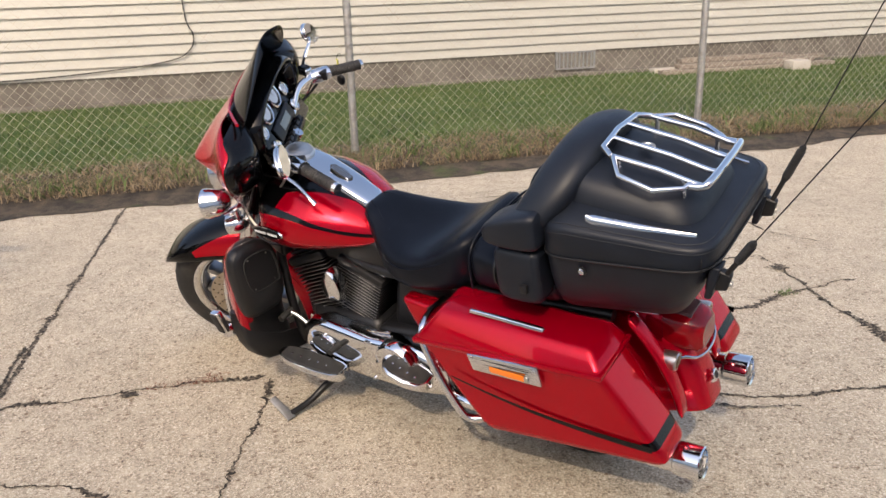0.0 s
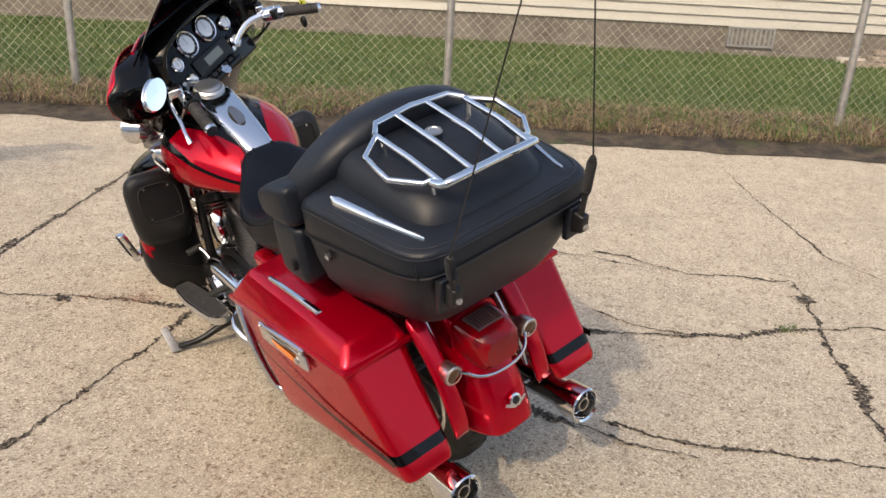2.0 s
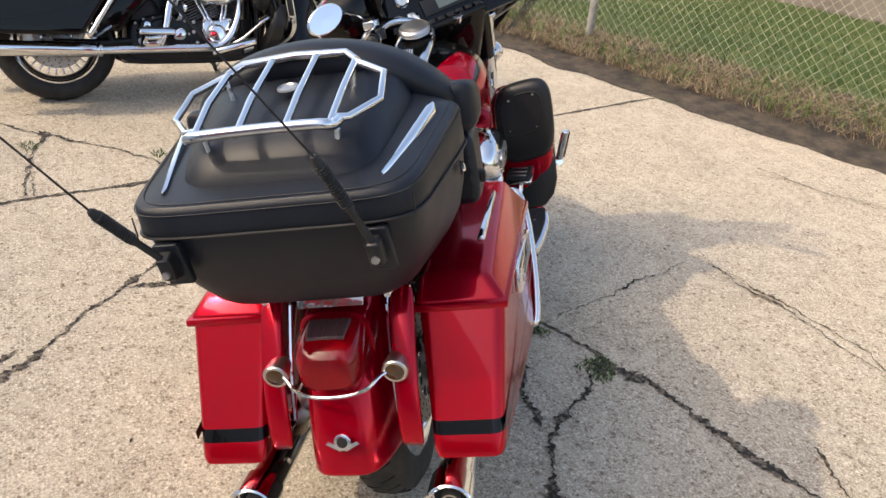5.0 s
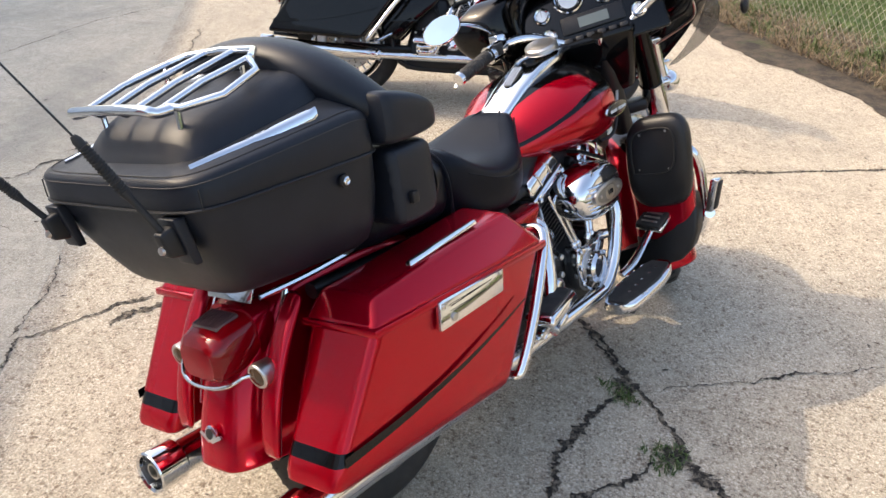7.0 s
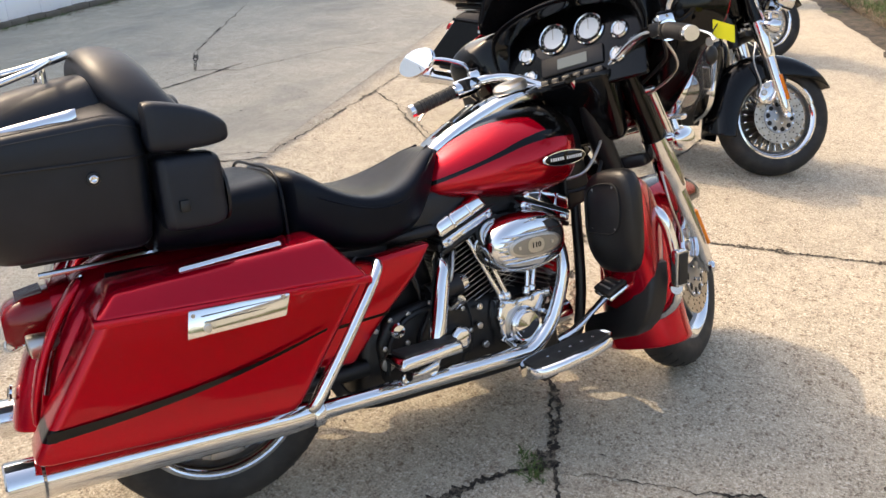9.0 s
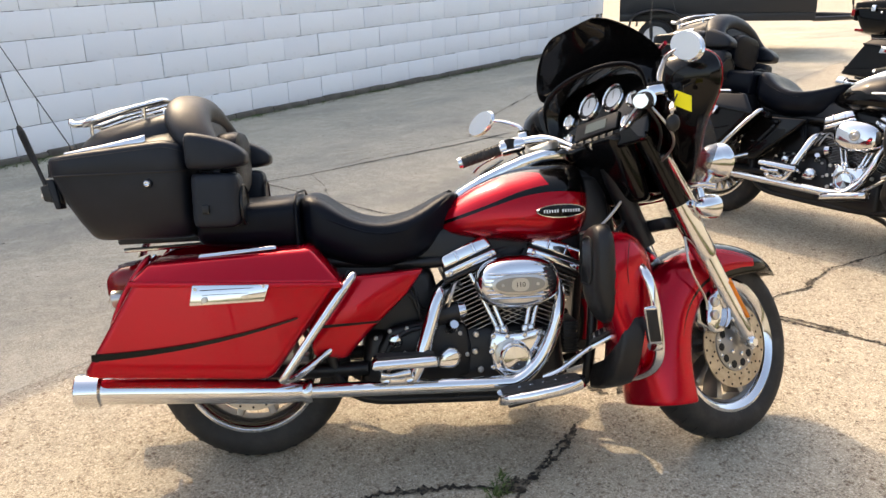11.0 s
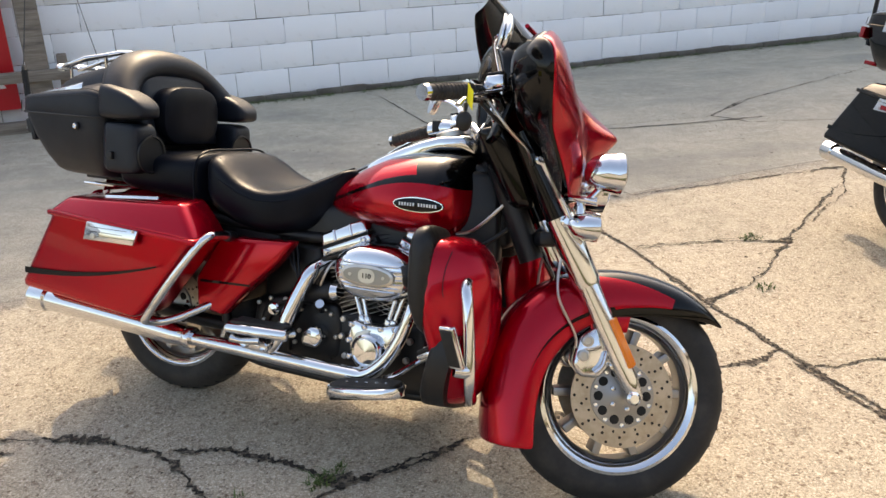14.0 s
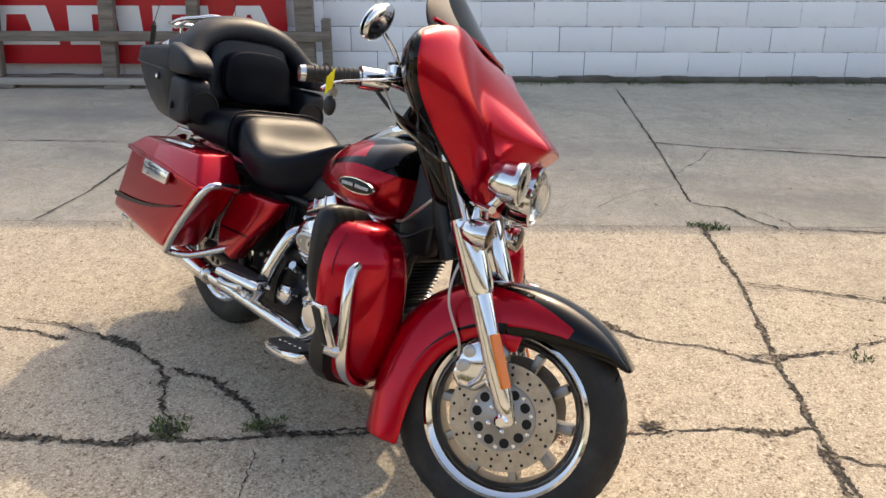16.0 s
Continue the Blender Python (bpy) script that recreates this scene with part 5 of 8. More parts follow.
def handlebar(bike, P):
    bar = part("handlebar", swing(tube([(-0.33, -0.02, 0.71), (-0.335, -0.09, 0.725), (-0.36, -0.2, 0.785), (-0.415, -0.28, 0.795), (-0.5, -0.345, 0.778), (-0.575, -0.4, 0.762)], 0.0145, 14)), CHROME, bike, xf=BODY)
    part("handlebar", flip(tube([(-0.33, -0.02, 0.71), (-0.335, -0.09, 0.725), (-0.36, -0.2, 0.785), (-0.415, -0.28, 0.795), (-0.5, -0.345, 0.778), (-0.575, -0.4, 0.762)], 0.0145, 14)), CHROME, bike, xf=BODY)
    for sg, side in SIDES:
        def F(bm):
            return bm if sg > 0 else swing(flip(bm))
        g0, g1 = Vector((-0.478, 0.332, 0.783)), Vector((-0.588, 0.412, 0.758))
        grip = part("grip", F(tube([g0, g0.lerp(g1, 0.05), g0.lerp(g1, 0.93), g1], [0.021, 0.019, 0.019, 0.021], 18, straight=True)), RUBBER, bike, "ribbed black rubber grip", xf=BODY)
        bm = bmesh.new()
        for k in range(9):
            c = g0.lerp(g1, 0.1 + k * 0.09)
            revolve([(-0.002, 0.0193), (0, 0.0212), (0.002, 0.0193)], tuple(c), tuple((g1 - g0).normalized()), 18, bm=bm)
        part("grip_ribs", F(bm), RUBBER, grip, xf=BODY)
        part("grip_end", F(tube([g1 - (g1 - g0).normalized() * 0.002, g1 + (g1 - g0).normalized() * 0.012], [0.021, 0.019], 18, straight=True)), CHROME, grip, xf=BODY)
        hs = part("switch_housing", F(tube([g0 + Vector((0.07, -0.05, 0.006)), g0 + Vector((0.05, -0.037, 0.006)), g0 + Vector((0.005, -0.003, 0.0))], [0.022, 0.029, 0.028], 16, straight=True)), CHROME, bike, xf=BODY)
        part("switch_buttons", F(box(-0.475, -0.43, 0.28, 0.312, 0.775, 0.81, 0.004)), PLASTIC, hs, xf=BODY)
        mc = part("master_cylinder", F(hexa([(-0.40, 0.265, 0.8), (-0.36, 0.3, 0.8), (-0.385, 0.33, 0.8), (-0.425, 0.295, 0.8), (-0.4, 0.268, 0.832), (-0.363, 0.3, 0.832), (-0.387, 0.327, 0.832), (-0.422, 0.295, 0.832)], 0.008, 3)), CHROME, bike, xf=BODY)
        part("reservoir_cap", F(hexa([(-0.398, 0.27, 0.832), (-0.366, 0.299, 0.832), (-0.388, 0.324, 0.832), (-0.42, 0.295, 0.832), (-0.398, 0.274, 0.838), (-0.369, 0.299, 0.838), (-0.389, 0.321, 0.838), (-0.417, 0.295, 0.838)], 0.002)), BLACK, mc, xf=BODY)
        part("lever", F(tube([(-0.37, 0.31, 0.8), (-0.4, 0.345, 0.785), (-0.46, 0.395, 0.765), (-0.5, 0.435, 0.745), (-0.52, 0.45, 0.725)], [0.008, 0.007, 0.006, 0.006, 0.009], 9, flat=0.6)), CHROME, bike, "bright curved hand lever", xf=BODY)
        part("mirror_stem", F(tube([(-0.385, 0.31, 0.832), (-0.385 if sg > 0 else -0.4, 0.33, 0.86), (-0.42, 0.375, 0.89), (-0.45 if sg > 0 else -0.42, 0.41, 0.9)], [0.007, 0.009, 0.007, 0.006], 9, flat=0.6)), CHROME, bike, xf=BODY)
        tilt = Matrix.Translation((-0.46 if sg > 0 else -0.372, sg * 0.445, 0.9)) @ pose(0, 0, 0, sg * -14 if sg > 0 else 34, 12, 8 if sg > 0 else -1)
        mir = part("mirror", ball((0.008, 0, 0), 0.014, 0.065, 0.041, 22), CHROME, bike, "oval bright rear-view mirror", xf=BODY @ tilt)
        part("mirror_glass", revolve([(0.002, 1.0), (0.006, 0.97), (0.007, 0.0)], (0, 0, 0), (-1, 0, 0), 28), MIRROR, mir, xf=BODY @ tilt @ Matrix.Diagonal((1, 0.063, 0.039, 1)))
        # cables and hose from the controls into the fairing
        part("control_cable", F(tube([(-0.42, 0.29, 0.78), (-0.36, 0.3, 0.7), (-0.3, 0.25, 0.66), (-0.26, 0.17, 0.63)], 0.004, 7)), STEEL, bike, xf=BODY)
        part("control_cable", F(tube([(-0.44, 0.3, 0.77), (-0.38, 0.28, 0.72), (-0.31, 0.22, 0.69), (-0.25, 0.15, 0.66)], 0.005, 7)), PLASTIC, bike, xf=BODY)


def tank(bike, P):
    S = [(0.625, 0.03, 0.755, 0.725, 0.74), (0.645, 0.07, 0.78, 0.712, 0.74), (0.7, 0.125, 0.825, 0.7, 0.745), (0.78, 0.175, 0.872, 0.688, 0.76), (0.87, 0.212, 0.908, 0.676, 0.77), (0.97, 0.228, 0.928, 0.668, 0.77), (1.04, 0.222, 0.932, 0.668, 0.775), (1.09, 0.195, 0.925, 0.68, 0.78), (1.12, 0.15, 0.905, 0.705, 0.785), (1.135, 0.09, 0.87, 0.745, 0.79)]
    xs = [s[0] for s in S]
    rings = []
    for x in np.linspace(0.625, 1.135, 90):
        v = [glide(float(x), xs, [s[k] for s in S]) for k in range(1, 5)]
        rings.append(se(x, v[0], v[1], v[2], 2.3, 96, v[3]))

    part("fuel_tank", loft(rings), P["tank_paint"], bike, P["tank"])
    # bright console along the top
    con = [se(x, hw, z, z - 0.05, 4, 20) for x, hw, z in ((0.7, 0.03, 0.835), (0.72, 0.05, 0.856), (0.8, 0.056, 0.9), (0.86, 0.06, 0.927), (0.93, 0.066, 0.955), (1.0, 0.072, 0.975), (1.07, 0.062, 0.981), (1.1, 0.036, 0.967))]
    c = part("tank_console", loft(con), CHROME, bike, "bright chrome console with a slotted insert")
    d = Vector((0.11, 0, 0.062)).normalized()
    up = Vector((-d.z, 0, d.x))
    m = Matrix.Translation((0.84, 0, 0.9205)) @ Matrix(((d.x, 0, up.x, 0), (0, 1, 0, 0), (d.z, 0, up.z, 0), (0, 0, 0, 1)))
    part("console_insert", revolve([(0, 1.0), (0.004, 0.97)], (0, 0, 0), (0, 0, 1), 30), DARK, c, xf=m @ Matrix.Diagonal((0.048, 0.02, 1, 1)))
    for k in range(4):
        y = -0.012 + k * 0.008
        part("insert_bar", box(-0.04, 0.04, y - 0.0014, y + 0.0014, 0.003, 0.007), CHROME, c, xf=m)
    part("ignition_cap", revolve([(-0.01, 0.052), (0.006, 0.052), (0.012, 0.046), (0.011, 0.04), (0.013, 0.036), (0.014, 0.0)], (1.015, 0, 0.98), (-0.3, 0, 1), 36), STEEL, c)
    for sg in (1, -1):
        if not P["number"]:
            part("tank_badge", tube([(0.9, sg * 0.223, 0.79), (0.93, sg * 0.228, 0.793), (1.04, sg * 0.232, 0.797), (1.07, sg * 0.22, 0.797)], [0.004, 0.009, 0.009, 0.004], 10, flat=0.8), CHROME, bike, "slim bright tank bar")
            continue
        m = pose(1.02, sg * 0.234, 0.783, 0, 0, -4 * sg)
        b = part("tank_badge", revolve([(0, 1.0), (sg * 0.005, 0.96), (sg * 0.006, 0.0)], (0, 0, 0), (0, 1, 0), 32), CHROME, bike, "oval bright badge with a dark centre", xf=m @ Matrix.Diagonal((0.078, 1, 0.022, 1)))
        part("badge_field", revolve([(sg * 0.006, 1.0), (sg * 0.0075, 0.9), (sg * 0.0078, 0)], (0, 0, 0), (0, 1, 0), 32), BLACK, b, xf=m @ Matrix.Diagonal((0.073, 1, 0.0185, 1)))
        bm = bmesh.new()
        for k in range(14):
            x = -0.054 + k * 0.0083
            if k != 6:
                box(x - 0.0022, x + 0.0022, sg * 0.0065, sg * 0.0088, -0.0045, 0.0045, bm=bm)
        part("badge_bars", bm, WHITE_PRINT, b, xf=m)


def seat(bike, P):
    def body(S, dish, n=36):
        out = []
        for x, hw, top, bot in S:
            ring = se(x, hw, top, bot, 3.2, n, bot + (top - bot) * 0.62)
            for v in ring:
                if v.z > bot + (top - bot) * 0.7:
                    v.z -= dish(x) * (1 - (v.y / hw) ** 2)
            out.append(ring)
        return out

    rider = body([(0.21, 0.11, 0.85, 0.72), (0.22, 0.15, 0.868, 0.7), (0.25, 0.19, 0.88, 0.67), (0.29, 0.2, 0.868, 0.65), (0.34, 0.206, 0.832, 0.635), (0.4, 0.212, 0.803, 0.625), (0.47, 0.212, 0.79, 0.617), (0.54, 0.196, 0.796, 0.627), (0.6, 0.158, 0.815, 0.643), (0.65, 0.115, 0.84, 0.69), (0.69, 0.085, 0.856, 0.755), (0.722, 0.05, 0.85, 0.8)], lambda x: 0.034 * math.exp(-((x - 0.42) / 0.13) ** 2) + 0.004)
    r = part("rider_seat", loft(rider), LEATHER, bike, "wide dished black vinyl rider seat", sub=2)
    part("seat_seam", tube([(0.3, -0.199, 0.79), (0.42, -0.212, 0.745), (0.52, -0.2, 0.74), (0.6, -0.148, 0.77), (0.69, -0.085, 0.835)], 0.0025, 6), LEATHER, r)
    part("seat_seam", tube([(0.3, 0.199, 0.79), (0.42, 0.212, 0.745), (0.52, 0.2, 0.74), (0.6, 0.148, 0.77), (0.69, 0.085, 0.835)], 0.0025, 6), LEATHER, r)
    prof = [(0.27, 0.194, 0.874, 0.66), (0.34, 0.206, 0.832, 0.635), (0.4, 0.212, 0.803, 0.625), (0.47, 0.212, 0.79, 0.617), (0.54, 0.196, 0.796, 0.627), (0.6, 0.15, 0.815, 0.675), (0.66, 0.1, 0.842, 0.76), (0.7, 0.08, 0.858, 0.8)]
    for sg in (1, -1):
        pts = []
        for k, (x, hw, top, bot) in enumerate(prof):
            f = (0.78, 0.74, 0.7, 0.68, 0.66, 0.62, 0.55, 0.4)[k]
            mid = bot + (top - bot) * 0.62
            pts.append((x, sg * hw * f, mid + (top - mid) * (1 - f ** 3.2) ** (1 / 3.2) - (0.034 * math.exp(-((x - 0.42) / 0.13) ** 2) + 0.004) * (1 - f * f) - 0.002))
        part("panel_seam", tube(pts, 0.003, 6), LEATHER, r)
    pas = body([(-0.1, 0.2, 0.84, 0.725), (-0.08, 0.232, 0.858, 0.715), (0.0, 0.235, 0.864, 0.71), (0.1, 0.226, 0.866, 0.702), (0.17, 0.212, 0.87, 0.69), (0.207, 0.204, 0.872, 0.682), (0.222, 0.18, 0.855, 0.69)], lambda x: 0.006)
    p = part("passenger_seat", loft(pas), LEATHER, bike, "flat black vinyl passenger seat", sub=2)
    part("seat_strap", tube([(0.212, -0.204, 0.72), (0.21, -0.202, 0.82), (0.208, -0.15, 0.868), (0.208, 0, 0.873), (0.208, 0.15, 0.868), (0.21, 0.202, 0.82), (0.212, 0.204, 0.72)], 0.004, 8, flat=1.0), LEATHER, p)


def tour_box(bike, P):
    SL = 0.16
    base = [plan(0.757, -0.4, -0.1, 0.16, 0.22, 7, 48), plan(0.762, -0.41, -0.095, 0.175, 0.235, 7, 48), plan(0.775, -0.42, -0.088, 0.195, 0.255, 7, 48), plan(0.82, -0.445, -0.082, 0.222, 0.282, 7, 48), plan(0.88, -0.476, -0.079, 0.243, 0.298, 7, 48), plan(0.95, -0.503, -0.076, 0.256, 0.306, 7, 48), plan(0.958, -0.504, -0.076, 0.256, 0.306, 7, 48)]
    tb = part("luggage_box", loft(base), P["box"], bike, P["box_look"], angle=50)

    def dropped(ring):
        """The shoulder of the lid rolls down towards its front end."""
        for v in ring:
            v.z -= 0.034 * max(0.0, (v.x + 0.17) / 0.095) ** 2
        return ring

    lid = [plan(0.955, -0.511, -0.075, 0.26, 0.31, 7, 64), plan(0.957, -0.512, -0.075, 0.261, 0.311, 7, 64), dropped(plan(1.036, -0.512, -0.076, 0.26, 0.309, 7, 64, 0.08)), dropped(plan(1.044, -0.51, -0.077, 0.258, 0.307, 7, 64, 0.085)), dropped(plan(1.051, -0.505, -0.08, 0.252, 0.301, 7, 64, 0.09)), plan(1.08, -0.462, -0.1, 0.193, 0.226, 5.5, 64, 0.165)]
    ld = part("lid", loft(lid), P["box"], tb, P["lid_look"], angle=34)
    for z, x0, x1, w0, w1, sl in ((1.035, -0.513, -0.075, 0.2615, 0.3105, 0.08), (1.0555, -0.498, -0.083, 0.244, 0.293, 0.097)):
        pts = dropped(plan(z, x0, x1, w0, w1, 7, 96, sl))
        part("stitching", tube(pts + [pts[0]], 0.0009, 5, straight=True), THREAD, ld)
    for sg in (1, -1):
        part("corner_seam", tube([(-0.489, sg * 0.2555, 0.958), (-0.489, sg * 0.2555, 0.995)], 0.0016, 5, straight=True), PLASTIC, ld)
    dome = [plan(1.05, -0.462, -0.1, 0.193, 0.226, 5.5, slope=SL + 0.04), plan(1.068, -0.46, -0.1, 0.192, 0.225, 5.5, slope=SL + 0.04), plan(1.102, -0.45, -0.1, 0.182, 0.218, 5.2, slope=SL + 0.05), plan(1.128, -0.43, -0.105, 0.162, 0.203, 5, slope=SL + 0.04), plan(1.14, -0.398, -0.11, 0.137, 0.18, 4.6, slope=SL + 0.02), plan(1.146, -0.35, -0.13, 0.09, 0.12, 4, slope=SL)]
    part("lid_dome", loft(dome), VINYL, tb, "raised padded centre of the lid", angle=60, sub=1)
    for z, x0, w0, w1, sl in ((0.958, -0.514, 0.262, 0.312, 0), (1.073, -0.462, 0.194, 0.227, SL + 0.04)):
        pts = plan(z, x0, -0.074, w0, w1, 7, slope=sl, n=64)
        part("welt", tube(pts + [pts[0]], 0.003, 6, straight=True), PLASTIC, tb)
    for sg in (1, -1):
        strip = [(-0.205, 0.256, 0.262, 1.0635, 1.061), (-0.222, 0.248, 0.265, 1.0625, 1.0555), (-0.33, 0.225, 0.241, 1.0435, 1.0395), (-0.44, 0.2, 0.212, 1.0255, 1.0235), (-0.46, 0.2, 0.205, 1.0225, 1.0215)]
        rows = [[Vector((x, sg * y0, z0 - 0.01)), Vector((x, sg * y0, z0 + 0.002)), Vector((x, sg * (y0 + y1) / 2, (z0 + z1) / 2 + 0.005)), Vector((x, sg * y1, z1 + 0.001)), Vector((x, sg * y1, z1 - 0.012))] for x, y0, y1, z0, z1 in strip]
        part("trim_strip", loft(rows), CHROME, tb, "tapered bright trim strip", angle=50)
    for sg in (1, -1):
        lk = part("box_lock", revolve([(0, 0.014), (sg * 0.004, 0.013), (sg * 0.005, 0.009)], (-0.2, sg * 0.293, 0.925), (0, 1, 0), 20), PLASTIC, tb)
        part("lock_barrel", revolve([(0, 0.0085), (sg * 0.006, 0.0085), (sg * 0.0075, 0.006), (sg * 0.006, 0.003), (sg * 0.006, 0)], (-0.2, sg * 0.2945, 0.925), (0, 1, 0), 16), CHROME, lk)
        # arm rest above, speaker pod below
        arm = [(-0.092, 0.25, 0.04, 1.05, 0.985), (-0.085, 0.26, 0.054, 1.066, 0.962), (-0.07, 0.264, 0.058, 1.068, 0.957), (-0.01, 0.265, 0.058, 1.056, 0.956), (0.04, 0.264, 0.056, 1.038, 0.958), (0.07, 0.262, 0.051, 1.018, 0.963), (0.082, 0.26, 0.042, 1.004, 0.969), (0.087, 0.258, 0.026, 0.995, 0.978)]
        part("arm_rest", loft([se(x, hw, t, b_, 5, 28, yc=sg * yc) for x, yc, hw, t, b_ in arm]), VINYL, tb, "padded black arm rest", sub=1)
        pod = [(-0.078, 0.25, 0.05, 0.945, 0.795), (-0.07, 0.254, 0.053, 0.951, 0.786), (0.01, 0.254, 0.053, 0.951, 0.783), (0.045, 0.253, 0.052, 0.949, 0.787), (0.059, 0.251, 0.044, 0.937, 0.8), (0.063, 0.247, 0.03, 0.92, 0.815)]
        pd = part("speaker_pod", loft([se(x, hw, t, b_, 6, 28, yc=sg * yc) for x, yc, hw, t, b_ in pod]), VINYL, tb, sub=1)
        part("pod_switch", box(-0.045, -0.025, min(sg * 0.3, sg * 0.318), max(sg * 0.3, sg * 0.318), 0.83, 0.855, 0.003), PLASTIC, pd)
        part("speaker_ring", revolve([(0.0, 0.062), (0.006, 0.062), (0.007, 0.056), (0.002, 0.054)], (0.062, sg * 0.235, 0.85), (1, 0, 0), 28), PLASTIC, pd)
    # back rest: an arch of padding round an oval cushion
    course = smooth_path([(0.0, -0.262, 0.985), (-0.045, -0.252, 1.022), (-0.08, -0.218, 1.07), (-0.1, -0.165, 1.112), (-0.108, -0.09, 1.138), (-0.11, 0, 1.146), (-0.108, 0.09, 1.138), (-0.1, 0.165, 1.112), (-0.08, 0.218, 1.07), (-0.045, 0.252, 1.022), (0.0, 0.262, 0.985)], 4)
    arch = []
    for k, c in enumerate(course):
        d = course[min(k + 1, len(course) - 1)] - course[max(k - 1, 0)]
        nv = Vector((0, d.z, -d.y)).normalized() * (-1 if d.y > 0 else 1)
        nv = nv if nv.z > -0.2 else -nv
        fat = 0.043 + 0.007 * (1 - abs(c.y) / 0.262)
        arch.append([c + nv * fat * math.cos(t) + Vector((1, 0, -0.12)) * 0.07 * math.copysign(abs(math.sin(t)) ** 0.8, math.sin(t)) for t in np.linspace(0, 2 * math.pi, 21)[:-1]])
    part("backrest", loft(arch), VINYL, tb, "arched padded black backrest", sub=1)
    part("backrest_core", hexa([(-0.1, -0.2, 0.87), (0.0, -0.2, 0.87), (0.0, 0.2, 0.87), (-0.1, 0.2, 0.87), (-0.12, -0.16, 1.12), (-0.05, -0.16, 1.12), (-0.05, 0.16, 1.12), (-0.12, 0.16, 1.12)], 0.03), VINYL, tb)
    part("backrest_cushion", loft([[Vector((x, 0.142 * s * math.copysign(abs(math.cos(t)) ** 0.6, math.cos(t)), 0.975 + 0.1 * s * math.copysign(abs(math.sin(t)) ** 0.7, math.sin(t)))) for t in np.linspace(0, 2 * math.pi, 37)[:-1]] for x, s in ((-0.03, 0.95), (0.015, 1.0), (0.03, 0.96), (0.036, 0.85), (0.038, 0.4))]), LEATHER, tb, "oval back cushion")
    # luggage rack
    rack = part("luggage_rack", tube([(-0.42, -0.135, 1.113), (-0.448, -0.13, 1.113), (-0.462, -0.11, 1.121), (-0.466, 0, 1.124), (-0.462, 0.11, 1.121), (-0.448, 0.13, 1.113), (-0.42, 0.135, 1.113)], 0.0098, 12, 6), CHROME, tb, "bright tubular luggage rack")
    for y in (-0.128, -0.045, 0.045, 0.128):
        part("rack_rail", tube([(-0.464, y * 0.95, 1.122), (-0.45, y * 0.96, 1.113), (-0.43, y * 0.97, 1.116), (-0.34, y, 1.144), (-0.188 if abs(y) < 0.1 else -0.222, y, 1.177 if abs(y) < 0.1 else 1.166)], 0.0072, 10, straight=True), CHROME, rack)
    part("rack_front", tube([(-0.222, -0.13, 1.166), (-0.19, -0.105, 1.176), (-0.182, 0, 1.18), (-0.19, 0.105, 1.176), (-0.222, 0.13, 1.166)], 0.0085, 10, straight=True), CHROME, rack)
    for sg in (1, -1):
        part("rack_loop", tube([(-0.225, sg * 0.128, 1.166), (-0.265, sg * 0.19, 1.148), (-0.35, sg * 0.195, 1.122), (-0.41, sg * 0.15, 1.113), (-0.42, sg * 0.126, 1.118)], 0.0072, 10, straight=True), CHROME, rack)
        for x, z in ((-0.4, 1.12), (-0.24, 1.16)):
            part("rack_foot", tube([(x, sg * 0.125, z), (x, sg * 0.12, z - 0.05)], 0.006, 8, straight=True), CHROME, rack)
    part("rack_badge", revolve([(0, 0.021), (0.004, 0.02), (0.005, 0.014), (0.003, 0.012), (0.003, 0)], (-0.262, 0.0, 1.138), (-0.12, 0, 1), 24), STEEL, tb)
    # whip aerials
    for sg, y in SIDES:
        b0 = Vector((-0.524, -0.185, 0.92)) if sg < 0 else Vector((-0.524, 0.195, 0.918))
        tip = Vector((-0.609, -0.144, 1.115)) if sg < 0 else Vector((-0.605, 0.25, 1.06))
        far = tip + (Vector((-0.36, 0.34, 0.87)) if sg < 0 else Vector((-0.53, 0.125, 0.84))) * 0.95
        mnt = part("aerial_mount", hexa([(-0.533, b0.y - 0.013, 0.885), (-0.478, b0.y - 0.013, 0.875), (-0.478, b0.y + 0.013, 0.875), (-0.533, b0.y + 0.013, 0.885), (-0.543, b0.y - 0.013, 0.93), (-0.488, b0.y - 0.013, 0.945), (-0.488, b0.y + 0.013, 0.945), (-0.543, b0.y + 0.013, 0.93)], 0.006), PLASTIC, tb)
        part("mount_pad", hexa([(-0.497, b0.y - 0.024, 0.86), (-0.48, b0.y - 0.024, 0.86), (-0.48, b0.y + 0.024, 0.86), (-0.497, b0.y + 0.024, 0.86), (-0.52, b0.y - 0.024, 0.95), (-0.495, b0.y - 0.024, 0.95), (-0.495, b0.y + 0.024, 0.95), (-0.52, b0.y + 0.024, 0.95)], 0.004), VINYL, mnt)
        part("mount_bolt", revolve([(0, 0.008), (0.006, 0.007), (0.007, 0)], (-0.536, b0.y, 0.9), (-1, 0, 0.1), 10), STEEL, mnt)
        d = (tip - b0).normalized()
        sp = part("aerial_spring", tube([b0, b0.lerp(tip, 0.4), b0.lerp(tip, 0.45), b0.lerp(tip, 0.96), tip], [0.0065, 0.0065, 0.0095, 0.0085, 0.005], 12, straight=True), RUBBER, mnt)
        e = d.cross(Vector((0, 1, 0))).normalized()
        g = d.cross(e)
        turn = [b0.lerp(tip, 0.47 + 0.45 * k / 128) + (e * math.cos(k * math.pi / 4) + g * math.sin(k * math.pi / 4)) * 0.01 for k in range(129)]
        coil = tube(turn, 0.0016, 5, straight=True)
        part("spring_coil", coil, RUBBER, sp)
        part("aerial_whip", tube([tip, tip.lerp(far, 0.5), far], [0.002, 0.0014, 0.0008], 6), PLASTIC, mnt)
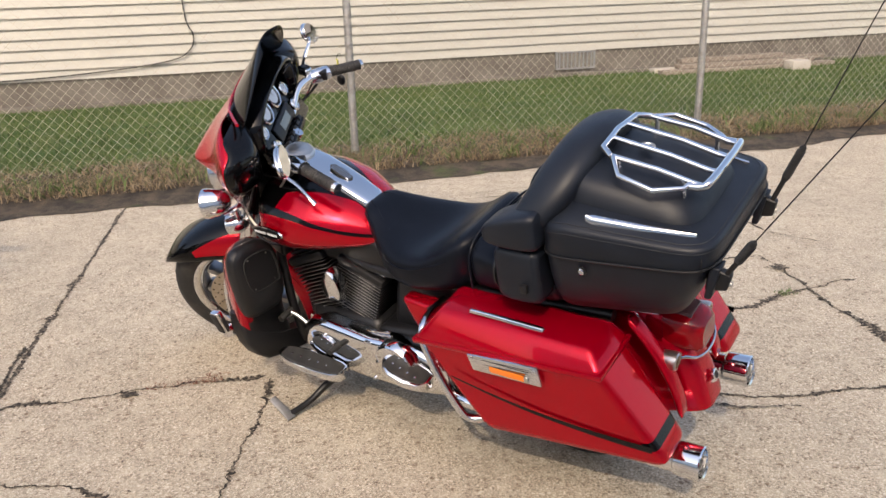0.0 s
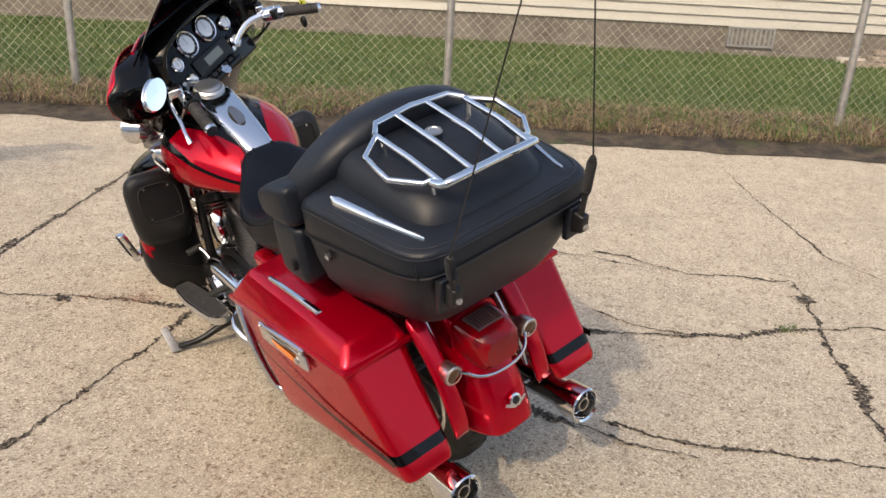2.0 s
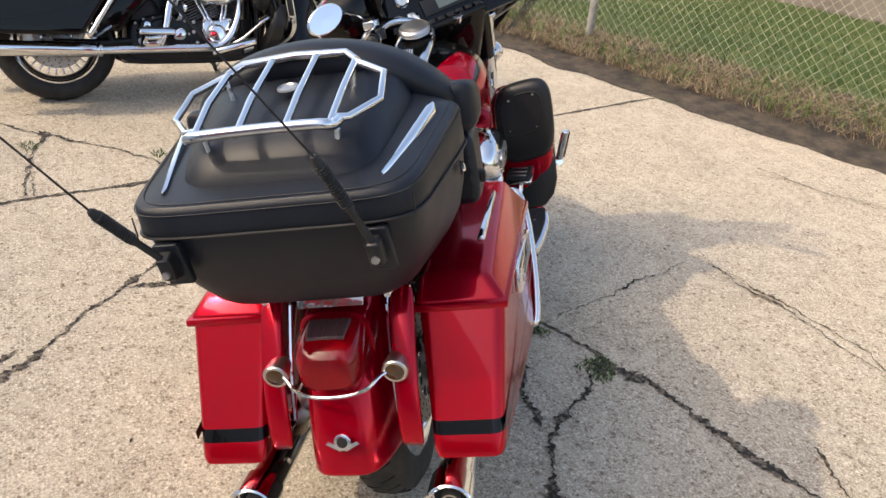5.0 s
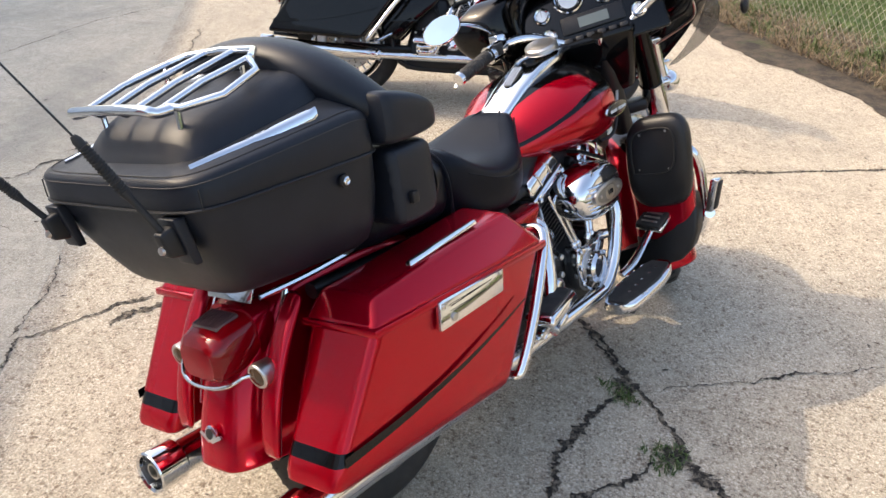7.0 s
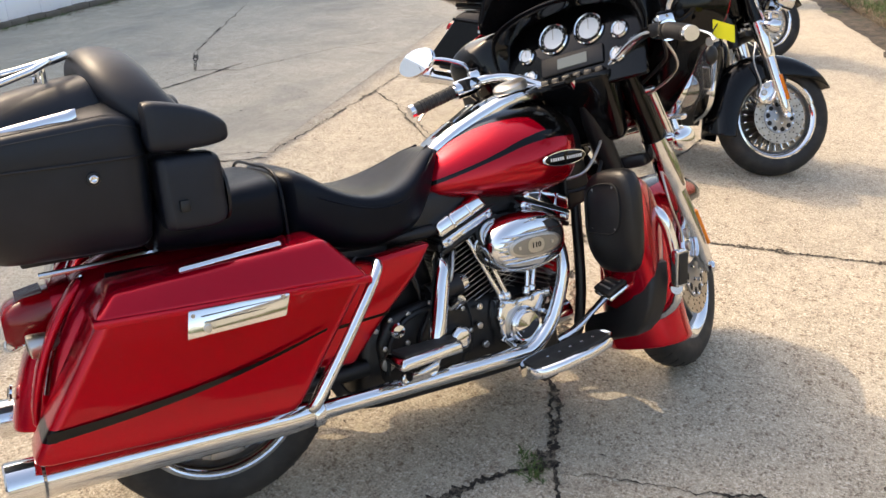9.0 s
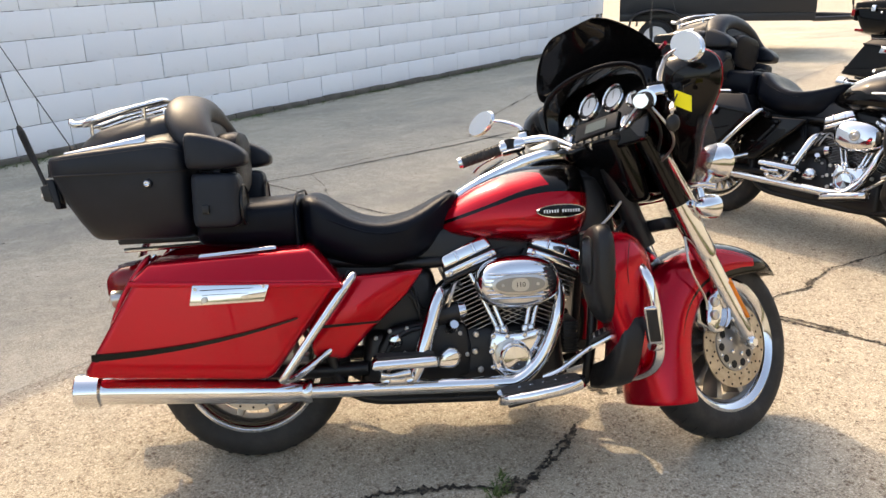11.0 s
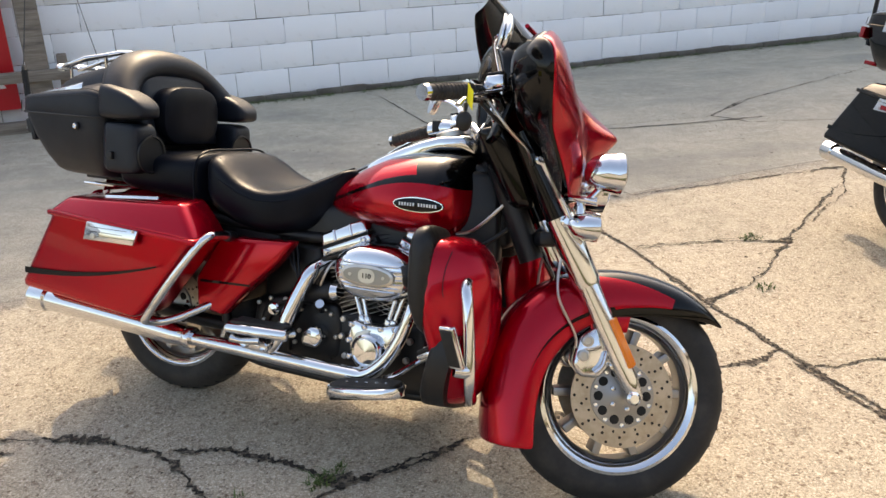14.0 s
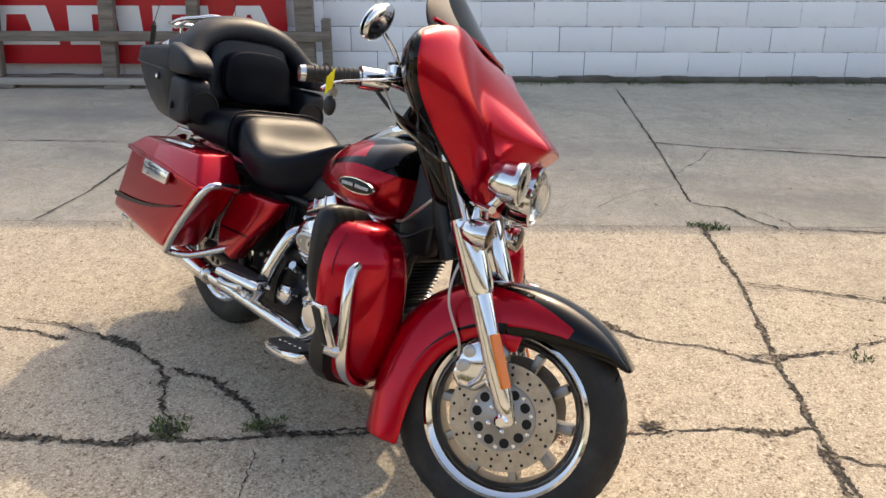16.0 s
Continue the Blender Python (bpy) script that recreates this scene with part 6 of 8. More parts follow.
    if P["box_lamps"]:
        for sg in (1, -1):
            part("box_lamp", hexa([(-0.49, sg * 0.2, 0.89), (-0.515, sg * 0.2, 0.89), (-0.495, sg * 0.266, 0.89), (-0.46, sg * 0.27, 0.89), (-0.495, sg * 0.2, 0.945), (-0.522, sg * 0.2, 0.945), (-0.5, sg * 0.268, 0.945), (-0.46, sg * 0.274, 0.945)], 0.004), RED_LENS, tb, "wrap-round red lamp")
        part("box_reflector", box(-0.47, -0.39, -0.2, 0.2, 0.768, 0.79, 0.004), RED_LENS, tb, "long red reflector strip")
        for sg in (1, -1):
            part("box_latch", box(-0.3, -0.26, min(sg * 0.29, sg * 0.305), max(sg * 0.29, sg * 0.305), 0.93, 0.985, 0.003), CHROME, tb)
    # carrier under the box
    part("box_carrier", box(-0.36, 0.02, -0.1, 0.1, 0.735, 0.757, 0.006), PLASTIC, bike)
    for sg in (1, -1):
        part("carrier_rail", tube([(-0.33, sg * 0.13, 0.72), (-0.2, sg * 0.15, 0.725), (0.05, sg * 0.155, 0.735)], 0.007, 8), CHROME, bike)


def saddlebags(bike, P):
    def out(x):
        return 0.364 + 0.05 * x

    for sg, side in SIDES:
        def F(bm):
            return bm if sg > 0 else flip(bm)
        low = [(-0.426, 0.185, 0.372), (-0.426, out(-0.418) - 0.012, 0.372), (0.13, out(0.13), 0.343), (0.13, 0.215, 0.343)]
        top = [(-0.25, 0.165, 0.645), (-0.25, out(-0.25), 0.645), (0.335, out(0.335) - 0.02, 0.612), (0.335, 0.2, 0.612)]
        levels = [0.0, 0.004, 0.02, 0.07, 0.1701, 0.1702, 0.2606, 0.2607, 0.4, 0.6, 0.8, 1.0]
        rings = []
        for t in levels:
            inset = 0.022 * (1 - math.sqrt(max(0.0, 1 - (1 - min(1.0, t / 0.07)) ** 2)))
            q = [Vector(a).lerp(Vector(b), t) for a, b in zip(low, top)]
            mid = (q[0] + q[1] + q[2] + q[3]) / 4
            ring = []
            for k in range(4):
                p, e0, e1 = q[k], (q[k - 1] - q[k]).normalized(), (q[(k + 1) % 4] - q[k]).normalized()
                p = p + (mid - p).normalized() * inset
                r = 0.028
                for f in np.linspace(0, 1, 7):
                    ring.append(p + e0 * r * (1 - f) ** 2 + e1 * r * f ** 2)
            rings.append(ring)
        body = part("saddlebag", F(loft(rings, mat=lambda i, j, c: 1 if i == 5 and c.x < -0.345 else 0)), [P["second"], P["accent"]], bike, P["bag"])
        lo = [(-0.262, 0.155, 0.645), (-0.262, out(-0.25) + 0.008, 0.645), (0.345, out(0.335) - 0.012, 0.611), (0.345, 0.19, 0.611)]
        up = [(-0.215, 0.175, 0.7), (-0.215, 0.315, 0.695), (0.255, 0.325, 0.716), (0.255, 0.195, 0.722)]
        lid = part("lid", F(hexa(lo + up, 0.016, 4)), P["main"], body, "saddlebag lid")
        part("lid_lip", F(hexa([(x, y, z - 0.012) for x, y, z in lo] + [(x, y, z + 0.006) for x, y, z in lo], 0.005, 2)), P["main"], body)
        # black stripe sweeping along the flank
        bm = bmesh.new()
        prev = None
        for t in np.linspace(0, 1, 25):
            x = -0.385 + 0.6 * t
            z = 0.431 + 0.02 * t + 0.07 * t ** 2.2
            h = 0.008 * (1 - t) + 0.0025
            y = out(x) + 0.0025 - 0.012 * max(0.0, (0.5 - z) / 0.15) * max(0.0, (-x) / 0.42)
            row = [bm.verts.new((x, y, z - h)), bm.verts.new((x, y, z + h))]
            if prev:
                bm.faces.new((prev[0], row[0], row[1], prev[1]))
            prev = row
        part("black_stripe", F(bm), P["accent"], body)
        # lid trim and latch
        a, b = Vector((0.16, 0.305, 0.722)), Vector((-0.07, 0.292, 0.706))
        part("lid_trim", F(hexa([tuple(q) for q in (a + Vector((0, 0.007, -0.004)), a + Vector((0, -0.007, -0.004)), b + Vector((0, -0.01, -0.004)), b + Vector((0, 0.01, -0.004)), a + Vector((-0.004, 0.004, 0.006)), a + Vector((-0.004, -0.004, 0.006)), b + Vector((0.004, -0.006, 0.006)), b + Vector((0.004, 0.006, 0.006)))], 0.002)), CHROME, body, "slim bright trim strip")
        lt = F(hexa([(-0.09, out(-0.09) - 0.004, 0.57), (-0.09, out(-0.09) + 0.014, 0.572), (0.125, out(0.125) + 0.014, 0.576), (0.125, out(0.125) - 0.004, 0.574), (-0.078, out(-0.09) - 0.002, 0.632), (-0.078, out(-0.09) + 0.01, 0.632), (0.142, out(0.125) + 0.01, 0.624), (0.142, out(0.125) - 0.002, 0.624)], 0.004, 2))
        latch = part("latch", lt, CHROME, body, "long bright latch plate with a lock")
        part("latch_line", F(box(-0.055, 0.1, out(0) + 0.0128, out(0) + 0.0148, 0.616, 0.6175)), DARK, latch)
        part("latch_line", F(box(-0.05, 0.105, out(0) + 0.0138, out(0) + 0.0154, 0.602, 0.6032)), DARK, latch)
        for x in (-0.07, 0.125):
            part("latch_screw", F(revolve([(0, 0.005), (0.003, 0.004), (0.003, 0)], (x, out(x) + 0.011, 0.62), (0, 1, 0), 10)), STEEL, latch)
        part("latch_lock", F(revolve([(0, 0.009), (0.004, 0.009), (0.005, 0.006), (0.004, 0.0)], (-0.045, out(-0.045) + 0.013, 0.588), (0, 1, 0), 14)), STEEL, latch)
        if sg > 0 or P["box_lamps"]:
            part("latch_reflector", F(box(-0.04, 0.07, out(0) + 0.014, out(0) + 0.0165, 0.581, 0.602, 0.001)), RED_LENS if P["box_lamps"] else AMBER, latch)
        # guard rail in front of the bag
        if sg < 0:
            rail = [(0.36, 0.2, 0.612), (0.376, 0.29, 0.628), (0.366, 0.345, 0.616), (0.27, 0.37, 0.49), (0.178, 0.372, 0.364), (0.162, 0.355, 0.338), (0.2, 0.29, 0.335), (0.3, 0.19, 0.39)]
        else:
            rail = [(0.36, 0.17, 0.622), (0.346, 0.25, 0.636), (0.33, 0.318, 0.638), (0.316, 0.352, 0.6), (0.265, 0.366, 0.48), (0.22, 0.36, 0.375), (0.2, 0.35, 0.343), (0.17, 0.335, 0.335), (0.12, 0.3, 0.342)]
        part("bag_guard", F(tube(rail, 0.013, 12)), CHROME, bike, "bent tubular guard in front of the saddlebag")
        part("guard_clamp", F(tube([(0.36, 0.19, 0.612), (0.366, 0.235, 0.618)], 0.017, 12, straight=True)), PLASTIC, bike)
        # side cover ahead of the bag
        sc = plate([(0.32, 0.61), (0.592 if sg < 0 else 0.5, 0.622), (0.535 if sg < 0 else 0.47, 0.545), (0.417, 0.438), (0.335, 0.352), (0.235, 0.368), (0.228, 0.467)], 0.15, 0.212, 0.014, 3)
        part("side_cover", F(sc), P["second"], bike)
        part("cover_stripe", F(hexa([(0.25, 0.2122, 0.455), (0.44, 0.2122, 0.463), (0.44, 0.2142, 0.463), (0.25, 0.2142, 0.455), (0.25, 0.2122, 0.464), (0.445, 0.2122, 0.469), (0.445, 0.2142, 0.469), (0.25, 0.2142, 0.464)])), P["accent"], bike)
        # filler strip between bag and fender
        fs = [[Vector((x, y, z)) for y, z in ((0.118, z0), (0.13, z0 + 0.008), (0.155, z0 + 0.006), (0.168, z0 - 0.004))] for x, z0 in ((-0.25, 0.70), (-0.3, 0.64), (-0.35, 0.56), (-0.385, 0.47), (-0.4, 0.39))]
        part("filler_strip", F(loft(fs, closed=False, cap=False)), P["main"], bike, solid=0.02, sub=1)
    for sg in (1, -1):
        part("fender_strut", tube([(-0.245, sg * 0.107, 0.7), (-0.325, sg * 0.112, 0.56), (-0.365, sg * 0.116, 0.45)], 0.006, 8), CHROME, bike)


def rear_end(bike, P):
    path = smooth_path([(0.3, 0, 0.6), (0.18, 0, 0.685), (0.0, 0, 0.72), (-0.18, 0, 0.715), (-0.29, 0, 0.655), (-0.37, 0, 0.555), (-0.42, 0, 0.45), (-0.445, 0, 0.36)], 5)
    rings = []
    for p in path:
        inw = (Vector((0.0, 0, 0.32)) - p).normalized()
        rings.append([p + inw * (0.15 * abs(u) ** 4 + 0.012 * u * u) + Vector((0, 0.102 * math.copysign(abs(u) ** 0.75, u), 0)) for u in np.linspace(-1, 1, 17)])
    part("rear_fender", loft(rings, closed=False, cap=False), P["main"], bike, P["rear"], solid=0.004, sub=1)
    q = pose(-0.422, -0.006, 0.438, 0, -75, 0)
    b = part("fender_badge", revolve([(0, 0.018), (0.005, 0.018), (0.007, 0.014)], (0, 0, 0), (0, 0, 1), 22), CHROME, bike, "small round winged emblem", xf=Matrix.Translation((0, 0, 0.0)) @ q @ Matrix.Translation((0, 0, 0.012)))
    part("badge_centre", revolve([(0.0065, 0.012), (0.008, 0.011), (0.008, 0)], n=20), DARK, b, xf=q @ Matrix.Translation((0, 0, 0.012)) @ pose(0, 0, 0, 90, 0, 0))
    part("badge_wings", hexa([(-0.02, -0.006, 0), (-0.004, -0.036, 0), (0.002, -0.03, 0), (-0.012, 0, 0), (-0.02, -0.006, 0.005), (-0.004, -0.036, 0.005), (0.002, -0.03, 0.005), (-0.012, 0, 0.005)]), CHROME, b, xf=q @ Matrix.Translation((0, 0, 0.012)))
    part("badge_wings", hexa([(-0.02, 0.006, 0), (-0.004, 0.036, 0), (0.002, 0.03, 0), (-0.012, 0, 0), (-0.02, 0.006, 0.005), (-0.004, 0.036, 0.005), (0.002, 0.03, 0.005), (-0.012, 0, 0.005)]), CHROME, b, xf=q @ Matrix.Translation((0, 0, 0.012)))
    tl = part("tail_lamp", loft([se(x, w, t, bt, 3.5, 24) for x, w, t, bt in ((-0.29, 0.072, 0.674, 0.56), (-0.37, 0.07, 0.664, 0.546), (-0.408, 0.063, 0.648, 0.549), (-0.421, 0.05, 0.632, 0.562))]), RED_LENS, bike, "square red tail lamp with a clear top window")
    part("tail_lamp_window", hexa([(-0.385, -0.04, 0.65), (-0.328, -0.045, 0.662), (-0.328, 0.045, 0.662), (-0.385, 0.04, 0.65), (-0.385, -0.04, 0.663), (-0.328, -0.045, 0.673), (-0.328, 0.045, 0.673), (-0.385, 0.04, 0.663)], 0.003), LENS_WINDOW, tl, "grey ribbed lamp window")
    for k in range(9):
        y = -0.036 + k * 0.009
        part("lens_rib", hexa([(-0.385, y - 0.0016, 0.661), (-0.33, y - 0.0016, 0.671), (-0.33, y + 0.0016, 0.671), (-0.385, y + 0.0016, 0.661), (-0.385, y - 0.001, 0.6648), (-0.33, y - 0.001, 0.6748), (-0.33, y + 0.001, 0.6748), (-0.385, y + 0.001, 0.6648)]), LENS_WINDOW, tl)
    part("tail_lamp_bezel", loft([se(x, w, t, bt, 3.5, 24) for x, w, t, bt in ((-0.27, 0.08, 0.686, 0.55), (-0.315, 0.078, 0.68, 0.547))]), P["main"], tl)
    part("signal_bar", tube([(-0.37, -0.12, 0.57), (-0.39, -0.1, 0.568), (-0.412, -0.074, 0.554), (-0.424, -0.03, 0.546), (-0.424, 0.03, 0.546), (-0.412, 0.074, 0.554), (-0.39, 0.1, 0.568), (-0.37, 0.12, 0.57)], 0.0042, 8), CHROME, bike)
    for sg in (1, -1):
        s = part("turn_signal", revolve([(-0.05, 0.0), (-0.048, 0.01), (-0.03, 0.022), (0.0, 0.027), (0.012, 0.0275), (0.015, 0.025)], (-0.365, sg * 0.128, 0.57), (-1, 0, -0.1), 22), STEEL, bike, "bullet turn signal with a smoked lens")
        part("lens", revolve([(0.013, 0.0235), (0.018, 0.016), (0.02, 0)], (-0.365, sg * 0.128, 0.57), (-1, 0, -0.1), 20), SMOKE_LENS, s)
    part("plate_bracket", hexa([(-0.312, -0.07, 0.69), (-0.307, -0.07, 0.69), (-0.307, 0.07, 0.69), (-0.312, 0.07, 0.69), (-0.292, -0.075, 0.734), (-0.287, -0.075, 0.734), (-0.287, 0.075, 0.734), (-0.292, 0.075, 0.734)], 0.001), CHROME, bike)
    # mufflers and pipes
    for sg in (1, -1):
        y = sg * 0.215
        mf = part("muffler", tube([(-0.43, y, 0.302), (-0.25, y, 0.293), (0.0, y, 0.278), (0.14, y, 0.268), (0.19, y, 0.264), (0.215, y, 0.262)], [0.041, 0.041, 0.041, 0.04, 0.034, 0.026], 28, straight=True), CHROME, bike, "long bright muffler")
        part("muffler_tip", revolve([(-0.075, 0.041), (-0.068, 0.049), (0.0, 0.051), (0.004, 0.048), (0.0, 0.042), (-0.03, 0.039)], (-0.476, y, 0.306), (-1, 0, 0.03), 30), CHROME, mf)
        part("muffler_bore", revolve([(-0.03, 0.037), (-0.028, 0.0)], (-0.476, y, 0.306), (-1, 0, 0.03), 24), DARK, mf)
        part("muffler_core", revolve([(-0.03, 0.02), (-0.006, 0.02), (-0.006, 0.016), (-0.03, 0.016)], (-0.476, y, 0.306), (-1, 0, 0.03), 20), STEEL, mf)
        part("muffler_bracket", box(-0.15, -0.1, sg * 0.14, sg * 0.2, 0.3, 0.36, 0.006), STEEL, mf)
    part("muffler_clamp", revolve([(-0.014, 0.034), (-0.01, 0.037), (0.01, 0.037), (0.014, 0.034)], (0.215, -0.215, 0.262), (1, 0, -0.02), 24), CHROME, bike)
    part("exhaust_pipe", tube([(0.2, -0.215, 0.262), (0.5, -0.215, 0.255), (0.8, -0.218, 0.25), (0.875, -0.22, 0.258), (0.94, -0.22, 0.315), (0.985, -0.216, 0.4), (1.008, -0.208, 0.48), (1.015, -0.165, 0.55), (0.99, -0.1, 0.57)], [0.0235, 0.0235, 0.0235, 0.0225, 0.021, 0.02, 0.019, 0.018, 0.018], 18), CHROME, bike, "bright exhaust pipe with heat shield")
    clamp = part("pipe_clamp", hexa([(0.455, -0.245, 0.27), (0.53, -0.245, 0.27), (0.53, -0.222, 0.27), (0.455, -0.222, 0.27), (0.445, -0.247, 0.295), (0.54, -0.247, 0.295), (0.54, -0.222, 0.295), (0.445, -0.222, 0.295)], 0.006), CHROME, bike, "bolted bright clamp on the exhaust pipe")
    for x in (0.456, 0.529):
        part("clamp_bolt", revolve([(0, 0.016), (-0.012, 0.016), (-0.015, 0.012), (-0.012, 0.008), (-0.012, 0)], (x, -0.243, 0.292), (0, 1, 0), 16), CHROME, clamp)
    part("rear_exhaust_pipe", tube([(0.53, -0.213, 0.262), (0.562, -0.213, 0.32), (0.585, -0.205, 0.39), (0.612, -0.185, 0.47), (0.634, -0.165, 0.527), (0.645, -0.135, 0.55), (0.69, -0.08, 0.57)], [0.018, 0.022, 0.0245, 0.0245, 0.0235, 0.018, 0.018], 18), CHROME, bike, "bright exhaust pipe with heat shield")
    part("exhaust_pipe", tube([(0.2, 0.215, 0.262), (0.35, 0.21, 0.262), (0.5, 0.1, 0.25), (0.52, -0.1, 0.25)], 0.022, 14), CHROME, bike)


def engine(bike, P):
    part("crankcase", hexa([(0.66, -0.13, 0.17), (1.05, -0.13, 0.17), (1.05, 0.14, 0.17), (0.66, 0.14, 0.17), (0.7, -0.13, 0.42), (1.03, -0.13, 0.42), (1.03, 0.14, 0.42), (0.7, 0.14, 0.42)], 0.04, 4), ENAMEL, bike)
    part("gearbox", hexa([(0.36, -0.12, 0.18), (0.7, -0.14, 0.18), (0.7, 0.14, 0.18), (0.36, 0.12, 0.18), (0.4, -0.12, 0.42), (0.72, -0.14, 0.4), (0.72, 0.14, 0.4), (0.4, 0.12, 0.42)], 0.03, 3), ENAMEL, bike)
    # two finned cylinders in a vee
    for base, top in (((0.845, 0.0, 0.37), (0.752, 0.0, 0.598)), ((0.905, 0.0, 0.37), (0.998, 0.0, 0.598))):
        a, b = Vector(base), Vector(top)
        d = (b - a).normalized()
        rot = Vector((0, 0, 1)).rotation_difference(d).to_matrix().to_4x4()
        m = Matrix.Translation(a) @ rot
        L = (b - a).length
        cyl = part("cylinder", tube([a, a + d * L], 0.078, 24, straight=True), ENAMEL, bike, "black finned cylinder")
        for k in range(15):
            z = 0.035 + k * 0.0142
            w = 0.098 if k > 1 else 0.09
            part("fin", box(-w, w, -w * 1.22, w * 1.22, z, z + 0.0045, 0.002, 1), FIN, cyl, xf=m)
            for y in (-w * 1.22 - 0.0012, w * 1.22):
                part("fin_edge", box(-w * 0.97, w * 0.97, y, y + 0.0012, z + 0.0012, z + 0.0032), ALU, cyl, "bright machined fin edge", xf=m)
        head = part("cylinder_head", box(-0.1, 0.1, -0.125, 0.125, L - 0.005, L + 0.03, 0.012), ENAMEL, cyl, xf=m)
        rb = part("rocker_box", box(-0.09, 0.09, -0.146, 0.1, L + 0.014, L + 0.04, 0.008, 3), CHROME, bike, "bright rocker box cover", xf=m)
        part("rocker_top", hexa([(-0.088, -0.144, L + 0.044), (0.088, -0.144, L + 0.044), (0.088, 0.098, L + 0.044), (-0.088, 0.098, L + 0.044), (-0.08, -0.135, L + 0.088), (0.08, -0.135, L + 0.088), (0.08, 0.088, L + 0.088), (-0.08, 0.088, L + 0.088)], 0.012, 3), CHROME, rb, xf=m)
        part("rocker_gasket", box(-0.0875, 0.0875, -0.1425, 0.1, L + 0.039, L + 0.0455), DARK, rb, xf=m)
        for x in (-0.03, 0.03):
            part("cover_rib", hexa([(x - 0.004, -0.147, L + 0.05), (x + 0.004, -0.147, L + 0.05), (x + 0.004, -0.13, L + 0.05), (x - 0.004, -0.13, L + 0.05), (x - 0.004, -0.138, L + 0.086), (x + 0.004, -0.138, L + 0.086), (x + 0.004, -0.12, L + 0.089), (x - 0.004, -0.12, L + 0.089)], 0.002), CHROME, rb, xf=m)
        for x in (-0.07, 0.07):
            part("rocker_bolt", revolve([(0, 0.008), (-0.01, 0.008), (-0.012, 0.005), (-0.009, 0.004), (-0.009, 0)], (x, -0.146, L + 0.027), (0, 1, 0), 12), CHROME, rb, xf=m)
        part("head_rail", box(-0.1, 0.1, -0.14, -0.124, L + 0.0, L + 0.014, 0.005), ENAMEL, cyl, xf=m)
    for x0, x1 in ((0.828, 0.74), (0.846, 0.775), (0.922, 0.98), (0.904, 0.95)):
        t = part("pushrod_tube", tube([(x0, -0.155, 0.385), (x0 * 0.9 + x1 * 0.1, -0.157, 0.41), (x0 * 0.86 + x1 * 0.14, -0.157, 0.418), (x0 * 0.84 + x1 * 0.16, -0.157, 0.42), (x1, -0.135, 0.59)], [0.014, 0.014, 0.012, 0.0078, 0.0078], 14, straight=True), CHROME, bike)
        part("tube_collar", tube([(x0, -0.155, 0.382), (x0, -0.155, 0.396)], 0.019, 14, straight=True), CHROME, t)
    for x in (0.826, 0.92):
        part("tappet_block", hexa([(x - 0.034, -0.18, 0.35), (x + 0.034, -0.18, 0.35), (x + 0.034, -0.13, 0.35), (x - 0.034, -0.13, 0.35), (x - 0.03, -0.176, 0.384), (x + 0.03, -0.176, 0.384), (x + 0.03, -0.13, 0.384), (x - 0.03, -0.13, 0.384)], 0.006), CHROME, bike)
    # cam cover
    cam_cover = part("cam_cover", plate([(0.785, 0.36), (0.8, 0.41), (0.845, 0.4), (0.9, 0.402), (0.945, 0.415), (0.965, 0.38), (0.925, 0.32), (0.91, 0.265), (0.835, 0.25), (0.8, 0.285)], -0.13, -0.19, 0.012, 3), CHROME, bike, "bright cam cover")
    part("timer_cover", revolve([(0, 0.052), (-0.024, 0.051), (-0.029, 0.046), (-0.026, 0.041), (-0.031, 0.037), (-0.034, 0.0)], (0.866, -0.188, 0.326), (0, 1, 0), 36), CHROME, cam_cover)
    part("cover_recess", plate([(0.805, 0.345), (0.82, 0.372), (0.85, 0.384), (0.87, 0.386), (0.825, 0.34), (0.815, 0.3), (0.806, 0.31)], -0.188, -0.192, 0.003), STEEL, cam_cover)
    for x, z in ((0.8, 0.395), (0.845, 0.392), (0.9, 0.394), (0.946, 0.4), (0.797, 0.295), (0.835, 0.26), (0.905, 0.27), (0.94, 0.345), (0.793, 0.345)):
        part("cover_bolt", revolve([(0, 0.0085), (-0.007, 0.0085), (-0.009, 0.006), (-0.006, 0.005), (-0.006, 0)], (x, -0.188, z), (0, 1, 0), 10), CHROME, cam_cover)
    part("gear_cover", plate([(0.62, 0.3), (0.625, 0.345), (0.655, 0.368), (0.69, 0.36), (0.7, 0.325), (0.68, 0.295)], -0.13, -0.195, 0.015, 3), CHROME, bike, "bright gearbox end cover")
    # black gearbox side with its covers, bolts, hoses and wiring
    part("side_case", plate([(0.44, 0.24), (0.43, 0.36), (0.47, 0.43), (0.6, 0.45), (0.72, 0.43), (0.74, 0.36), (0.73, 0.26), (0.6, 0.23)], -0.1, -0.138, 0.02, 3), ENAMEL, bike)
    part("case_rib", tube([(0.45, -0.14, 0.27), (0.47, -0.142, 0.36), (0.53, -0.142, 0.415), (0.63, -0.142, 0.43)], 0.009, 8), ENAMEL, bike)
    part("case_rib", tube([(0.55, -0.14, 0.26), (0.56, -0.143, 0.35), (0.6, -0.142, 0.42)], 0.007, 8), ENAMEL, bike)
    part("filler_plug", revolve([(0, 0.022), (-0.014, 0.022), (-0.02, 0.017), (-0.023, 0)], (0.492, -0.137, 0.388), (0, 1, 0), 18), CHROME, bike)
    part("drain_plug", revolve([(0, 0.02), (-0.01, 0.02), (-0.012, 0.01), (-0.012, 0)], (0.455, -0.135, 0.3), (0, 1, 0), 16), STEEL, bike)
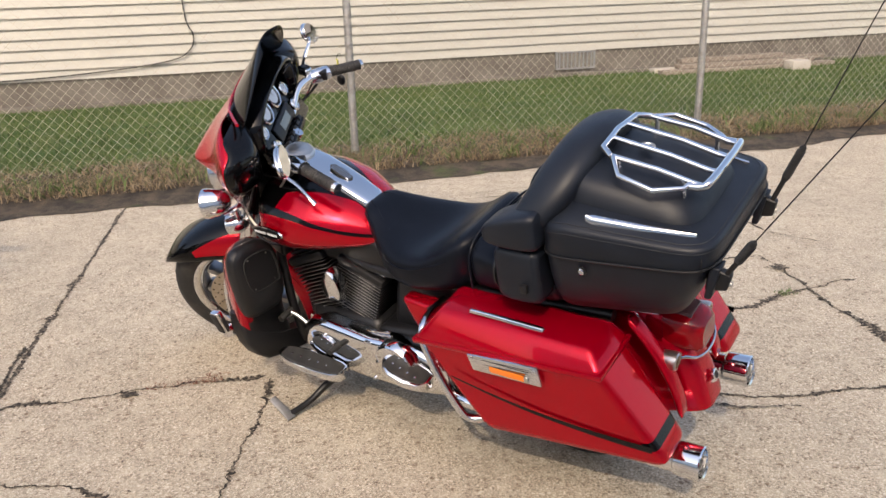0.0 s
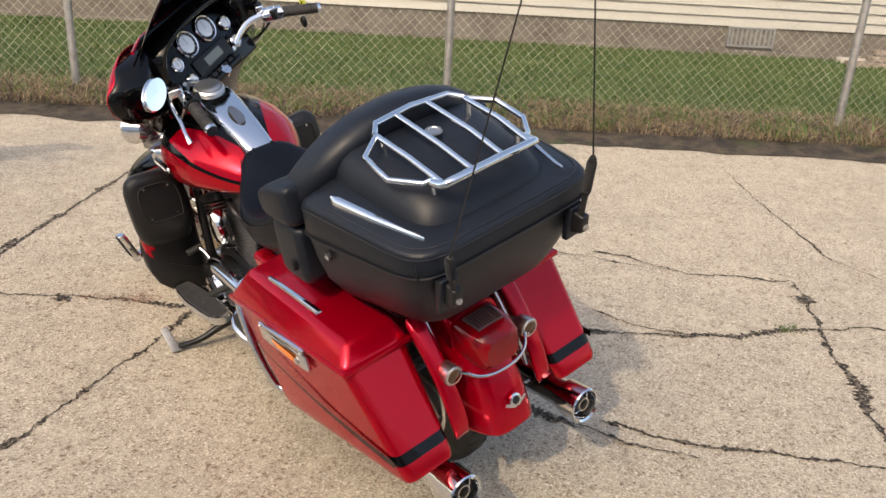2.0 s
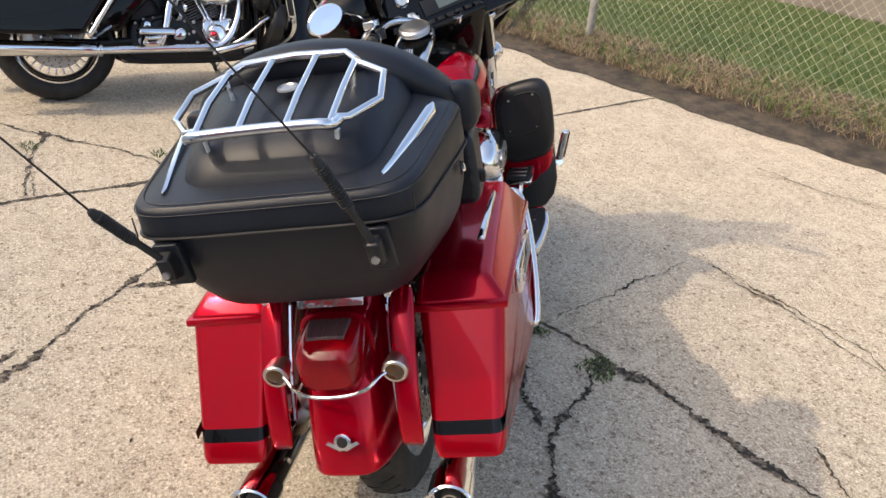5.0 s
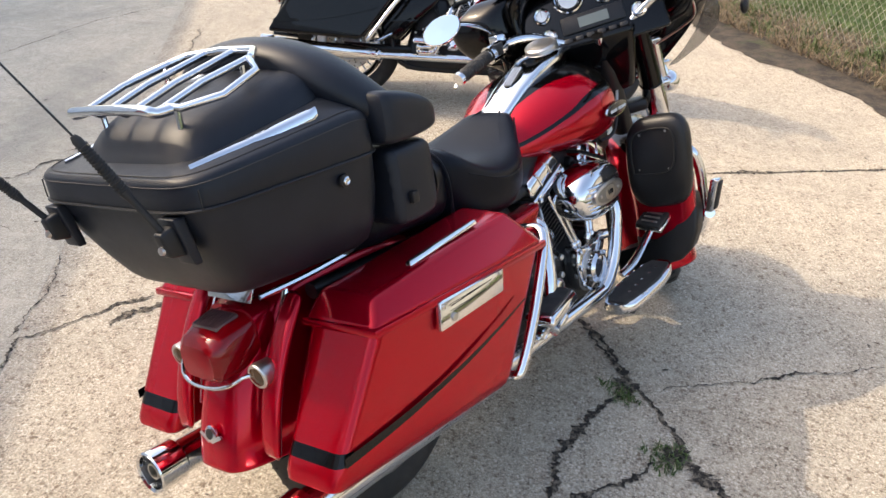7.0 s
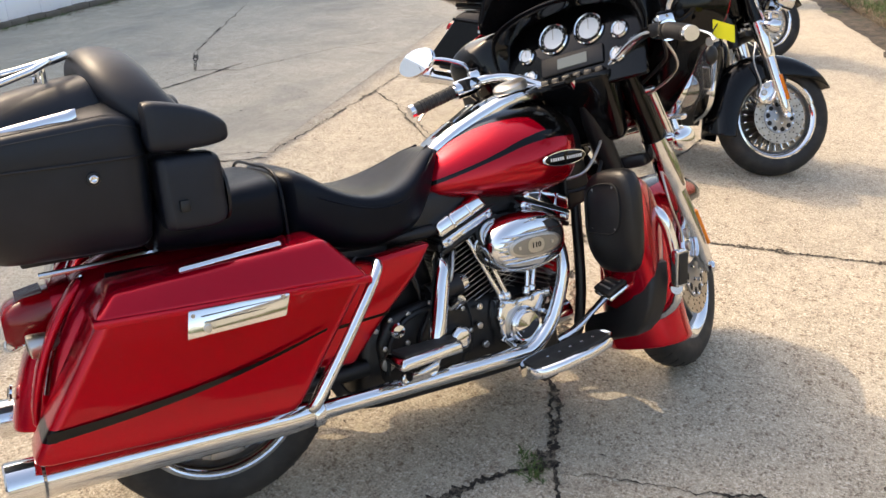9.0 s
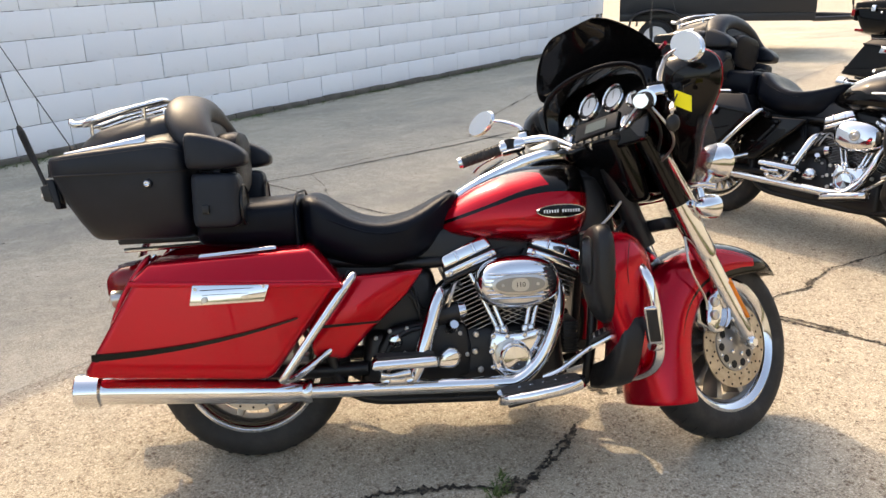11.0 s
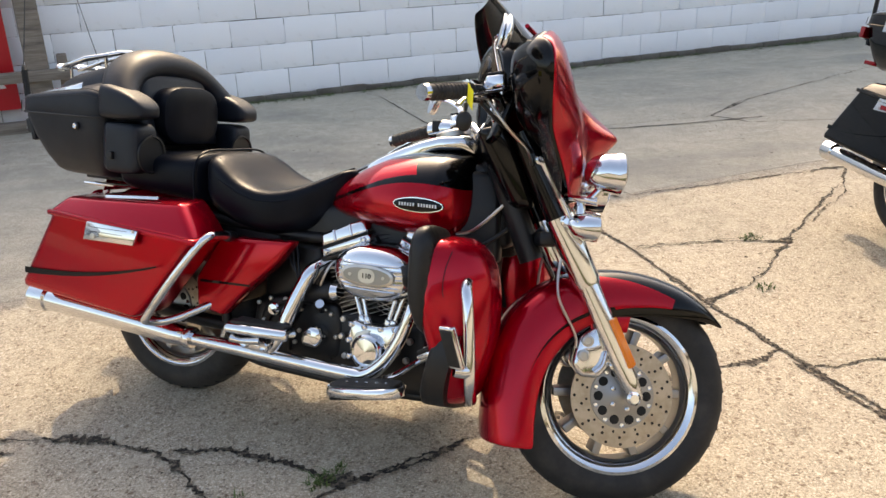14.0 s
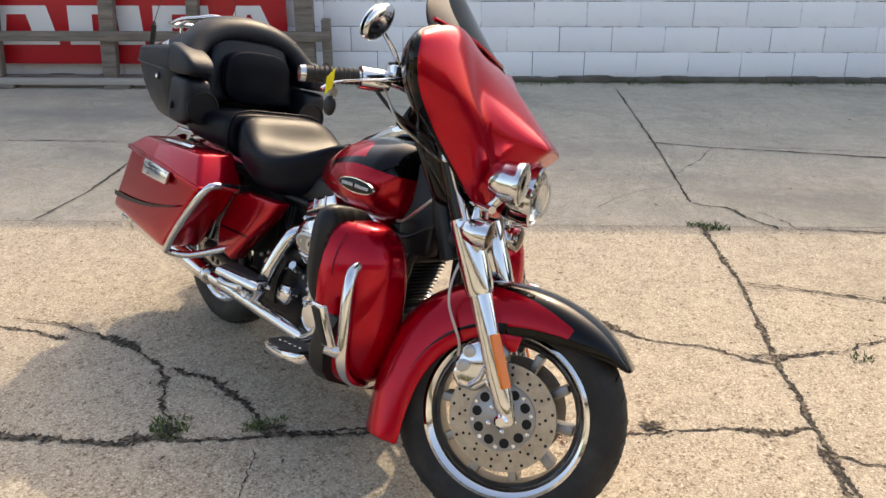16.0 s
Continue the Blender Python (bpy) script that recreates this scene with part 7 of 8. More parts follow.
    part("starter", tube([(0.6, -0.13, 0.455), (0.7, -0.13, 0.47)], 0.034, 16, straight=True), ENAMEL, bike)
    part("starter_cap", tube([(0.69, -0.13, 0.469), (0.722, -0.13, 0.474)], [0.033, 0.025], 16, straight=True), CHROME, bike)
    part("sensor", tube([(0.672, -0.15, 0.42), (0.68, -0.18, 0.438)], [0.02, 0.014], 12, straight=True), CHROME, bike)
    for x, z in ((0.76, 0.28), (0.745, 0.34), (0.75, 0.395), (0.97, 0.3), (0.98, 0.36)):
        part("case_cap", revolve([(0, 0.01), (-0.01, 0.01), (-0.013, 0.007), (-0.013, 0)], (x, -0.145, z), (0, 1, 0), 12), STEEL, bike)
    for x, z in ((0.45, 0.345), (0.475, 0.42), (0.52, 0.345), (0.53, 0.425), (0.59, 0.4), (0.6, 0.44), (0.66, 0.41), (0.7, 0.4), (0.72, 0.33), (0.585, 0.33), (0.43, 0.4), (0.5, 0.32), (0.57, 0.29)):
        part("case_bolt", revolve([(0, 0.007), (-0.008, 0.007), (-0.01, 0.004), (-0.007, 0.003)], (x, -0.138, z), (0, 1, 0), 10), STEEL, bike)
    for k in range(4):
        part("oil_line", tube([(0.6 + 0.016 * k, -0.12, 0.44), (0.62 + 0.016 * k, -0.142 - 0.004 * k, 0.5), (0.66 + 0.012 * k, -0.13, 0.53 + 0.012 * k), (0.72, -0.1, 0.54)], 0.005, 7), STEEL if k % 2 else PLASTIC, bike)
    for k in range(3):
        part("wiring", tube([(0.5 + 0.02 * k, -0.1, 0.6), (0.54 + 0.015 * k, -0.13, 0.54 - 0.015 * k), (0.58, -0.128, 0.49 - 0.02 * k), (0.63, -0.1, 0.47)], 0.005, 7), PLASTIC, bike)
    part("tappet_cap", tube([(0.95, -0.175, 0.395), (0.965, -0.2, 0.402)], [0.018, 0.014], 14, straight=True), CHROME, bike)
    part("oil_filter", tube([(1.06, 0.0, 0.24), (1.16, 0.0, 0.26)], [0.038, 0.038], 20, straight=True), CHROME, bike)
    cooler = part("oil_cooler", box(1.05, 1.095, -0.066, 0.066, 0.296, 0.404, 0.004), ENAMEL, bike)
    for k in range(9):
        part("cooler_fin", box(1.045, 1.1, -0.07, 0.07, 0.3 + k * 0.012, 0.304 + k * 0.012), ENAMEL, cooler)
    # oval ribbed air cleaner
    m = pose(0.882, -0.168, 0.565)
    def oval(y, s, a=0.133, b=0.083):
        return [Vector((a * s * math.copysign(abs(math.cos(t)) ** 0.85, math.cos(t)), y, b * s * math.copysign(abs(math.sin(t)) ** 0.85, math.sin(t)))) for t in np.linspace(0, 2 * math.pi, 49)[:-1]]
    ac = part("air_cleaner", loft([oval(0.05, 0.9), oval(0.0, 1.0), oval(-0.03, 1.0), oval(-0.055, 0.96), oval(-0.072, 0.86), oval(-0.082, 0.68), oval(-0.086, 0.4)]), CHROME, bike, "oval chrome air cleaner with ribs and a number plate", xf=m)
    if not P["number"]:
        part("cleaner_boss", revolve([(-0.06, 0.03), (-0.089, 0.028), (-0.094, 0.022), (-0.09, 0.017), (-0.095, 0.01), (-0.096, 0)], axis=(0, 1, 0), n=24), STEEL, ac, "round steel centre boss", xf=m)
    for k in range(7 if P["number"] else 0):
        z = -0.042 + k * 0.0125
        w = 0.124 * math.sqrt(max(0.02, 1 - (z / 0.078) ** 2))
        part("rib", tube([(-w, -0.048, z), (-w * 0.85, -0.072, z), (-0.05, -0.086, z), (0.05, -0.086, z), (w * 0.85, -0.072, z), (w, -0.048, z)], 0.0042, 8), CHROME, ac, xf=m)
    if P["number"]:
        part("number_plate", loft([[Vector((v.x, v.y, v.z)) for v in oval(-0.084, 1, 0.086, 0.031)], oval(-0.093, 1, 0.086, 0.031), oval(-0.095, 0.95, 0.085, 0.03)]), STEEL, ac, xf=m)
        part("plate_field", loft([oval(-0.094, 1, 0.076, 0.0235), oval(-0.0955, 1, 0.076, 0.0235)]), PLATE_GREY, ac, xf=m)
        part("medallion", loft([oval(-0.095, 1, 0.027, 0.021), oval(-0.0965, 1, 0.027, 0.021)]), STEEL, ac, xf=m)
        for x in (-0.054, 0.054):
            part("plate_rivet", revolve([(-0.095, 0.0055), (-0.0975, 0.0045), (-0.0978, 0)], (x, 0, 0), (0, 1, 0), 10), STEEL, ac, xf=m)
        cu = bpy.data.curves.new("number", "FONT")
        cu.body, cu.size, cu.extrude, cu.align_x, cu.align_y = "110", 0.021, 0.0012, "CENTER", "CENTER"
        tmp = new("tmp_text", cu)
        bpy.context.view_layer.update()
        me = bpy.data.meshes.new_from_object(tmp)
        bpy.data.objects.remove(tmp)
        me.materials.append(DARK)
        me.transform(m @ pose(0, -0.0975, 0, 90, 0, 0))
        num = new("number", me)
        num.parent = ac
    # primary case on the left
    pr = part("primary_cover", plate([(0.36, 0.26), (0.38, 0.35), (0.5, 0.385), (0.7, 0.37), (0.9, 0.395), (1.0, 0.36), (1.02, 0.27), (0.95, 0.2), (0.75, 0.185), (0.5, 0.19), (0.4, 0.21)], 0.13, 0.225, 0.03, 4), CHROME, bike, "large polished primary case", xf=Matrix.Translation((0, 0, 0.035)))
    part("clutch_cover", revolve([(0, 0.086), (0.03, 0.084), (0.042, 0.076), (0.05, 0.05), (0.053, 0.0)], (0.55, 0.222, 0.362), (0, 1, 0), 40), CHROME, pr, "domed round clutch cover")
    part("inspection_cover", revolve([(0, 1), (0.012, 0.95), (0.014, 0)], (0.9, 0.223, 0.3), (0, 1, 0), 28), CHROME, pr, xf=Matrix.Translation((0, 0, 0.035)) @ Matrix.Translation((0.9, 0, 0.3)) @ Matrix.Diagonal((0.055, 1, 0.04, 1)) @ Matrix.Translation((-0.9, 0, -0.3)))
    for k in range(8):
        a = 2 * math.pi * k / 8
        part("cover_bolt", revolve([(0, 0.007), (0.01, 0.007), (0.011, 0)], (0.69 + 0.28 * math.cos(a), 0.22, 0.32 + 0.08 * math.sin(a)), (0, 1, 0), 10), CHROME, pr)
    part("horn_cover", loft([[Vector((0.84 + 0.044 * s * math.cos(t), y, 0.572 + 0.064 * s * math.sin(t) - 0.02 * abs(math.cos(t)))) for t in np.linspace(0, 2 * math.pi, 25)[:-1]] for y, s in ((0.14, 0.9), (0.165, 1.0), (0.185, 0.85), (0.19, 0.4))]), CHROME, bike, "waterfall-shaped bright horn cover")
    part("shift_rod", tube([(0.62, 0.17, 0.42), (1.0, 0.18, 0.36)], 0.006, 8, straight=True), CHROME, bike)


def chassis(bike, P):
    for sg in (1, -1):
        part("frame_tube", tube([(1.2, sg * 0.03, 0.86), (1.15, sg * 0.1, 0.6), (1.12, sg * 0.13, 0.3), (1.05, sg * 0.11, 0.19), (0.6, sg * 0.11, 0.185), (0.35, sg * 0.12, 0.22), (0.28, sg * 0.13, 0.4), (0.3, sg * 0.13, 0.62)], 0.017, 10), ENAMEL, bike)
        part("backbone_tube", tube([(1.2, sg * 0.03, 0.84), (0.9, sg * 0.08, 0.67), (0.6, sg * 0.11, 0.63), (0.2, sg * 0.13, 0.66), (-0.2, sg * 0.13, 0.68)], 0.018, 10), ENAMEL, bike)
        part("swingarm", tube([(0.4, sg * 0.12, 0.3), (0.2, sg * 0.12, 0.3), (0.0, sg * 0.11, 0.31)], 0.024, 12, straight=True), ENAMEL, bike)
        part("shock", tube([(0.02, sg * 0.125, 0.36), (0.12, sg * 0.135, 0.58)], 0.028, 14, straight=True), CHROME, bike)
    part("oil_tank", hexa([(0.4, -0.09, 0.36), (0.68, -0.09, 0.36), (0.68, 0.09, 0.36), (0.4, 0.09, 0.36), (0.42, -0.09, 0.62), (0.62, -0.09, 0.61), (0.62, 0.09, 0.61), (0.42, 0.09, 0.62)], 0.03, 3), ENAMEL, bike)
    part("tank_tunnel", hexa([(0.46, -0.115, 0.6), (1.12, -0.1, 0.63), (1.12, 0.1, 0.63), (0.46, 0.115, 0.6), (0.46, -0.115, 0.73), (1.12, -0.08, 0.76), (1.12, 0.08, 0.76), (0.46, 0.115, 0.73)], 0.025), PLASTIC, bike)
    part("battery_box", hexa([(0.22, -0.13, 0.38), (0.35, -0.13, 0.38), (0.35, 0.13, 0.38), (0.22, 0.13, 0.38), (0.22, -0.13, 0.68), (0.53, -0.13, 0.65), (0.53, 0.13, 0.65), (0.22, 0.13, 0.68)], 0.02), PLASTIC, bike)
    part("neck_cover", hexa([(1.1, -0.09, 0.66), (1.24, -0.07, 0.66), (1.24, 0.07, 0.66), (1.1, 0.09, 0.66), (1.1, -0.08, 0.9), (1.21, -0.05, 0.9), (1.21, 0.05, 0.9), (1.1, 0.08, 0.9)], 0.02), PLASTIC, bike)
    rng = random.Random(21)
    for sg in (1, -1):
        part("neck_side_cover", hexa([(1.1, sg * 0.05, 0.6), (1.22, sg * 0.05, 0.62), (1.22, sg * 0.1, 0.62), (1.1, sg * 0.13, 0.6), (1.1, sg * 0.05, 0.88), (1.2, sg * 0.04, 0.88), (1.2, sg * 0.07, 0.88), (1.1, sg * 0.11, 0.88)], 0.015), PLASTIC, bike)
        part("wire", tube([(1.1, sg * 0.13, 0.66), (1.17, sg * 0.14, 0.67), (1.24, sg * 0.12, 0.72), (1.28, sg * 0.07, 0.78)], 0.006, 7), PLASTIC, bike)
        part("wire", tube([(1.1, sg * 0.13, 0.7), (1.16, sg * 0.15, 0.72), (1.24, sg * 0.13, 0.8), (1.28, sg * 0.08, 0.86)], 0.005, 7), STEEL, bike)
    for sg, side in SIDES:
        def F(bm):
            return bm if sg > 0 else flip(bm)
        # lower leg fairing with its black glove box, set closer in on the left
        def LF(bm):
            if sg > 0:
                for v in bm.verts:
                    v.co.y -= 0.052
            return F(bm)
        rings = []
        for z, xf_, xb, y0, y1 in ((0.25, 1.215, 1.15, 0.22, 0.325), (0.27, 1.245, 1.135, 0.2, 0.37), (0.32, 1.265, 1.14, 0.19, 0.4), (0.38, 1.28, 1.145, 0.19, 0.415), (0.44, 1.288, 1.13, 0.19, 0.423), (0.49, 1.29, 1.108, 0.19, 0.427), (0.56, 1.29, 1.09, 0.19, 0.428), (0.64, 1.275, 1.086, 0.195, 0.42), (0.69, 1.245, 1.1, 0.21, 0.4), (0.715, 1.2, 1.125, 0.24, 0.365)):
            ring = []
            for t in np.linspace(0, 2 * math.pi, 29)[:-1]:
                c, s = math.cos(t), math.sin(t)
                x, y = (xf_ + xb) / 2 + (xf_ - xb) / 2 * math.copysign(abs(c) ** 0.6, c), (y0 + y1) / 2 + (y1 - y0) / 2 * math.copysign(abs(s) ** 0.6, s)
                ring.append(Vector((x, y - (y - y0) * 0.38 * min(1.0, max(0.0, (x - xb) / (xf_ - xb))) ** 1.5, z)))
            rings.append(ring)

        lf = part("leg_fairing", LF(loft(rings, mat=lambda i, j, c: 1 if (c.x < 1.095 and c.y > 0.36 and c.z > 0.46) or (c.z < 0.3 and c.x < 1.16) or (sg > 0 and c.x < 1.165 and c.y < 0.385) else 0)), [P["main"], PLASTIC], bike, P["lower"], sub=1)
        box_ = [(1.074, 0.318, 0.056, 0.688, 0.56), (1.078, 0.318, 0.088, 0.722, 0.52), (1.09, 0.32, 0.101, 0.738, 0.485), (1.108, 0.32, 0.104, 0.744, 0.45), (1.15, 0.322, 0.104, 0.746, 0.42)]
        gb = part("glove_box", LF(loft([[Vector((v.x, v.y, v.z + (v.y - 0.32) * 0.16)) for v in se(x, hw, t, b_, 3.6, 32, yc=yc)] for x, yc, hw, t, b_ in box_])), PLASTIC, lf, "black glove box with a padded door", sub=1)
        part("door_seam", LF(tube([(1.0745, 0.25, 0.56), (1.073, 0.36, 0.572), (1.0745, 0.386, 0.63), (1.0745, 0.37, 0.706), (1.0745, 0.265, 0.69), (1.074, 0.245, 0.63), (1.0745, 0.25, 0.56)], 0.003, 6)), DARK, gb)
        for y, z in ((0.272, 0.575), (0.362, 0.585), (0.36, 0.7), (0.275, 0.685)):
            part("door_screw", LF(revolve([(0, 0.005), (0.004, 0.004), (0.004, 0)], (1.079, y, z), (-1, 0, 0), 8)), STEEL, gb)
        part("panel_seam", LF(tube([(1.19, 0.375, 0.69), (1.18, 0.392, 0.64), (1.178, 0.397, 0.59), (1.185, 0.393, 0.56), (1.2, 0.383, 0.552), (1.245, 0.345, 0.55), (1.278, 0.305, 0.55)], 0.0013, 6)), DARK, lf)
        scoop = ((0.375, 0.475), (0.398, 0.47), (0.412, 0.42), (0.414, 0.355), (0.398, 0.3), (0.365, 0.262), (0.26, 0.222), (0.15, 0.195), (0.142, 0.23), (0.15, 0.27), (0.27, 0.315), (0.345, 0.365), (0.38, 0.42))
        low = loft([[Vector((x + max(0.0, z - 0.22) * 0.2, 0.3 + (y - 0.3) * k, 0.35 + (z - 0.35) * k + 0.02 * e)) for y, z in scoop] for x, k, e in ((1.112, 0.92, 0), (1.118, 0.985, 0), (1.132, 1.0, 0), (1.18, 0.96, 0))])
        part("lower_panel", LF(low), PLASTIC, lf, "black scooped lower panel", angle=50)
        k = 0.0 if sg < 0 else 0.04
        part("crash_bar", LF(tube([(1.222, 0.32 - k, 0.615), (1.232, 0.368 - k, 0.6), (1.248, 0.388 - k, 0.55), (1.262, 0.394 - k, 0.45), (1.266, 0.384 - k, 0.34), (1.24, 0.3, 0.272), (1.15, 0.14, 0.225)], 0.0165, 14)), CHROME, bike, "bright tubular crash bar")
        cb, ct = Vector((1.245, 0.422, 0.395)), Vector((1.22, 0.456, 0.512))
        pg = part("highway_peg", LF(hexa([tuple(c + Vector(o)) for c in (cb, ct) for o in ((-0.02, -0.014, 0), (0.02, -0.014, 0), (0.02, 0.014, 0), (-0.02, 0.014, 0))], 0.007)), CHROME, bike, "bright foot peg folded upright on the crash bar")
        part("peg_pad", LF(hexa([tuple(c + Vector(o)) for c in (cb.lerp(ct, 0.08), cb.lerp(ct, 0.92)) for o in ((-0.016, 0.012, 0), (0.016, 0.012, 0), (0.016, 0.019, 0), (-0.016, 0.019, 0))], 0.003, 2)), RUBBER, pg)
        part("peg_clamp", LF(tube([(1.264, 0.385, 0.385), (1.258, 0.41, 0.385), (1.236, 0.424, 0.39)], 0.017, 12, straight=True)), CHROME, pg)
        # floorboards
        def BF(bm):
            if sg > 0:
                for v in bm.verts:
                    v.co = Vector((v.co.x, 0.312 + (v.co.y - 0.312) * 0.8 - 0.03, v.co.z + 0.03))
            return F(bm)
        fb, pad = [], []
        for x, y, hw in ((0.795, 0.288, 0.018), (0.803, 0.29, 0.036), (0.825, 0.295, 0.051), (0.88, 0.305, 0.059), (0.96, 0.32, 0.059), (1.01, 0.328, 0.05), (1.04, 0.334, 0.036), (1.055, 0.337, 0.016)):
            z = 0.208 + (x - 0.8) * 0.2
            fb.append([Vector((x, y + hw * u, z + v)) for u, v in ((-1, 0.008), (-0.97, 0.0), (0.9, 0.0), (0.98, 0.005), (1.0, 0.015), (0.98, 0.025), (0.9, 0.03), (-0.97, 0.03), (-1, 0.022))])
            pad.append([Vector((x + 0.004 * (0.92 - x) / 0.1, y + hw * u * 0.8, z + v)) for u, v in ((-1, 0.027), (1, 0.027), (0.94, 0.036), (-0.94, 0.036))])
        f = part("floorboard", BF(loft(fb)), CHROME, bike, "bright-edged rubber floorboard", angle=50)
        part("floorboard_pad", BF(loft(pad[1:-1])), RUBBER, f)
        part("board_underside", BF(box(0.82, 1.02, 0.24, 0.34, 0.2, 0.214, 0.004, m=Matrix.Translation((0.8, 0, 0.21)) @ pose(0, 0, 0, 0, -11.3, 0) @ Matrix.Translation((-0.8, 0, -0.212)))), ENAMEL, f)
        for k in range(5):
            x = 0.86 + k * 0.035
            part("pad_stud", BF(revolve([(0, 0.005), (0.004, 0.005), (0.005, 0.003)], (x, 0.31 + k * 0.006, 0.243 + (x - 0.8) * 0.2), (0, 0, 1), 8)), CHROME, f)
        if sg > 0:
            pb_rings, pad = [], []
            for x, y, hw in ((0.405, 0.262, 0.014), (0.412, 0.264, 0.03), (0.43, 0.27, 0.044), (0.47, 0.278, 0.052), (0.52, 0.282, 0.05), (0.55, 0.28, 0.038), (0.565, 0.276, 0.016)):
                z = 0.325 + (x - 0.41) * 0.38
                pb_rings.append([Vector((x, y + hw * u, z + v)) for u, v in ((-1, 0.006), (-0.95, 0.0), (0.9, 0.0), (1.0, 0.012), (0.98, 0.024), (0.9, 0.028), (-0.97, 0.028), (-1, 0.02))])
                pad.append([Vector((x, y + hw * u * 0.78, z + v)) for u, v in ((-1, 0.026), (1, 0.026), (0.94, 0.035), (-0.94, 0.035))])
            pb = part("passenger_board", loft(pb_rings), CHROME, bike, "small oval passenger floorboard", angle=50)
            part("board_pad", loft(pad[1:-1]), RUBBER, pb)
            for k in range(4):
                x = 0.44 + k * 0.028
                part("pad_stud", revolve([(0, 0.004), (0.004, 0.004), (0.005, 0.002)], (x, 0.29, 0.36 + (x - 0.41) * 0.38), (0, 0, 1), 8), CHROME, pb)
            part("board_link", tube([(0.5, 0.17, 0.36), (0.49, 0.22, 0.355), (0.48, 0.25, 0.352)], [0.014, 0.011, 0.014], 12), CHROME, pb)
            continue
        pb = part("passenger_board", F(hexa([(0.41, 0.215, 0.335), (0.625, 0.205, 0.325), (0.625, 0.275, 0.325), (0.415, 0.318, 0.335), (0.415, 0.22, 0.366), (0.62, 0.21, 0.36), (0.62, 0.271, 0.36), (0.42, 0.312, 0.366)], 0.013, 4)), CHROME, bike, "small passenger floorboard")
        part("board_pad", F(hexa([(0.43, 0.228, 0.364), (0.61, 0.218, 0.358), (0.608, 0.262, 0.358), (0.435, 0.3, 0.364), (0.43, 0.228, 0.372), (0.61, 0.218, 0.366), (0.608, 0.262, 0.366), (0.435, 0.3, 0.372)], 0.003)), RUBBER, pb)
        part("board_link", F(tube([(0.44, 0.3, 0.318), (0.47, 0.292, 0.312), (0.53, 0.275, 0.316)], [0.014, 0.009, 0.014], 12)), CHROME, pb)
    # brake pedal on the right, shifter and stand on the left
    bp = part("brake_pedal", tube([(0.95, -0.24, 0.268), (1.0, -0.262, 0.295), (1.06, -0.274, 0.34), (1.115, -0.278, 0.378)], [0.016, 0.016, 0.014, 0.016], 10, flat=0.6), CHROME, bike)
    m = Matrix.Translation((1.122, -0.28, 0.395)) @ pose(0, 0, 0, 0, -28, -12)
    part("pedal_plate", box(-0.04, 0.04, -0.05, 0.05, -0.016, 0.0, 0.007, m=m), CHROME, bp)
    pp = part("pedal_pad", box(-0.036, 0.036, -0.046, 0.046, 0.0, 0.012, 0.005, m=m), RUBBER, bp)
    for k in range(3):
        part("pad_rib", box(-0.02 + k * 0.018, -0.014 + k * 0.018, -0.03, 0.03, 0.011, 0.0145, 0.001, m=m), STEEL, pp)
    sh = part("shift_lever", tube([(0.83, 0.235, 0.345), (0.87, 0.21, 0.31), (0.93, 0.18, 0.3), (1.0, 0.166, 0.326), (1.07, 0.168, 0.375), (1.1, 0.178, 0.394)], 0.009, 10), CHROME, bike)
    part("shift_peg", tube([(1.102, 0.165, 0.395), (1.104, 0.225, 0.389)], 0.013, 12, straight=True), RUBBER, sh)
    part("heel_peg", tube([(0.83, 0.22, 0.347), (0.83, 0.275, 0.35)], 0.011, 12, straight=True), RUBBER, sh)
    st = part("side_stand", tube([(0.9, 0.13, 0.17), (0.94, 0.24, 0.14), (0.963, 0.315, 0.114), (0.985, 0.4, 0.112)], [0.018, 0.014, 0.012, 0.012], 12), ENAMEL, bike)
    foot = [(x + ox, y, z + oz) for ox, oz in ((0.0, 0.0), (-0.009, 0.007)) for x, y, z in ((0.975, 0.395, 0.0985), (0.975, 0.43, 0.107), (1.045, 0.43, 0.178), (1.045, 0.402, 0.178))]
    part("stand_foot", hexa(foot, 0.003), GALV, st, "worn bare metal foot")


def motorcycle(name, label, P, m, main=False):
    bike = empty(name, m, label, "motorcycle")
    wheel(bike, FRONT @ Matrix.Translation((-0.012, 0, -0.003)), 0.315, "front", P["wheel"])
    wheel(bike, pose(0.02, 0, 0.318), 0.318, "rear", P["wheel"])
    front_fender(bike, P)
    fork(bike, P)
    fairing(bike, P)
    handlebar(bike, P)
    tank(bike, P)
    seat(bike, P)
    tour_box(bike, P)
    saddlebags(bike, P)
    rear_end(bike, P)
    engine(bike, P)
    chassis(bike, P)
    return bike


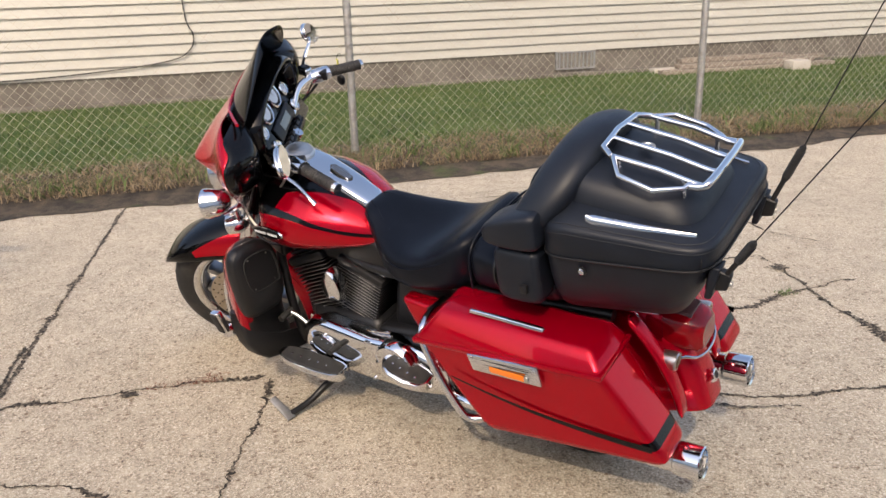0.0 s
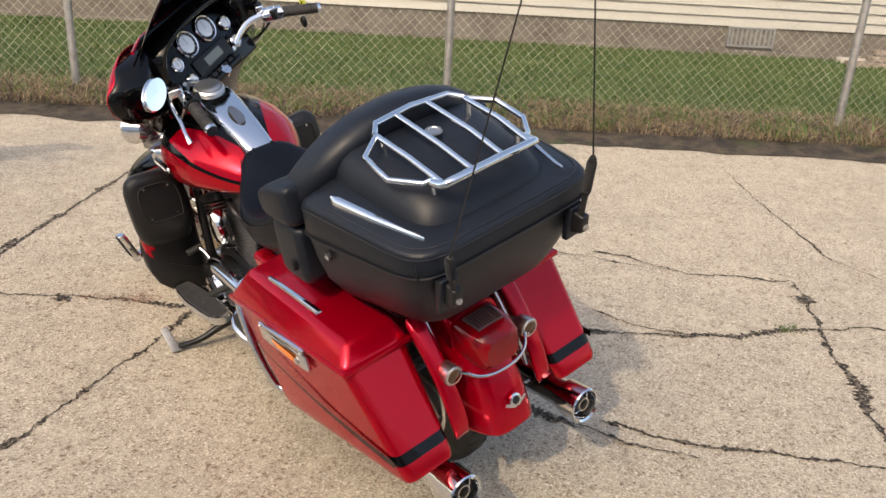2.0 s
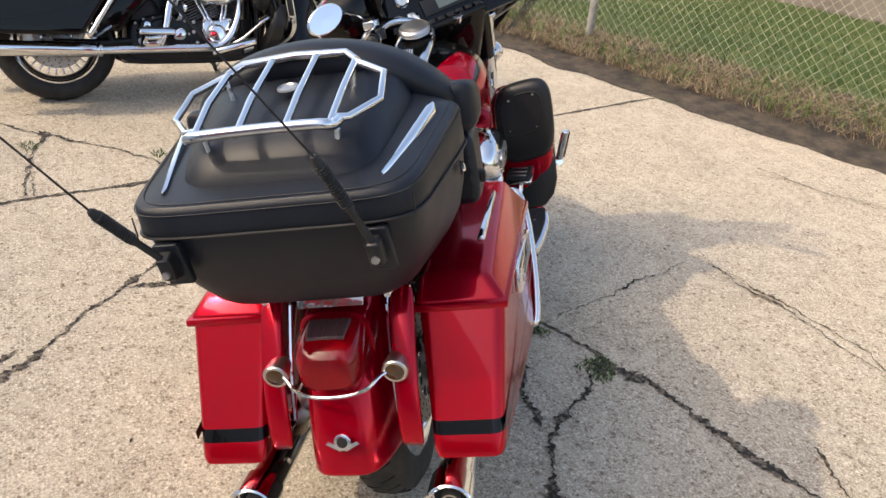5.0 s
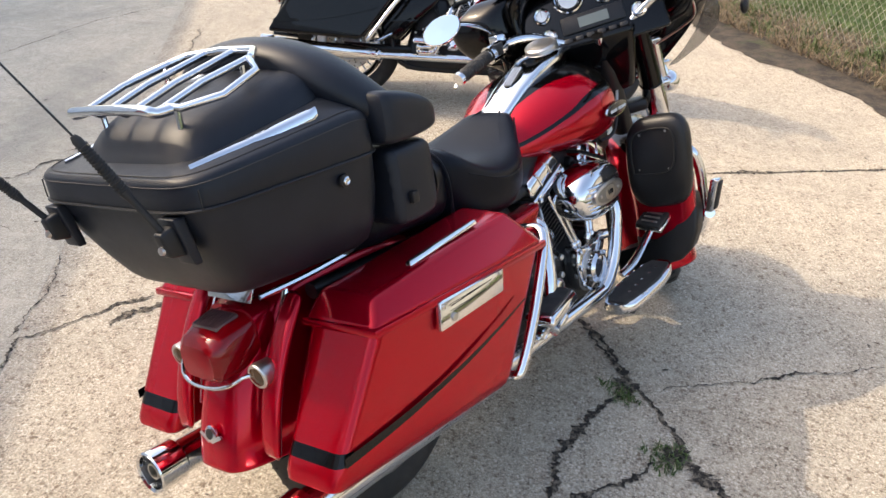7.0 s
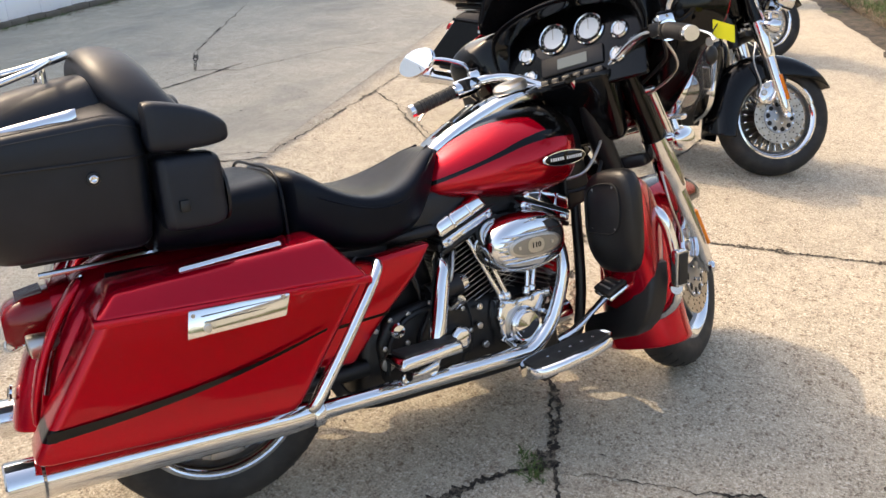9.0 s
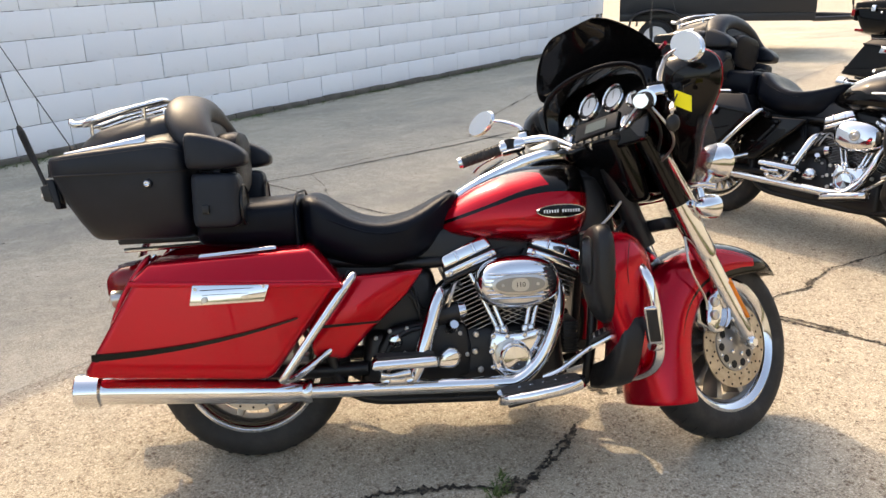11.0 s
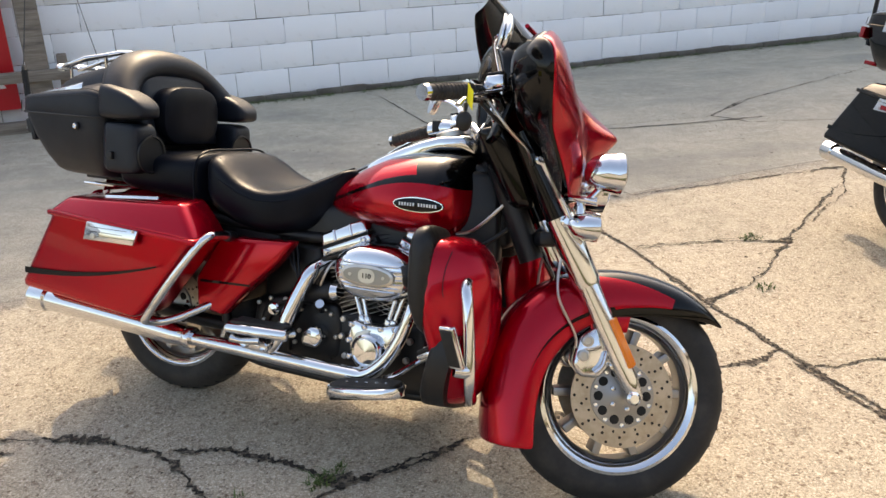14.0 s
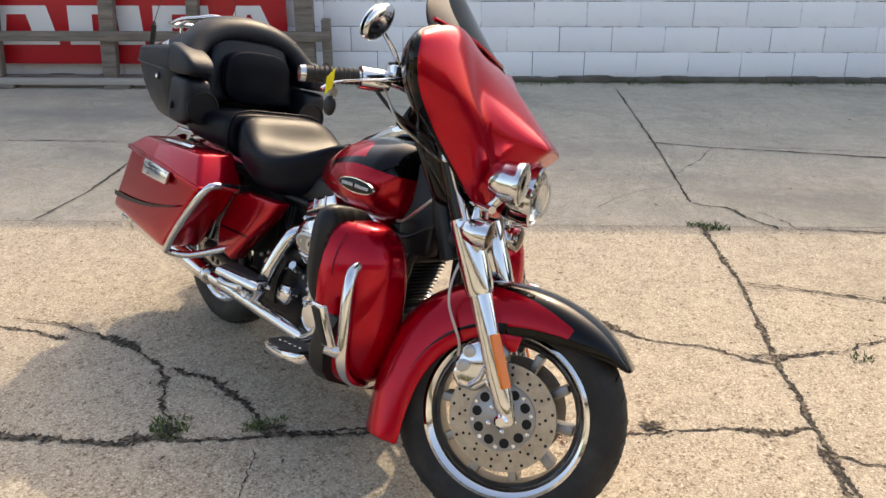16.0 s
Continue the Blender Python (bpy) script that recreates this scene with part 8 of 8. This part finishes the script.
RED_BIKE = dict(box=VINYL, box_look="large black vinyl-covered top box", lid_look="padded black lid with stitched seams", main=RED, second=ORANGE_RED, accent=BLACK, wheel="slotted", number=True, box_lamps=False, tank_paint=TANK_PAINT, fender_paint=FENDER_PAINT, two_tone="red fender with a black crown", fairing="candy red fork fairing with dark edges", tank="red and black two-tone tank", bag="red hard saddlebag with a black stripe", rear="red rear fender", lower="red leg fairing with a black rear edge")
BLACK_BIKE = dict(box=BLACK, box_look="large gloss black top box", lid_look="gloss black lid", main=BLACK, second=BLACK, accent=BLACK, wheel="spoked", number=False, box_lamps=True, tank_paint=BLACK, fender_paint=BLACK, two_tone="gloss black fender", fairing="gloss black fork fairing", tank="gloss black tank", bag="gloss black hard saddlebag", rear="gloss black rear fender", lower="gloss black leg fairing")

STANCE = pose(0, 0, 0, -13.5, 0, 0)
red_bike = motorcycle("motorcycle", "red and black touring motorcycle leaning on its side stand", RED_BIKE, pose(0.6186, 2.6809, 0, 0, 0, 149) @ STANCE, True)
tag = part("paper_tag", hexa([(1.288 + 0.59 * a - 0.807 * e, -0.568 - 0.807 * a - 0.59 * e, 1.081 + b - a * 0.4) for b in (-0.021, 0.021) for a, e in ((-0.026, 0.0), (0.026, 0.0), (0.026, 0.0006), (-0.026, 0.0006))]), YELLOW, None, xf=red_bike.matrix_world)
tagged(tag, "small yellow paper tag tied to the handlebar", "tag")
tie = part("tag_string", tube([(1.29, -0.567, 1.105), (1.285, -0.58, 1.12), (1.28, -0.59, 1.115)], 0.0012, 5), DARK, tag, xf=red_bike.matrix_world)
fob = part("key_fob", ball((1.267, -0.545, 1.025), 0.02, 0.012, 0.024, 16), PLASTIC, None, xf=red_bike.matrix_world)
tagged(fob, "black plastic key fob hanging from the handlebar", "key fob")
part("key_ring", revolve([(-0.001, 0.012), (0.001, 0.012)], (1.267, -0.54, 1.058), (1, 0, 0), 20), STEEL, fob, xf=red_bike.matrix_world)
part("fob_strap", tube([(1.267, -0.54, 1.07), (1.275, -0.56, 1.1)], 0.002, 6, straight=True), DARK, fob, xf=red_bike.matrix_world)
black_bike = motorcycle("motorcycle", "black touring motorcycle parked on its side stand behind the red one", BLACK_BIKE, pose(-2.76, 1.88, 0, 0, 0, 95.5) @ pose(0, 0, 0, -15, 0, 0))
tagged(copy_thing(black_bike, pose(-6.07, 1.29, 0, 0, 0, 88) @ STANCE), "black touring motorcycle parked farther along the row")
tagged(copy_thing(black_bike, pose(-9.5, 0.75, 0, 0, 0, 88) @ STANCE), "black touring motorcycle at the far end of the row")
